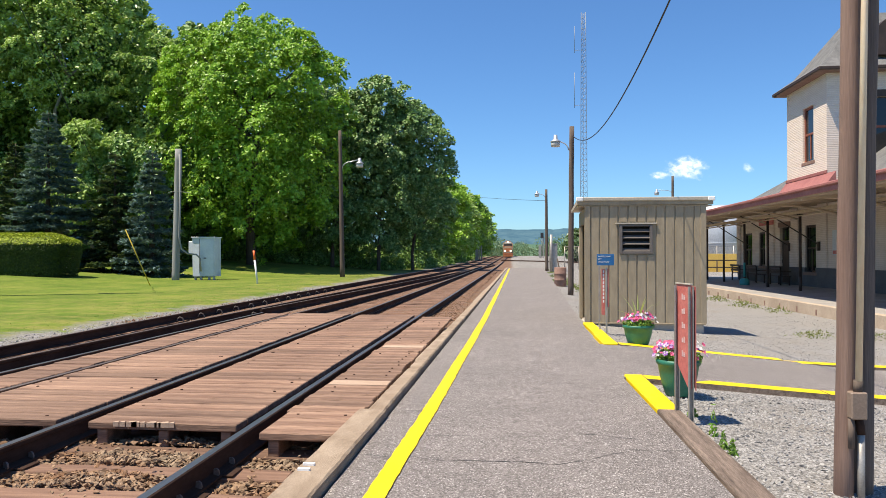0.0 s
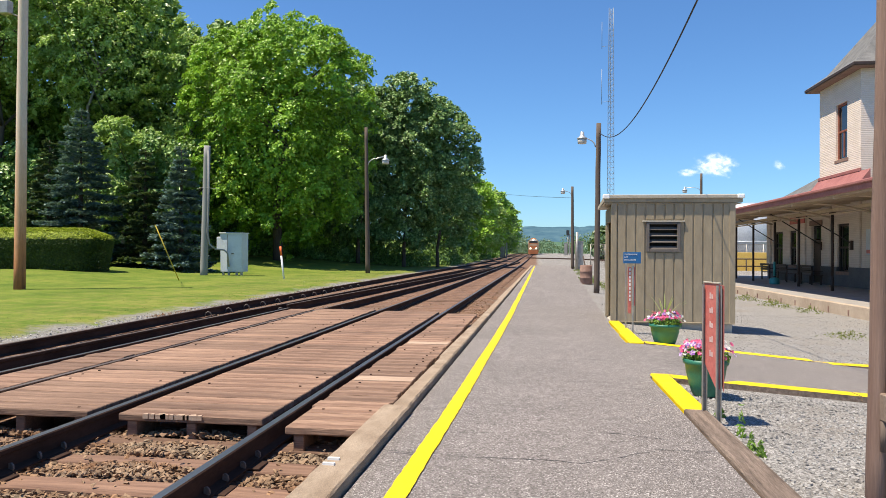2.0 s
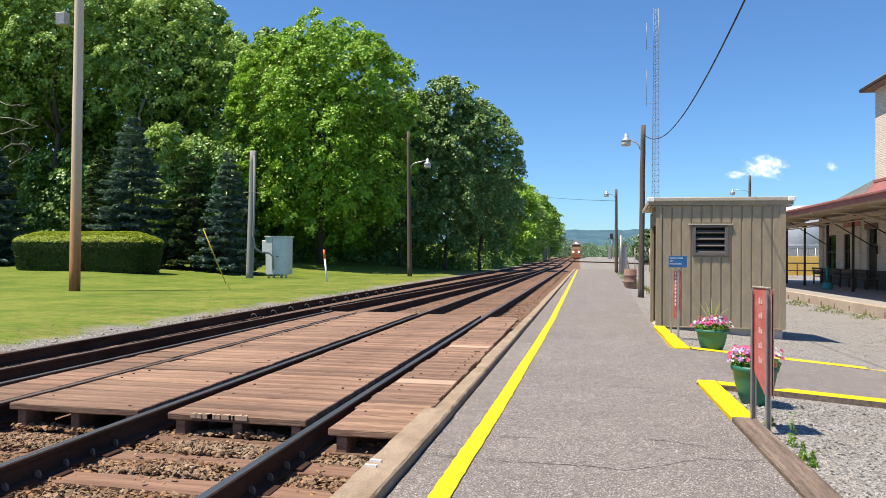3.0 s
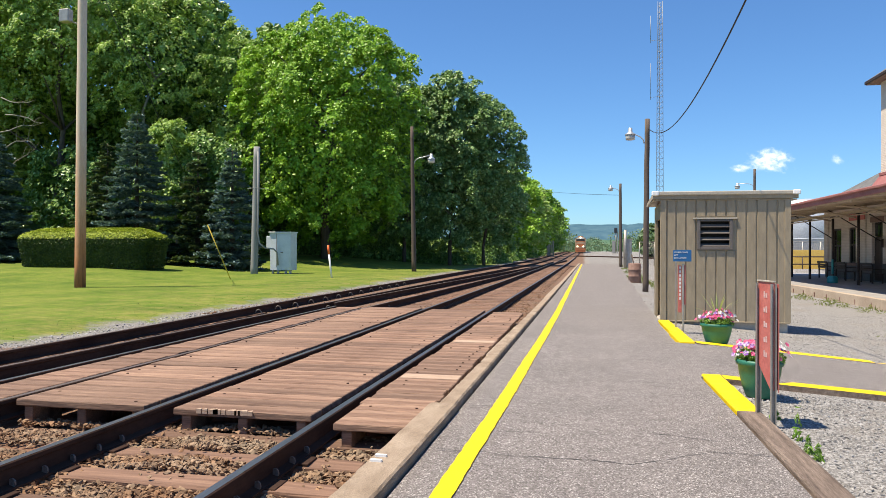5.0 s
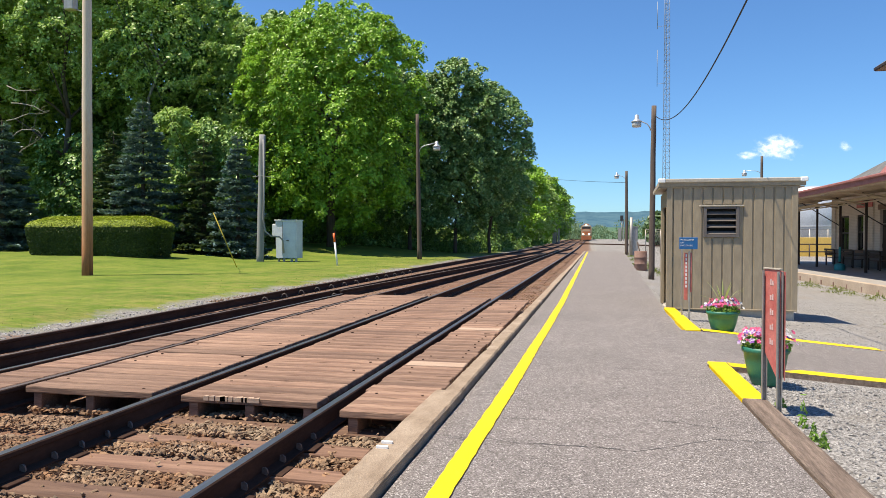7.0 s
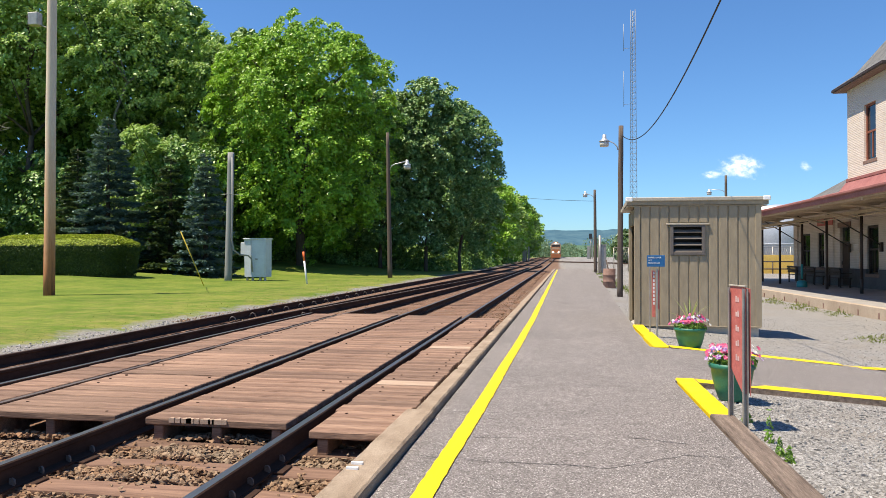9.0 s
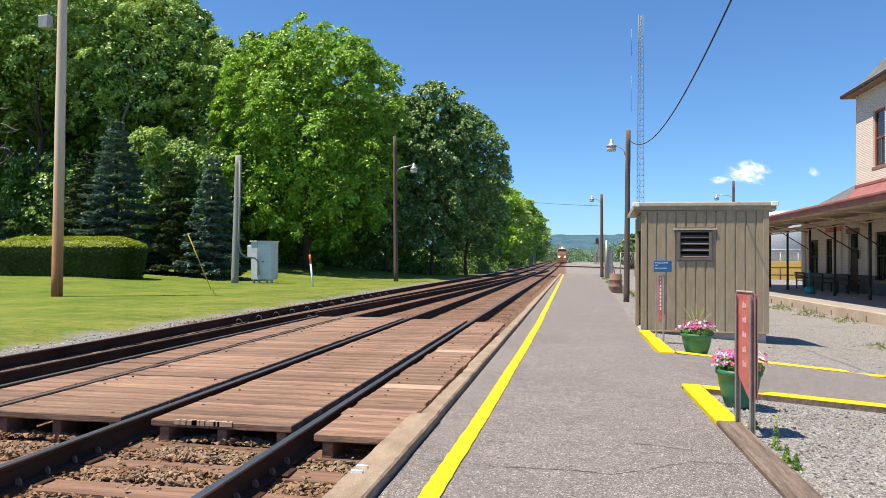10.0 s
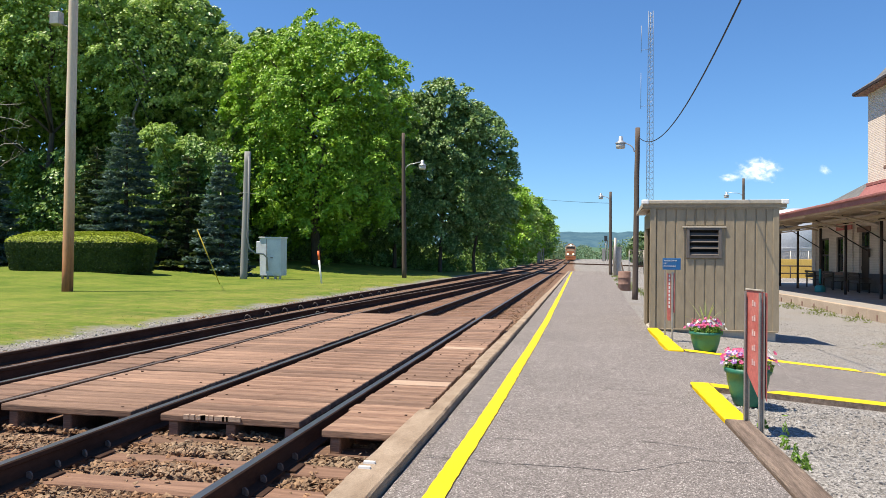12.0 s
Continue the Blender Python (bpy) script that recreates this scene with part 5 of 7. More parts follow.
def station():
    s = thing("station_building", 14, 33, -0.05, "two-storey cream painted brick railway station with red trim", "station building")
    fy0, fy1, wx = 13.0, 43.2, 13.5
    wins = [(33.1, 1.15, 0.6, 2.72), (39.2, 0.9, 0.8, 2.6), (41.4, 1.3, 0.75, 2.6), (24.5, 1.2, 0.6, 2.7), (21.0, 1.2, 0.6, 2.7)]
    doors = [(36.1, 1.2), (29.0, 1.3)]
    holes = [(y - w / 2, y + w / 2, a, b) for y, w, a, b in wins] + [(y - w / 2, y + w / 2, 0.0, 2.75) for y, w in doors]
    low = [(a, b, max(c, -0.06), min(d, 0.8)) for a, b, c, d in holes if c < 0.8]
    part("wainscot", wall_with_holes(wx - 0.03, wx + 0.3, fy0, fy1, -0.06, 0.8, low), BRICK_GREY, s, "grey painted lower wall")
    hi = [(a, b, max(c, 0.8), d) for a, b, c, d in holes]
    part("wall", wall_with_holes(wx, wx + 0.3, fy0, fy1, 0.8, 3.75, hi), BRICK_CREAM, s, "cream painted brick wall")
    part("end_wall", box(wx + 0.3, fy1 - 0.3, -0.06, 24, fy1, 3.75), BRICK_CREAM, s)
    part("back_wall", box(23.7, fy0, -0.06, 24, fy1 - 0.3, 3.75), BRICK_CREAM, s)
    part("near_wall", box(wx + 0.3, fy0, -0.06, 23.7, fy0 + 0.3, 3.75), BRICK_CREAM, s)
    part("inner_floor", box(wx + 0.3, fy0 + 0.3, -0.1, 23.7, fy1 - 0.3, -0.02), DARK, s)
    for y in (31.6, 34.6, 37.6, 42.9):
        part("pilaster", box(wx - 0.09, y - 0.28, 0.802, wx - 0.002, y + 0.28, 3.74, 0.01), BRICK_CREAM, s)
    for y, w, a, b in wins:
        window_unit(s, wx + 0.08, y, w, a, b)
    for y, w in doors:
        d = part("door", box(wx + 0.12, y - w / 2, -0.04, wx + 0.17, y + w / 2, 2.05), BROWN_TRIM, s, "dark brown panelled door")
        part("transom", box(wx + 0.13, y - w / 2, 2.1, wx + 0.14, y + w / 2, 2.75), GLASS, d)
        part("door_lintel", box(wx - 0.05, y - w / 2 - 0.15, 2.752, wx + 0.1, y + w / 2 + 0.15, 3.0, 0.012), STONE_TRIM, d)
        part("handle", tube((wx + 0.06, y + w / 2 - 0.15, 0.95), (wx + 0.06, y + w / 2 - 0.15, 1.15), 0.015), CLIP, d)
    # notice board and wall lamps
    n = part("notice_board", box(wx - 0.06, 29.9, 1.35, wx - 0.002, 30.8, 2.4, 0.01), CABINET, s, "pale notice board with a red band")
    part("red_band", box(wx - 0.064, 29.95, 1.4, wx - 0.06, 30.75, 1.55), RED_SIGN, n)
    for y in (35.2, 31.9):
        part("wall_box", box(wx - 0.2, y - 0.06, 1.55, wx - 0.092, y + 0.1, 1.95, 0.01), BROWN_TRIM, s)
    # upper storey
    uy0, uy1, zb, zt = 31.4, 35.72, 4.15, 9.25
    part("upper_wall", wall_with_holes(wx, wx + 0.3, uy0, uy1, zb, zt, [(32.72, 33.88, 5.62, 8.1)]), BRICK_CREAM, s, "cream painted brick upper wall")
    ub = bmesh.new()
    box(wx + 0.3, uy0, zb, 15.1, uy0 + 0.3, zt, bm=ub)
    box(16.2, uy0, zb, 20, uy0 + 0.3, zt, bm=ub)
    box(15.1, uy0, zb, 16.2, uy0 + 0.3, 5.62, bm=ub)
    box(15.1, uy0, 8.1, 16.2, uy0 + 0.3, zt, bm=ub)
    part("upper_wall", ub, BRICK_CREAM, s, "cream painted brick upper wall")
    part("upper_wall", box(wx + 0.3, uy1 - 0.3, zb, 20, uy1, zt), BRICK_CREAM, s)
    part("upper_wall", box(19.7, uy0 + 0.3, zb, 20, uy1 - 0.3, zt), BRICK_CREAM, s)
    window_unit(s, wx + 0.1, 33.3, 1.16, 5.62, 8.1, True)
    w2 = part("window", box(15.1, uy0 + 0.08, 5.62, 15.2, uy0 + 0.15, 8.1, 0.01), SASH, s, "tall narrow sash window")
    part("frame", box(16.1, uy0 + 0.08, 5.62, 16.2, uy0 + 0.15, 8.1, 0.01), SASH, w2)
    part("meeting_rail", box(15.2, uy0 + 0.09, 6.8, 16.1, uy0 + 0.14, 6.9), SASH, w2)
    part("pane", box(15.2, uy0 + 0.12, 5.62, 16.1, uy0 + 0.126, 8.1), GLASS, w2)
    part("lintel", box(14.95, uy0 - 0.06, 8.102, 16.35, uy0 + 0.05, 8.4, 0.012), BROWN_TRIM, w2)
    part("sill", box(14.95, uy0 - 0.1, 5.46, 16.35, uy0 + 0.05, 5.618, 0.012), STONE_TRIM, w2)
    # red band course below the upper storey
    part("band_course", box(wx - 0.06, uy0 - 0.05, 4.86, wx - 0.003, uy1 + 0.05, 5.0, 0.01), RED_TRIM, s, "faded red band course")
    part("skirt_roof", prism([(wx - 0.95, 4.12), (wx - 0.35, 4.42), (wx - 0.02, 4.87), (wx - 0.02, 4.1)], uy0 - 0.9, uy1 + 0.1, "y"), RED_TRIM, s, "faded red flared skirt roof")
    # hipped roof with overhang
    ov = 0.52
    ex0, ex1, ey0, ey1 = wx - ov, 20 + ov, uy0 - ov, uy1 + ov
    part("eave", box(ex0, ey0, 9.2, ex1, ey1, 9.34, 0.02), BROWN_TRIM, s, "dark brown boxed eave")
    part("eave_soffit", box(ex0 + 0.05, ey0 + 0.05, 9.17, ex1 - 0.05, ey1 - 0.05, 9.198), STONE_TRIM, s)
    b = bmesh.new()
    cyl = (ey0 + ey1) / 2
    lo = [b.verts.new(v) for v in ((ex0 + 0.02, ey0 + 0.02, 9.342), (ex1 - 0.02, ey0 + 0.02, 9.342), (ex1 - 0.02, ey1 - 0.02, 9.342), (ex0 + 0.02, ey1 - 0.02, 9.342))]
    mid = [b.verts.new(v) for v in ((ex0 + 0.75, ey0 + 0.75, 9.85), (ex1 - 0.75, ey0 + 0.75, 9.85), (ex1 - 0.75, ey1 - 0.75, 9.85), (ex0 + 0.75, ey1 - 0.75, 9.85))]
    hi_v = [b.verts.new(v) for v in ((ex0 + 2.6, cyl, 12.4), (ex1 - 2.6, cyl, 12.4))]
    for i in range(4):
        b.faces.new((lo[i], lo[(i + 1) % 4], mid[(i + 1) % 4], mid[i]))
    b.faces.new((mid[0], mid[1], hi_v[1], hi_v[0]))
    b.faces.new((mid[1], mid[2], hi_v[1]))
    b.faces.new((mid[2], mid[3], hi_v[0], hi_v[1]))
    b.faces.new((mid[3], mid[0], hi_v[0]))
    b.faces.new(lo[::-1])
    part("hip_roof", b, SHINGLE, s, "grey slate hipped roof")
    part("dormer", prism([(15.2, 9.9), (16.6, 9.9), (16.6, 10.7), (15.9, 11.4), (15.2, 10.7)], ey0 + 0.5, ey0 + 2.2, "y"), BROWN_TRIM, s)
    # main low roof, sloping grey shingles
    b = bmesh.new()
    eave = [b.verts.new(v) for v in ((wx + 0.02, fy0 - 0.2, 3.77), (24.1, fy0 - 0.2, 3.77), (24.1, fy1 + 0.1, 3.77), (wx + 0.02, fy1 + 0.1, 3.77))]
    lift = [b.verts.new((v.co.x, v.co.y, 4.24)) for v in eave]
    ridge = [b.verts.new((17.6, fy0 + 3, 7.2)), b.verts.new((17.6, 37.0, 7.2))]
    b.faces.new(eave[::-1])
    for i in range(4):
        b.faces.new((eave[i], eave[(i + 1) % 4], lift[(i + 1) % 4], lift[i]))
    b.faces.new((lift[0], lift[1], ridge[0]))
    b.faces.new((lift[1], lift[2], ridge[1], ridge[0]))
    b.faces.new((lift[2], lift[3], ridge[1]))
    b.faces.new((lift[3], lift[0], ridge[0], ridge[1]))
    bmesh.ops.recalc_face_normals(b, faces=b.faces)
    part("low_roof", b, SHINGLE, s, "grey slate low roof")


station()


def canopy():
    c = thing("platform_canopy", 11, 30, -0.05, "long beige platform canopy with red edge and thin posts", "canopy")
    y0, y1, ex, wx = 13.0, 47.5, 8.6, 13.48
    def sheet(ya, yb, mat_use, lab, za=4.2, zb=4.2):
        bm = bmesh.new()
        up = [bm.verts.new(v) for v in ((ex + 0.02, ya, 3.29), (ex + 0.02, yb, 3.29), (wx, yb, zb), (wx, ya, za))]
        lo = [bm.verts.new((v.co.x, v.co.y, v.co.z - 0.1)) for v in up]
        bm.faces.new(up)
        bm.faces.new(lo[::-1])
        for k in range(4):
            bm.faces.new((up[k], lo[k], lo[(k + 1) % 4], up[(k + 1) % 4]))
        bmesh.ops.recalc_face_normals(bm, faces=bm.faces)
        return part("canopy_roof", bm, mat_use, c, lab)

    sheet(y0, 36.0, SHINGLE, "grey shingled canopy roof")
    sheet(36.0, 41.0, SHINGLE, "grey shingled canopy roof")
    sheet(41.0, y1, SHINGLE, "grey shingled canopy roof", 4.2, 3.45)
    part("soffit", prism([(ex + 0.06, 3.06), (ex + 0.06, 3.115), (wx, 3.72), (wx, 3.66)], y0, y1, "y"), SOFFIT, c, "beige boarded soffit")
    part("fascia", box(ex - 0.03, y0, 3.08, ex + 0.02, y1, 3.3, 0.01), RED_TRIM, c, "faded red fascia edge")
    part("gutter", box(ex - 0.1, y0, 3.24, ex - 0.033, y1, 3.33, 0.02), RED_TRIM, c)
    part("end_fascia", prism([(ex, 3.05), (ex, 3.3), (wx, 3.45), (wx, 3.3)], y1, y1 + 0.05, "y"), RED_TRIM, c)
    part("beam", box(11.33, y0, 2.98, 11.47, y1, 3.12, 0.01), SOFFIT, c, "beige longitudinal beam")
    part("pipe", tube((11.28, y0, 2.9), (11.28, y1, 2.9), 0.03), SOFFIT, c)
    for y in (42.0, 38.85, 35.5, 32.4, 28.9, 25.4, 22, 18.6, 45.2):
        ps = part("post", tube((11.4, y, 0.5), (11.4, y, 2.98), 0.055), BROWN_TRIM, c, "thin dark iron post")
        part("post_foot", tube((11.4, y, -0.06), (11.4, y, 0.5), 0.06), BROWN_TRIM, ps)
        part("cap", box(11.32, y - 0.12, 2.9, 11.48, y + 0.12, 2.978, 0.01), BROWN_TRIM, ps)
        # curved bracket out to the edge
        if y < 38:
            pts = [(11.3 - 1.9 * u, y, 2.78 + 0.3 * math.sin(u * 1.57)) for u in np.linspace(0, 1, 7)]
            part("bracket", chain(pts, 0.04, 6), SOFFIT, ps, "curved beige timber bracket")
        part("rafter", prism([(ex + 0.1, 2.98), (ex + 0.1, 3.05), (wx, 3.655), (wx, 3.55)], y - 0.06, y + 0.06, "y"), SOFFIT, ps)
    for y in (35.2, 31.9, 40.5):
        part("stay_rod", tube((wx - 0.1, y, 1.8), (11.2, y + 0.4, 3.3), 0.025), BROWN_TRIM, c, "dark diagonal stay rod")
    part("hanging_sign", box(11.9, 33.2, 2.75, 11.95, 35.0, 3.15, 0.01), RED_SIGN, c, "hanging red board")


canopy()


def station_platform():
    p = thing("pavement", 11, 30, -0.1, "brick station pavement with a tan weathered timber kerb", "pavement", kind="structure")
    part("paving", box(8.83, 9.0, -0.5, 26, 50, -0.06), PAVER, p)
    y, rg = 9.0, random.Random(9)
    while y < 50:
        ln = rg.uniform(3.6, 5.0)
        part("kerb_timber", box(8.66 + rg.uniform(-0.015, 0.015), y, -0.62, 8.826, min(y + ln, 50) - 0.012, -0.055 + rg.uniform(-0.006, 0.006), 0.018), KERB, p, "tan weathered kerb timber")
        y += ln
    b = bmesh.new()
    for k in range(28):
        y = 10 + k * 1.35
        box(8.63, y, -0.36, 8.66, y + 0.06, -0.2, bm=b)
    part("kerb_pins", b, RUST, p)


station_platform()


def bench(x, y, rz):
    o = thing("bench", x, y, -0.06, "dark slatted bench in the canopy's shade", "bench", "benches under the canopy", rz=rz)
    m = o.matrix_basis

    def bit(nm, bm):
        bm.transform(m)
        part(nm, bm, BROWN_TRIM, o)
    for k in range(4):
        bit("seat_slat", box(-0.75, -0.22 + k * 0.115, 0.42, 0.75, -0.13 + k * 0.115, 0.45, 0.004))
    for k in range(3):
        bit("back_slat", box(-0.75, 0.25 + k * 0.02, 0.55 + k * 0.13, 0.75, 0.275 + k * 0.02, 0.65 + k * 0.13, 0.004))
    for xx in (-0.65, 0.65):
        bit("leg", box(xx - 0.03, -0.2, 0, xx + 0.03, -0.14, 0.42, 0.004))
        bit("leg", box(xx - 0.03, 0.2, 0, xx + 0.03, 0.26, 0.85, 0.004))
        bit("armrest", box(xx - 0.035, -0.24, 0.62, xx + 0.035, 0.28, 0.66, 0.004))


bench(12.8, 38.0, 90)
bench(12.8, 40.6, 90)
bench(12.85, 34.9, 90)
# teal hydrant-like base, chair in white beyond the near pole
tb = thing("umbrella_base", 11.1, 34.6, -0.06, "teal painted post base with a thin stem", "post base")
part("base", lathe([(0.22, 0), (0.23, 0.05), (0.22, 0.24), (0.16, 0.3), (0.08, 0.32)], 16, centre=(11.1, 34.6, -0.06)), TEAL, tb)
part("stem", tube((11.1, 34.6, 0.33), (11.1, 34.6, 1.0), 0.05), TEAL, tb)
wh = thing("planter_box", 8.9, 15.2, -0.06, "white painted planter box with a turned finial", "planter")
part("box", box(9.05, 15.8, -0.06, 9.9, 16.5, 0.5, 0.03), WHITE, wh)
part("rim", box(9.0, 15.75, 0.5, 9.95, 16.55, 0.56, 0.015), WHITE, wh)
part("finial", lathe([(0.05, 0.56), (0.045, 0.8), (0.07, 0.86), (0.09, 0.93), (0.05, 0.99)], 14, centre=(9.25, 15.95, 0)), WHITE, wh)

# ---- beyond the station ----
tk = thing("storage_tank", 22, 78, 0, "large silver cylindrical storage tank behind the station", "storage tank")
part("tank_wall", lathe([(3.6, 0), (3.6, 6.4), (3.5, 6.45), (0.4, 6.8)], 48, centre=(22.6, 78, 0)), TANK, tk)
part("tank_roof_rim", lathe([(3.66, 2.6), (3.68, 2.63), (3.66, 2.66)], 48, centre=(22.6, 78, 0)), TANK, tk)
yw = thing("yellow_wall", 17, 62, 0, "yellow painted low wall with a dark pipe railing", "wall")
part("panel", box(13.4, 61.6, -0.35, 23, 61.9, 1.5, 0.01), YELLOW_WALL, yw)
part("plinth", box(13.4, 61.5, -0.6, 23, 61.95, -0.352), DARK, yw)
for z in (0.35, 0.95):
    part("rail_pipe", tube((13.4, 61.2, z), (23, 61.2, z), 0.05), BROWN_TRIM, yw)
for x in np.arange(13.6, 23, 1.9):
    part("rail_post", tube((x, 61.2, -0.6), (x, 61.2, 1.0), 0.05), BROWN_TRIM, yw)


def lattice_tower(x, y, h, w0, w1):
    t = thing("radio_mast", x, y, 0, "tall thin galvanised lattice radio mast", "radio mast")
    cor = [(0, 1), (-0.87, -0.5), (0.87, -0.5)]

    def at(i, u):
        w = w0 + (w1 - w0) * u
        return Vector((x + cor[i][0] * w, y + cor[i][1] * w, h * u))
    for i in range(3):
        part("leg", chain([at(i, u) for u in np.linspace(0, 1, 9)], 0.045, 5), TOWER_STEEL, t)
    b = bmesh.new()
    n = 46
    for k in range(n):
        for i in range(3):
            j = (i + 1) % 3
            chain([at(i, k / n), at(j, (k + 1) / n)], 0.022, 4, bm=b)
            chain([at(i, k / n), at(j, k / n)], 0.022, 4, bm=b)
    part("lattice", b, TOWER_STEEL, t, "zigzag lattice bracing")
    for z, ln in ((h * 0.84, 4.5), (h * 0.62, 6.0)):
        a = part("antenna", tube((x - 1.5, y, z), (x - 1.5, y, z + ln), 0.04), TOWER_STEEL, t)
        part("antenna_arm", tube((x, y, z + 0.5), (x - 1.5, y, z + 0.4), 0.03), TOWER_STEEL, a)


lattice_tower(12.35, 120, 42.5, 0.72, 0.42)

pf = thing("street_lamp", 14.2, 62, 0, "distant wooden lamp pole behind the shed", "lamp post", "lamp posts")
part("pole", pole_shape(13.95, 62, -0.3, 8.2, 0.13, 0.1, seed=11), POLE_BROWN, pf)
lamp_head(pf, 12.6, 62, 6.7, (13.9, 62, 6.6), -1, 1.1)


def relay_box():
    o = thing("relay_cabinet", 3.7, 60, 0, "tall narrow grey relay cabinet with a pipe beside the platform", "cabinet")
    part("body", box(3.3, 59.5, -0.1, 3.95, 60.2, 2.3, 0.02), GALV, o)
    part("door", box(3.36, 59.47, 0.1, 3.89, 59.497, 2.2, 0.01), GALV, o)
    part("vent_pipe", tube((3.42, 59.4, 0), (3.42, 59.4, 3.1), 0.11), GALV, o)
    part("cap", box(3.26, 59.44, 2.3, 4.0, 60.25, 2.36), GALV, o)


relay_box()
br = thing("barrel", 3.15, 33.6, -0.05, "rusty steel barrel used as a bin", "barrel")
part("drum", lathe([(0.28, 0), (0.29, 0.02), (0.28, 0.28), (0.295, 0.3), (0.28, 0.32), (0.28, 0.58), (0.295, 0.6), (0.28, 0.62), (0.29, 0.88), (0.27, 0.9), (0.25, 0.6)], 20, centre=(2.36, 33.6, -0.12)), RUST, br)
part("stick", tube((2.4, 33.6, 0.3), (2.22, 33.6, 1.2), 0.03), POLE_BROWN, br)


def chain_fence():
    f = thing("chain_link_fence", 9, 70, 0, "distant grey chain link fence beyond the gravel", "fence")
    for k in range(14):
        x = 5.2 + k * 1.3
        part("post", tube((x, 68 - k * 0.4, -0.1), (x, 68 - k * 0.4, 2.2), 0.04), GALV, f)
    part("top_rail", tube((5.2, 68, 2.2), (22.1, 62.8, 2.2), 0.03), GALV, f)
    b = bmesh.new()
    for k in range(120):
        u = k / 120
        x, y = 5.2 + 16.9 * u, 68 - 5.2 * u
        chain([(x, y, 0.05), (x + 0.55, y - 0.17, 2.18)], 0.006, 3, bm=b)
        chain([(x + 0.55, y - 0.17, 0.05), (x, y, 2.18)], 0.006, 3, bm=b)
    part("mesh_wire", b, GALV, f)


chain_fence()


# ---- train far down the line ----
def train():
    y, z = 205.0, land_up(205) + 0.0
    x = -2.78 + bend(205) + 0.9
    t = thing("locomotive", x, y, z, "cream and orange diesel locomotive with lit headlights", "locomotive")
    part("nose", prism([(x - 1.1, z + 1.3), (x + 1.1, z + 1.3), (x + 1.1, z + 2.9), (x + 0.8, z + 3.1), (x - 0.8, z + 3.1), (x - 1.1, z + 2.9)], y, y + 2, "y"), LOCO_CREAM, t)
    part("cab", prism([(x - 1.5, z + 1.3), (x + 1.5, z + 1.3), (x + 1.5, z + 3.9), (x + 0.9, z + 4.5), (x - 0.9, z + 4.5), (x - 1.5, z + 3.9)], y + 2, y + 5, "y"), LOCO_CREAM, t)
    part("body", box(x - 1.45, y + 5, z + 1.3, x + 1.45, y + 22, z + 4.3, 0.1), LOCO_BLACK, t)
    part("windscreen", box(x - 1.2, y + 1.96, z + 3.3, x + 1.2, y + 1.995, z + 3.85), LOCO_BLACK, t)
    part("frame", box(x - 1.5, y - 0.4, z + 0.9, x + 1.5, y + 22, z + 1.3, 0.03), LOCO_BLACK, t)
    part("pilot", prism([(x - 1.4, z + 0.15), (x + 1.4, z + 0.15), (x + 1.5, z + 1.2), (x - 1.5, z + 1.2)], y - 0.6, y - 0.41, "y"), LOCO_ORANGE, t, "orange pilot plate")
    part("stripe", box(x - 1.0, y - 0.03, z + 1.6, x + 1.0, y - 0.005, z + 2.55), LOCO_ORANGE, t, "rusty orange nose panel")
    part("cab_stripe", box(x - 1.35, y + 1.955, z + 2.9, x + 1.35, y + 1.99, z + 3.25), LOCO_ORANGE, t, "orange band round the cab")
    part("pilot_stripe", box(x - 1.3, y - 0.64, z + 0.75, x + 1.3, y - 0.61, z + 1.1), LOCO_ORANGE, t, "orange band on the pilot")
    part("roof_light", box(x - 0.7, y + 2.1, z + 4.5, x + 0.7, y + 2.6, z + 4.75, 0.05), LOCO_ORANGE, t, "orange roof hood")
    part("number_board", box(x - 0.9, y + 1.9, z + 4.02, x + 0.9, y + 1.99, z + 4.3), WHITE, t)
    for dx, zz, r in ((-0.8, 1.75, 0.22), (0.8, 1.75, 0.22), (0.0, 4.35, 0.22)):
        part("headlight", tube((x + dx, y - 0.12 + (2 if zz > 4 else 0), z + zz), (x + dx, y - 0.04 + (2 if zz > 4 else 0), z + zz), r), HEADLIGHT, t, "lit headlight")
    for k in range(4):
        w = part("wheelset", tube((x - 0.8, y + 2 + k * 2, z + 0.5), (x + 0.8, y + 2 + k * 2, z + 0.5), 0.5), LOCO_BLACK, t)
    for k in range(4):
        yy = y + 24 + 18 * k
        c = thing("freight_car", x, yy, z, "dark freight wagon behind the locomotive", "freight car", "freight cars of the train")
        part("body", box(x - 1.45, yy, z + 1.1, x + 1.45, yy + 16.5, z + 4.2, 0.08), LOCO_BLACK, c)
        part("bogie", box(x - 1.2, yy + 1, z + 0.1, x + 1.2, yy + 3.4, z + 1.09), LOCO_BLACK, c)
        part("bogie", box(x - 1.2, yy + 13, z + 0.1, x + 1.2, yy + 15.4, z + 1.09), LOCO_BLACK, c)


train()
for x, y, h in ((-6.6, 150, 5.2), (8.5, 190, 7.5)):
    sg = thing("signal_mast", x, y, 0.3, "distant grey railway signal mast", "signal")
    part("mast", tube((x, y, 0), (x, y, h), 0.12), GALV, sg)
    part("signal_head", box(x - 0.4, y - 0.2, h - 1.4, x + 0.4, y, h), LOCO_BLACK, sg)
    part("ladder", box(x + 0.3, y, 0, x + 0.6, y + 0.06, h - 1), GALV, sg)
    part("base_box", box(x - 0.9, y - 0.2, 0.2, x - 0.2, y + 0.3, h * 0.55), GALV, sg)

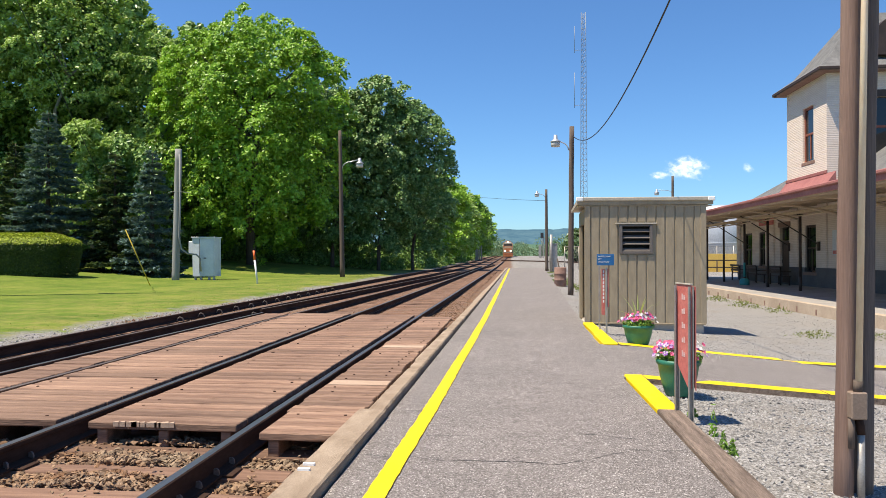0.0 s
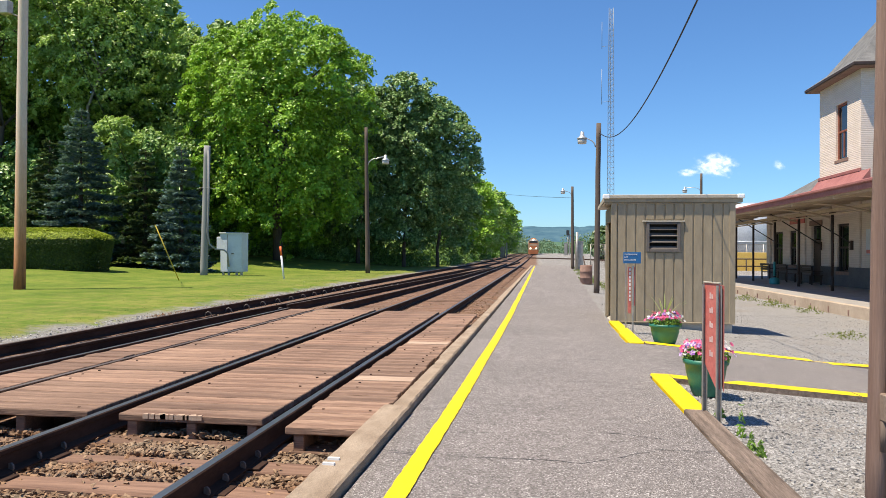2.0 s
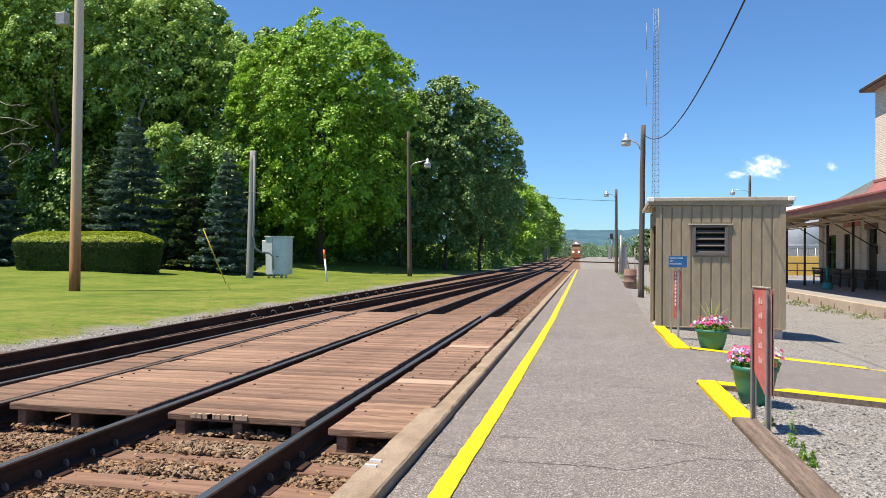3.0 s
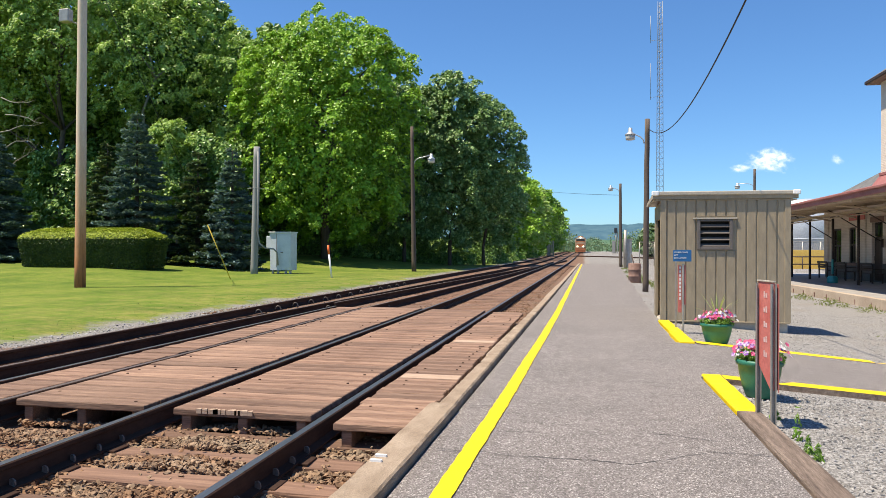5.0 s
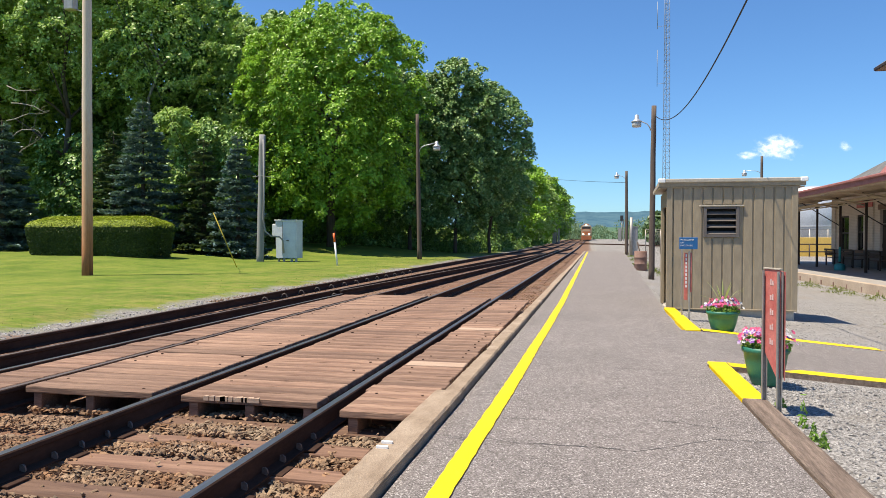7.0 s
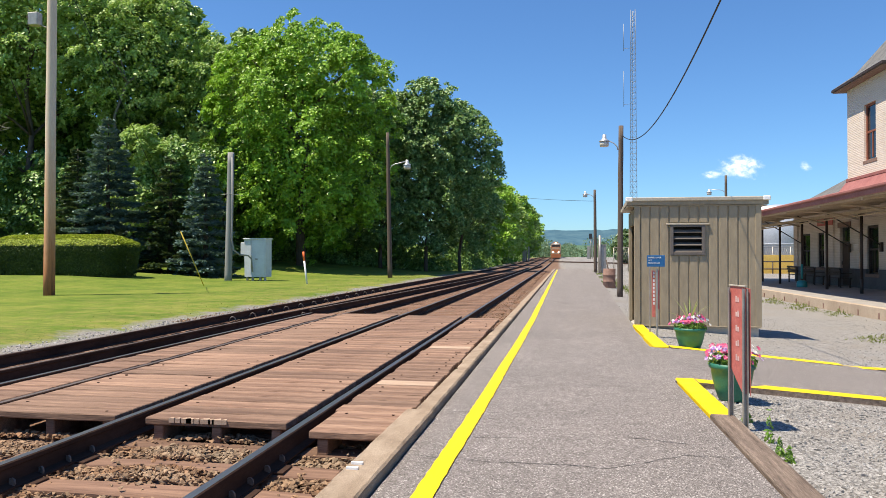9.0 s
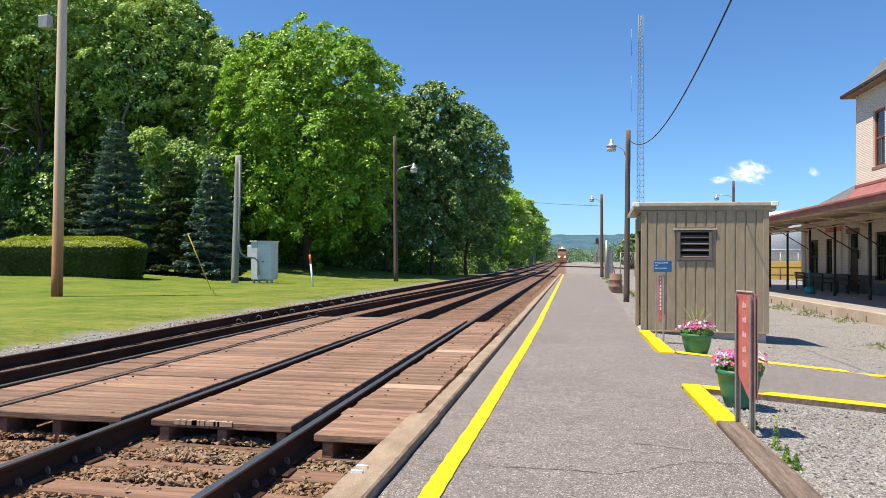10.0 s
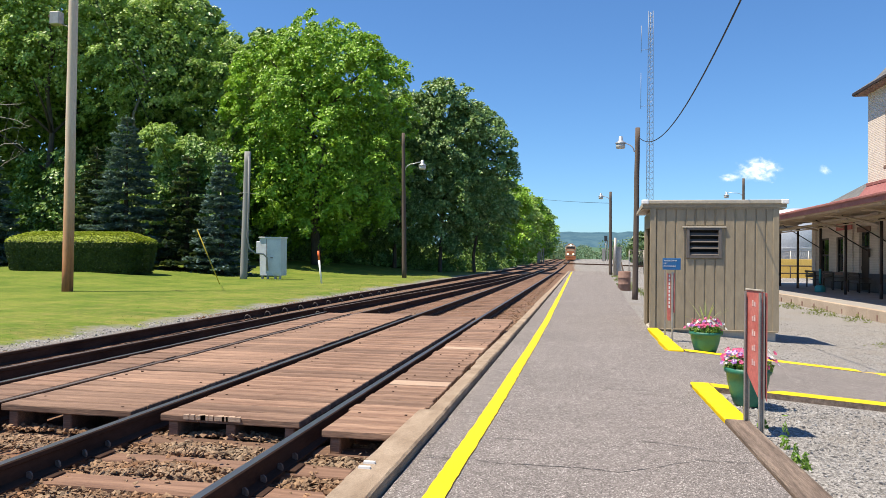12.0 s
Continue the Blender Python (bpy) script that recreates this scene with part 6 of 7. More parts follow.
# ---- trees ----
def limb_tree(x, y, z, h, r0, seed, spread, mat_use=None, name="trunk", parent=None):
    """Tapered trunk with forking limbs."""
    rr = random.Random(seed)
    b = bmesh.new()
    top = h * 0.72
    pts = [(x + rr.uniform(-0.15, 0.15) * i, y + rr.uniform(-0.15, 0.15) * i, z - 0.3 + top * i / 6) for i in range(7)]
    chain(pts, [r0 * (1 - 0.8 * i / 6) for i in range(7)], 9, bm=b)
    for k in range(9):
        i = rr.randrange(2, 6)
        a = rr.uniform(0, 6.28)
        p = Vector(pts[i])
        ln = spread * rr.uniform(0.5, 0.95)
        q = [p + Vector((math.cos(a) * ln * u, math.sin(a) * ln * u, ln * 0.75 * u ** 0.8)) for u in (0, 0.35, 0.7, 1.0)]
        chain(q, [r0 * 0.4, r0 * 0.28, r0 * 0.16, r0 * 0.05], 6, bm=b)
    return part(name, b, mat_use or TRUNK, parent)


def crown_points(rg, x, y, z_lo, z_hi, rad, n, spray, n_sprays, power=2.6, depth=1.0):
    """Leaf places and facings: flat drooping sprays at the ends of the boughs, over a loose fill inside."""
    zc, hz = (z_lo + z_hi) / 2, (z_hi - z_lo) / 2
    a = rg.uniform(0, 2 * math.pi, n_sprays)
    cap = rg.random(n_sprays) < 0.3
    up = rg.uniform(-1, 1, n_sprays)
    wide = np.where(cap, np.sqrt(rg.uniform(0, 1, n_sprays)), (1 - np.abs(up) ** power) ** (1 / power))
    up = np.where(cap, (1 - wide ** power) ** (1 / power), up)
    d = np.stack([np.cos(a) * wide, np.sin(a) * wide, up], 1)
    q = np.where(rg.random(n_sprays) < 0.72, rg.uniform(0.8, 1.0, n_sprays), rg.uniform(0.4, 0.85, n_sprays))
    # boughs swell the outline unevenly
    q *= 1 + 0.035 * np.sin(d[:, 0] * 5.1 + d[:, 2] * 6.3 + rg.uniform(0, 6)) + 0.03 * np.sin(d[:, 1] * 9 - d[:, 2] * 8 + d[:, 0] * 7)
    cc = np.stack([x + d[:, 0] * rad * q, y + d[:, 1] * rad * q * depth, zc + d[:, 2] * hz * q], 1)
    k = np.clip((cc[:, 2] - z_lo) / (z_hi - z_lo), 0, 1)
    f = 0.78 + 0.28 * np.clip(k / 0.4, 0, 1) - 0.06 * np.clip(k - 0.6, 0, 1) / 0.4
    cc[:, :2] = np.array([x, y]) + (cc[:, :2] - (x, y)) * f[:, None]
    out = np.stack([d[:, 0], d[:, 1], np.zeros(n_sprays)], 1)
    out /= np.linalg.norm(out, axis=1)[:, None] + 1e-6
    nrm = out * rg.uniform(0.2, 0.7, (n_sprays, 1)) + np.array([-0.34, -0.34, 0.8]) + rg.normal(0, 0.16, (n_sprays, 3))
    nrm /= np.linalg.norm(nrm, axis=1)[:, None]
    sr = spray * rg.uniform(0.55, 1.45, n_sprays)
    n_in = int(n * 0.16)
    idx = rg.choice(n_sprays, n - n_in, p=sr ** 2 / (sr ** 2).sum())
    m = len(idx)
    u = np.cross(nrm, rg.normal(0, 1, (n_sprays, 3)))
    u /= np.linalg.norm(u, axis=1)[:, None]
    w = np.cross(nrm, u)
    # each spray has a few fingers, so that its rim is ragged
    ang = rg.uniform(0, 2 * math.pi, m)
    fingers = 0.72 + 0.28 * np.cos(ang * (3 + idx % 4) + idx)
    rho = np.sqrt(rg.uniform(0, 1, m)) * fingers * sr[idx]
    off = u[idx] * (np.cos(ang) * rho)[:, None] + w[idx] * (np.sin(ang) * rho * 0.8)[:, None]
    off += nrm[idx] * (rg.normal(0, 0.12, m) * sr[idx])[:, None]
    off[:, 2] -= 0.38 * rho ** 2 / sr[idx]
    face = nrm[idx] + off / sr[idx][:, None] * 0.35
    e = rg.normal(0, 1, (n_in, 3))
    e /= ((np.hypot(e[:, 0], e[:, 1]) ** power + np.abs(e[:, 2]) ** power) ** (1 / power))[:, None]
    e *= rg.uniform(0.1, 0.82, (n_in, 1)) ** 0.5
    inside = e * np.array([rad, rad * depth, hz]) * 0.9 + (x, y, zc)
    return np.concatenate([cc[idx] + off, inside]), np.concatenate([face, e + (0, 0, 0.6)])


def broadleaf(x, y, h, rad, seed, mat_use, label, leaves=26000, leaf=0.34, low=0.12, spray=1.0, r0=0.35, sprays=300, bark=None, power=2.6):
    z = float(land(x, y))
    t = thing("tree", x, y, z, label, "tree", "trees along the lawn")
    limb_tree(x, y, z, h, r0, seed, rad * 0.8, bark, parent=t)
    rg = np.random.default_rng(seed)
    c, n = crown_points(rg, x, y, z + h * low, z + h * 0.97, rad, leaves, spray, sprays, power)
    o = new("crown", leaves_mesh("crown", c, n, leaf, rg, mat_use, aspect=0.72, spread=0.48))
    o.parent, o.matrix_parent_inverse = t, t.matrix_basis.inverted()
    return t


def spruce(x, y, h, rad, seed, mat_use, label, low=0.02):
    """Tiers of upswept boughs, each a flat fan of needle tufts that point outwards."""
    z = float(land(x, y))
    t = thing("spruce_tree", x, y, z, label, "conifer", "spruces behind the hedge")
    part("trunk", chain([(x, y, z - 0.2), (x, y, z + h * 0.5), (x, y, z + h)], [0.22, 0.12, 0.02], 8), TRUNK, t)
    rg = np.random.default_rng(seed)
    vs = []
    u = 0.0
    while u < 0.985:
        zz = z + h * (low + (1 - low) * u)
        rr = rad * (1 - u) ** 0.8 + 0.1
        nb = max(5, int(5 + 9 * rr / rad + rg.integers(0, 3)))
        a0 = rg.uniform(0, 6.28)
        for j in range(nb):
            a = a0 + 2 * math.pi * j / nb + rg.normal(0, 0.16)
            ln = rr * rg.uniform(0.72, 1.16)
            rise = rg.normal(0, 0.1)
            m = int(36 + 120 * ln)
            s = np.sqrt(rg.uniform(0.03, 1, m)) * ln
            k = s / ln
            wid = (0.1 + 0.26 * ln ** 0.6) * np.sin(np.clip(k, 0.05, 0.97) * math.pi) ** 0.7
            side = rg.uniform(-1, 1, m) * wid
            dz = rise - 0.34 * s + 0.2 * s * s / (ln + 0.3) - np.abs(side) * 0.35 + rg.normal(0, 0.035, m)
            er, es = np.array([math.cos(a), math.sin(a), 0.0]), np.array([-math.sin(a), math.cos(a), 0.0])
            c = np.array([x, y, zz]) + er * s[:, None] + es * side[:, None]
            c[:, 2] += dz
            aim = er * 0.8 + es * (np.sign(side) * rg.uniform(0.2, 0.9, m))[:, None] + np.array([0, 0, 0.08]) + rg.normal(0, 0.22, (m, 3))
            aim /= np.linalg.norm(aim, axis=1)[:, None]
            lie = np.cross(aim, np.array([0, 0, 1.0]) + rg.normal(0, 0.35, (m, 3)))
            lie /= np.linalg.norm(lie, axis=1)[:, None]
            ls = rg.uniform(0.16, 0.34, m)[:, None]
            vs.append(np.stack([c, c + aim * ls * 0.5 + lie * ls * 0.2, c + aim * ls, c + aim * ls * 0.5 - lie * ls * 0.2], 1).reshape(-1, 3))
        u += (0.42 + 0.1 * rr) / h * rg.uniform(0.8, 1.2)
    v = np.concatenate(vs)
    o = new("needles", arrays_mesh("needles", v, np.arange(len(v)).reshape(-1, 4), mat_use))
    o.parent, o.matrix_parent_inverse = t, t.matrix_basis.inverted()


# the two big trees beyond the lamp pole, the darker ones behind, the line towards the curve
broadleaf(-21.6, 57, 20.9, 7.9, 51, LEAF_LIGHT, "huge bright green maple with a broad dense crown", 105000, 0.27, 0.04, 0.84, 0.45, 820, power=2.9)
broadleaf(-31.0, 61, 22.0, 5.2, 52, LEAF_YELLOW, "yellow-green open tree beside a big maple", 30000, 0.27, 0.2, 0.8, 0.4, 280)
broadleaf(-17.0, 66, 18.0, 4.6, 53, LEAF_OAK, "dark green broadleaf tree at the wood's edge", 42000, 0.28, 0.05, 0.75, 0.2, 430, power=3.0)
broadleaf(-12.9, 68, 19.6, 4.4, 54, LEAF_OAK, "tall dark green tree with a pointed crown", 42000, 0.28, 0.05, 0.75, 0.2, 430)
broadleaf(-9.9, 71, 17.6, 4.2, 55, LEAF_OAK, "dark green tree leaning towards the railway", 40000, 0.28, 0.11, 0.75, 0.18, 400, power=3.0)
broadleaf(-38.0, 56, 26.5, 6.3, 56, LEAF_YELLOW, "tall open yellow-green locust tree", 28000, 0.27, 0.4, 0.75, 0.26, 260, TRUNK_PALE)
broadleaf(-45.5, 54, 29.0, 7.0, 57, LEAF_YELLOW, "tall yellow-green tree behind the spruces", 36000, 0.28, 0.4, 0.95, 0.35, 320)
broadleaf(-53.0, 52, 27.0, 7.5, 58, LEAF_YELLOW, "tall sunlit tree at the edge of the wood", 34000, 0.31, 0.36, 1.05, 0.4, 300)
broadleaf(-60.0, 50, 27.0, 8.0, 59, LEAF_DARK, "tall dark tree at the edge of the wood", 24000, 0.38, 0.32, 1.3, 0.4, 200)
broadleaf(-41.5, 52, 9.0, 4.6, 60, LEAF_DARK, "shaded lower tree among the spruces", 12000, 0.33, 0.02, 0.95, 0.3, 120)
broadleaf(-32.0, 51, 11.5, 3.2, 61, LEAF_YELLOW, "slender yellow-green young tree", 12000, 0.28, 0.1, 0.75, 0.16, 120, TRUNK_PALE)
broadleaf(-29.0, 53, 11.0, 4.0, 62, LEAF_DARK, "shaded lower tree under the maples", 12000, 0.33, 0.02, 0.9, 0.3, 120)
for k, (x, y, h, r) in enumerate(((-9.0, 92, 14, 5), (-8.0, 108, 14.5, 5.2), (-7.5, 126, 14, 5.4), (-6.8, 146, 14.5, 5.6), (-6.8, 168, 14, 6), (-7.2, 192, 14, 6.4), (-8.5, 220, 14, 7))):
    broadleaf(x - 3.5, y, h, r, 70 + k, (LEAF_DARK, LEAF_LIGHT, LEAF_YELLOW, LEAF_LIGHT)[k % 4], "green broadleaf tree in the row beside the railway", 14000, 0.45, 0.0, 1.15, 0.3, 190)
# woodland behind closes the view
broadleaf(-48, 70, 30, 11, 81, LEAF_DARK, "tall woodland tree behind the front row", 24000, 0.62, 0.05, 1.7, 0.4, 220)
broadleaf(-34, 76, 27, 10, 82, LEAF_DARK, "tall woodland tree behind the front row", 24000, 0.62, 0.05, 1.7, 0.4, 220)
broadleaf(-66, 64, 32, 11, 83, LEAF_DARK, "tall woodland tree behind the front row", 24000, 0.62, 0.05, 1.7, 0.4, 220)
broadleaf(-58, 60, 31, 9, 85, LEAF_YELLOW, "tall woodland tree behind the front row", 28000, 0.55, 0.05, 1.5, 0.4, 220)
broadleaf(-42, 64, 29, 8, 86, LEAF_DARK, "tall woodland tree behind the front row", 28000, 0.55, 0.05, 1.5, 0.4, 220)
broadleaf(-22, 82, 20, 8, 84, LEAF_DARK, "woodland tree behind the front row", 14000, 0.62, 0.0, 1.6, 0.4, 180)
spruce(-22.9, 43.0, 7.9, 2.3, 91, NEEDLE_BLUE, "blue spruce with drooping tiers of branches")
spruce(-30.0, 43.0, 10.4, 3.4, 92, NEEDLE_BLUE, "tall blue spruce behind the hedge")
spruce(-26.3, 44.5, 7.8, 2.7, 93, NEEDLE_GREEN, "dark green spruce between blue ones")
spruce(-33.4, 44.5, 8.6, 2.8, 94, NEEDLE_GREEN, "dark green spruce behind the hedge")
spruce(-39.9, 41.5, 9.0, 3.2, 95, NEEDLE_BLUE, "blue spruce at the end of the hedge")
spruce(-43.5, 44.5, 10, 3.4, 96, NEEDLE_GREEN, "dark green spruce by the wood")


def undergrowth():
    rg = np.random.default_rng(101)
    cs, ns = [], []
    for k in range(46):
        u = k / 45
        x = -42 + 30.5 * u + rg.normal(0, 0.8)
        y = 54 + 19 * u ** 1.4 + (0 if k % 2 else 3)
        r, hgt = rg.uniform(0.9, 1.7), rg.uniform(0.7, 1.9)
        m = 700
        e = rg.normal(0, 1, (m, 3))
        e /= np.linalg.norm(e, axis=1)[:, None]
        e[:, 2] = np.abs(e[:, 2])
        p = e * np.array([r, r, hgt]) * rg.uniform(0.7, 1.1, (m, 1)) + (x, y, float(land(x, y)))
        cs.append(p)
        ns.append(e)
    for k in range(44):
        u = k / 43
        x, y = -46 + 34 * u + rg.normal(0, 1.0), 63 + 16 * u
        r, hgt = rg.uniform(1.6, 2.6), rg.uniform(2.2, 4.6)
        e = rg.normal(0, 1, (520, 3))
        e /= np.linalg.norm(e, axis=1)[:, None]
        e[:, 2] = np.abs(e[:, 2])
        cs.append(e * np.array([r, r, hgt]) * rg.uniform(0.6, 1.1, (520, 1)) + (x, y, float(land(x, y))))
        ns.append(e)
    for k in range(40):
        y = 80 + 4 * k
        x = -11.2 + rg.normal(0, 0.7)
        r, hgt = rg.uniform(1.2, 2.1), rg.uniform(0.9, 2.3)
        e = rg.normal(0, 1, (420, 3))
        e /= np.linalg.norm(e, axis=1)[:, None]
        e[:, 2] = np.abs(e[:, 2])
        cs.append(e * np.array([r, r * 1.6, hgt]) * rg.uniform(0.7, 1.1, (420, 1)) + (x, y, float(land(x, y))))
        ns.append(e)
    tagged(new("undergrowth", leaves_mesh("undergrowth", np.concatenate(cs), np.concatenate(ns), 0.3, rg, LEAF_DARK, aspect=0.6)), "dark leafy undergrowth along the wood's edge", "undergrowth", kind="stuff")


undergrowth()


def deep_woods():
    """Shaded foliage deep inside the wood, behind the front rows."""
    rg = np.random.default_rng(103)
    cs, ns = [], []
    for k in range(150):
        x = rg.uniform(-98, -22)
        y = 73 + rg.uniform(0, 14) - 0.1 * (x + 60)
        r, zc = rg.uniform(2.5, 4.5), rg.uniform(0.5, 15 if k < 70 else 5)
        e = rg.normal(0, 1, (420, 3))
        e /= np.linalg.norm(e, axis=1)[:, None]
        cs.append(e * np.array([r, r, r * 0.8]) * rg.uniform(0.5, 1.1, (420, 1)) + (x, y, float(land(x, y)) + zc))
        ns.append(e)
    tagged(new("deep_woods", leaves_mesh("deep_woods", np.concatenate(cs), np.concatenate(ns), 0.8, rg, LEAF_DARK, aspect=0.8)), "dark shaded foliage deep inside the wood", "woods", kind="stuff")


deep_woods()


def hedge():
    """A clipped rounded hedge; sunlit yellow-green top and shaded sides painted into the leaves."""
    x0, x1, y, h, dep = -33.0, -23.7, 36.5, 2.35, 2.6
    z = float(land(-28, 36.5)) - 0.05
    t = thing("hedge", -28, y, z, "clipped yellow-green hedge with a flat rounded top", "hedge")
    rg = np.random.default_rng(111)
    m = 42000
    half = np.array([(x1 - x0) / 2, dep / 2, h / 2])
    area = np.array([half[1] * half[2], half[0] * half[2], half[0] * half[1]])
    ax = rg.choice(3, m, p=area / area.sum())
    e = rg.uniform(-1, 1, (m, 3))
    e[np.arange(m), ax] = np.sign(e[np.arange(m), ax]) * 1.0
    nrm = np.zeros((m, 3))
    nrm[np.arange(m), ax] = e[np.arange(m), ax]
    # round the ends in plan and the shoulders
    ex6 = np.clip((np.abs(e[:, 0]) - 0.68) / 0.32, 0, 1)
    q = np.sqrt(ex6 ** 2 + e[:, 1] ** 2)
    k = np.maximum(1, q)
    e[:, 0] = np.where(ex6 > 0, np.sign(e[:, 0]) * (0.68 + 0.32 * ex6 / k), e[:, 0])
    e[:, 1] /= k
    e[:, 2] = np.where(e[:, 2] > 0, e[:, 2] * (1 - 0.22 * e[:, 1] ** 2 - 0.42 * ex6 ** 2), e[:, 2])
    e[:, :2] *= np.stack([1 - 0.07 * np.clip((e[:, 2] - 0.3) / 0.6, 0, 1) ** 2, np.sqrt(1 - 0.8 * np.clip((e[:, 2] - 0.25) / 0.75, 0, 1) ** 2)], 1)
    e[:, :2] *= (1 - np.array([[0.05, 0.24]]) * np.clip((0.35 - e[:, 2:3]) / 1.35, 0, 1))
    c = e * half * rg.uniform(0.95, 1.02, (m, 1)) + ((x0 + x1) / 2, y, z + h / 2)
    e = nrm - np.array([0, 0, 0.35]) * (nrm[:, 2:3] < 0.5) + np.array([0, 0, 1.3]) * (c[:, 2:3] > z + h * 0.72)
    o = new("leaves", leaves_mesh("leaves", c, e, 0.11, rg, HEDGE_SHADED, HEDGE_LIT_TOP, aspect=0.7, spread=0.4, mat_ids=(c[:, 2] > z + h * 0.74 + rg.normal(0, 0.05, m)).astype(int)))
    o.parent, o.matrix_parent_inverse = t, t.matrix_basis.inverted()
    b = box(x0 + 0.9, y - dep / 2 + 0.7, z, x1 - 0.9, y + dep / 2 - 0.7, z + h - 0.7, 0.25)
    part("inner_mass", b, HEDGE_SHADED, t)


hedge()
# a bare dead branch
db = thing("dead_branch", -36.5, 40.5, 3.4, "pale bare dead branches among dark trees", "branch")
rr = random.Random(6)
for k in range(5):
    a = Vector((-40.5 + rr.uniform(-0.5, 0.5), 43.0, 7.2 + k * 1.25))
    way = Vector((rr.uniform(0.6, 1.0), -0.15, rr.uniform(-0.1, 0.5)))
    pts = [a]
    for i in range(6):
        way = (way + Vector((rr.uniform(-0.2, 0.25), rr.uniform(-0.15, 0.15), rr.uniform(-0.45, 0.4)))).normalized()
        a = a + way * rr.uniform(0.35, 0.8)
        pts.append(a)
    part("bough", chain(pts, [0.045, 0.04, 0.034, 0.028, 0.02, 0.014, 0.007], 5), TRUNK_PALE, db)
    for i in (2, 3, 4):
        e = pts[i] + Vector((rr.uniform(0.2, 0.8), rr.uniform(-0.3, 0.2), rr.uniform(-0.3, 0.9)))
        part("twig", chain([pts[i], (pts[i] + e) / 2 + Vector((0, 0, 0.08)), e], [0.018, 0.012, 0.005], 4), TRUNK_PALE, db)

# ---- distance ----
def hills():
    rg = np.random.default_rng(5)
    for k, (y0, base, amp, seed, nm) in enumerate(((1500, 62, 10, 3, "near"), (2300, 106, 12, 9, "far"))):
        xs = np.linspace(-1800, 2600, 220)
        zs = base + amp * np.sin(xs * 0.0021 + seed) + amp * 0.5 * np.sin(xs * 0.006 + seed * 2) + rg.normal(0, 1.1, len(xs))
        if k == 0:
            zs = zs * 0.55
        v = np.concatenate([np.stack([xs, np.full_like(xs, y0), np.full_like(xs, -5)], 1), np.stack([xs, np.full_like(xs, y0 + 250), zs * 0.6], 1), np.stack([xs, np.full_like(xs, y0 + 500), zs], 1), np.stack([xs, np.full_like(xs, y0 + 900), zs * 0.2], 1)])
        n = len(xs)
        q = [(r * n + i, r * n + i + 1, (r + 1) * n + i + 1, (r + 1) * n + i) for r in range(3) for i in range(n - 1)]
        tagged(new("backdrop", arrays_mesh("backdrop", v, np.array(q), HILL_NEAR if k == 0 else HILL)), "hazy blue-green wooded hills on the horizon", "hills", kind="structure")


hills()


def far_trees():
    rg = np.random.default_rng(121)
    cs, ns = [], []
    for k in range(90):
        y = rg.uniform(300, 520)
        x = -14 + rg.uniform(0, 1) * (y * 0.6)
        r, h = rg.uniform(4, 8), rg.uniform(5, 13)
        e = rg.normal(0, 1, (330, 3))
        e /= np.linalg.norm(e, axis=1)[:, None]
        cs.append(e * np.array([r, r, h * 0.5]) * rg.uniform(0.75, 1.1, (330, 1)) + (x, y, h * 0.45 + 0.8))
        ns.append(e)
    for x, y, r, h in ((12.0, 118, 3.0, 5.6), (16.5, 112, 4, 6.5)):
        e = rg.normal(0, 1, (1500, 3))
        e /= np.linalg.norm(e, axis=1)[:, None]
        cs.append(e * np.array([r, r, h * 0.5]) * rg.uniform(0.75, 1.1, (1500, 1)) + (x, y, h * 0.5))
        ns.append(e)
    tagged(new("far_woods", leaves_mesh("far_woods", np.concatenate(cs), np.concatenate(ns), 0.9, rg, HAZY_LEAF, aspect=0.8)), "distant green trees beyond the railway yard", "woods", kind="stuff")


far_trees()


def cloud_mat():
    m, t, b, n = node_mat("cloud_veil")
    at = n("ShaderNodeAttribute")
    at.attribute_name = "veil_amount"
    df, tr, ms = n("ShaderNodeBsdfDiffuse"), n("ShaderNodeBsdfTransparent"), n("ShaderNodeMixShader")
    df.inputs[0].default_value = (0.85, 0.85, 0.86, 1)
    t.links.new(at.outputs["Fac"], ms.inputs[0])
    t.links.new(tr.outputs[0], ms.inputs[1])
    t.links.new(df.outputs[0], ms.inputs[2])
    t.links.new(ms.outputs[0], t.nodes["Material Output"].inputs[0])
    return m


VEIL = cloud_mat()


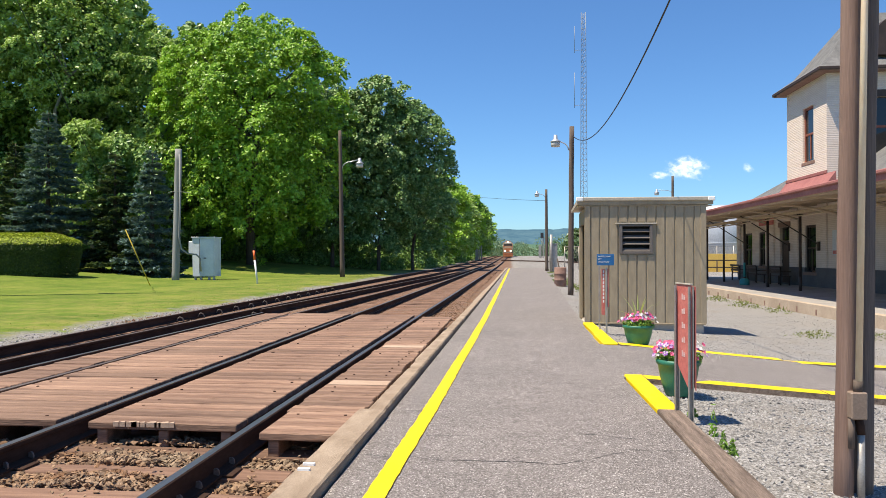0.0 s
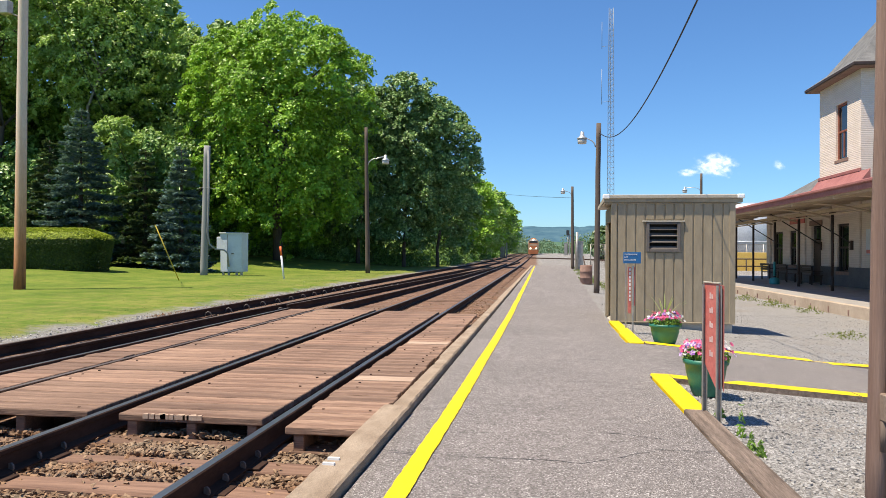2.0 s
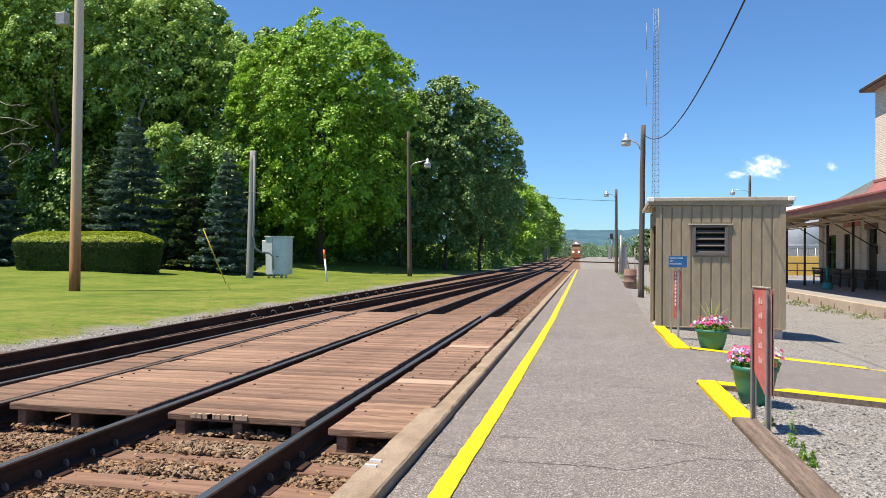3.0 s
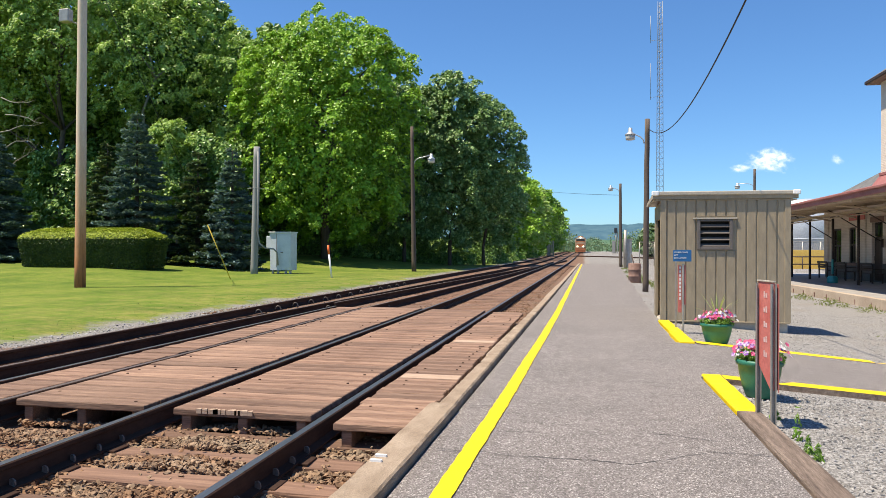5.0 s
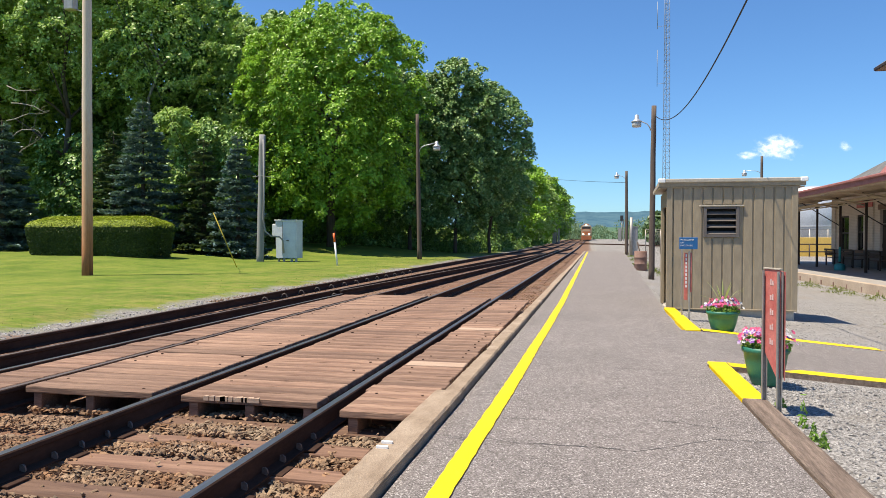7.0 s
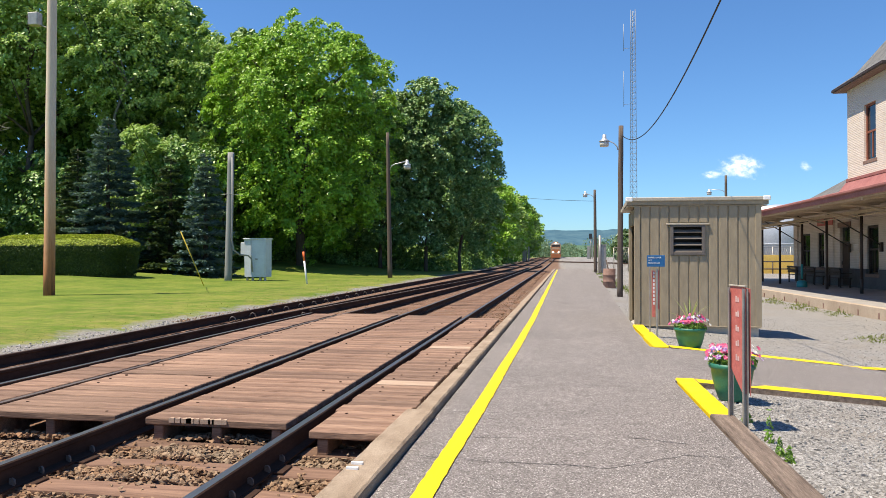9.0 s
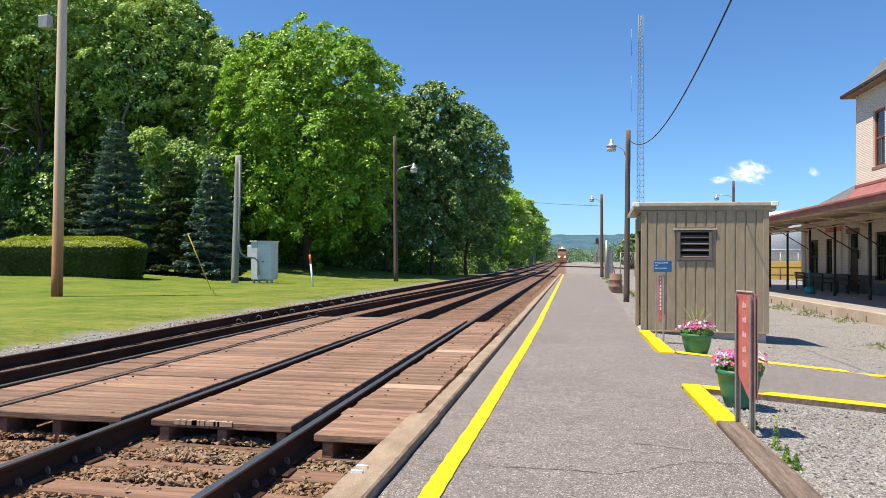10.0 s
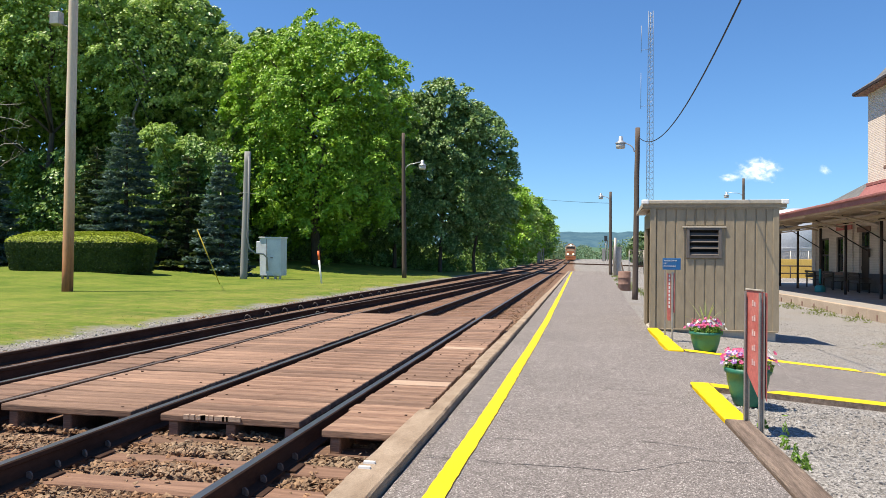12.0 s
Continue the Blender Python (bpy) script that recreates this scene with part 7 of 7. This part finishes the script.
def cloud(cx, cy, cz, w, h, lobes, seed, amount):
    """A far bank of vapour whose thickness fades at a ragged rim; lobes are x, z, radius across and up."""
    nx_, nz_ = 110, 60
    b = bmesh.new()
    lay = b.verts.layers.float.new("veil_amount")
    rows = []
    for k in range(nz_):
        row = []
        for i in range(nx_):
            u, s = (i / (nx_ - 1) - 0.5) * 2 * w, (k / (nz_ - 1) - 0.5) * 2 * h
            body = max(1 - ((u - lx) / rx) ** 2 - ((s - lz) / rz) ** 2 for lx, lz, rx, rz in lobes)
            rough = noise.fractal(Vector((u * 0.045, s * 0.06, seed)), 0.8, 2.1, 6)
            thick = body + 0.75 * rough
            v = b.verts.new((cx + u, cy + s * 0.9, cz + s))
            v[lay] = float(amount * np.clip(0.25 + thick * 0.62, 0, 0.97) ** 2.2) if body > -1.5 else 0.0
            row.append(v)
        rows.append(row)
    for r0, r1 in zip(rows, rows[1:]):
        for i in range(nx_ - 1):
            if max(v[lay] for v in (r0[i], r0[i + 1], r1[i], r1[i + 1])) > 0.001:
                b.faces.new((r0[i], r0[i + 1], r1[i + 1], r1[i])).smooth = True
    bmesh.ops.delete(b, geom=[v for v in b.verts if not v.link_faces], context="VERTS")
    ob = part("cloud", b, VEIL, smooth=True)
    tagged(ob, "small soft white cumulus cloud in a clear sky", "cloud", kind="structure")


cloud(520, 2200, 268, 120, 60, [(8, -2, 62, 34), (25, 18, 42, 24), (-70, -22, 34, 13), (55, 10, 30, 22)], 3.3, 0.8)
cloud(728, 2230, 272, 30, 24, [(0, 0, 15, 16)], 8.1, 0.35)


def grass(name, n, place, hmin, hmax, seed, mat_use, label):
    """Short upright blades, each its own leaning sliver."""
    rg = np.random.default_rng(seed)
    x, y = place(rg, n)
    z = land(x, y) - 0.01
    h = rg.uniform(hmin, hmax, n)
    a = rg.uniform(0, 6.28, n)
    w = 0.006 + 0.0006 * y
    lean = rg.normal(0, 0.35, (n, 2)) * h[:, None]
    dx, dy = np.cos(a) * w, np.sin(a) * w
    base1 = np.stack([x - dx, y - dy, z], 1)
    base2 = np.stack([x + dx, y + dy, z], 1)
    tip = np.stack([x + lean[:, 0], y + lean[:, 1], z + h], 1)
    v = np.stack([base1, base2, tip], 1).reshape(-1, 3)
    tagged(new(name, arrays_mesh(name, v, np.arange(3 * n).reshape(-1, 3), mat_use)), label, "grass", kind="stuff")


def verge_spot(rg, n):
    y = 7 + 45 * rg.uniform(0, 1, n) ** 1.3
    x = -8.5 - np.abs(rg.normal(0, 1.6, n)) - 0.02 * y
    return x, y


grass("verge_grass", 2200, verge_spot, 0.012, 0.035, 132, DRYGRASS, "rough dry grass along the stony verge")
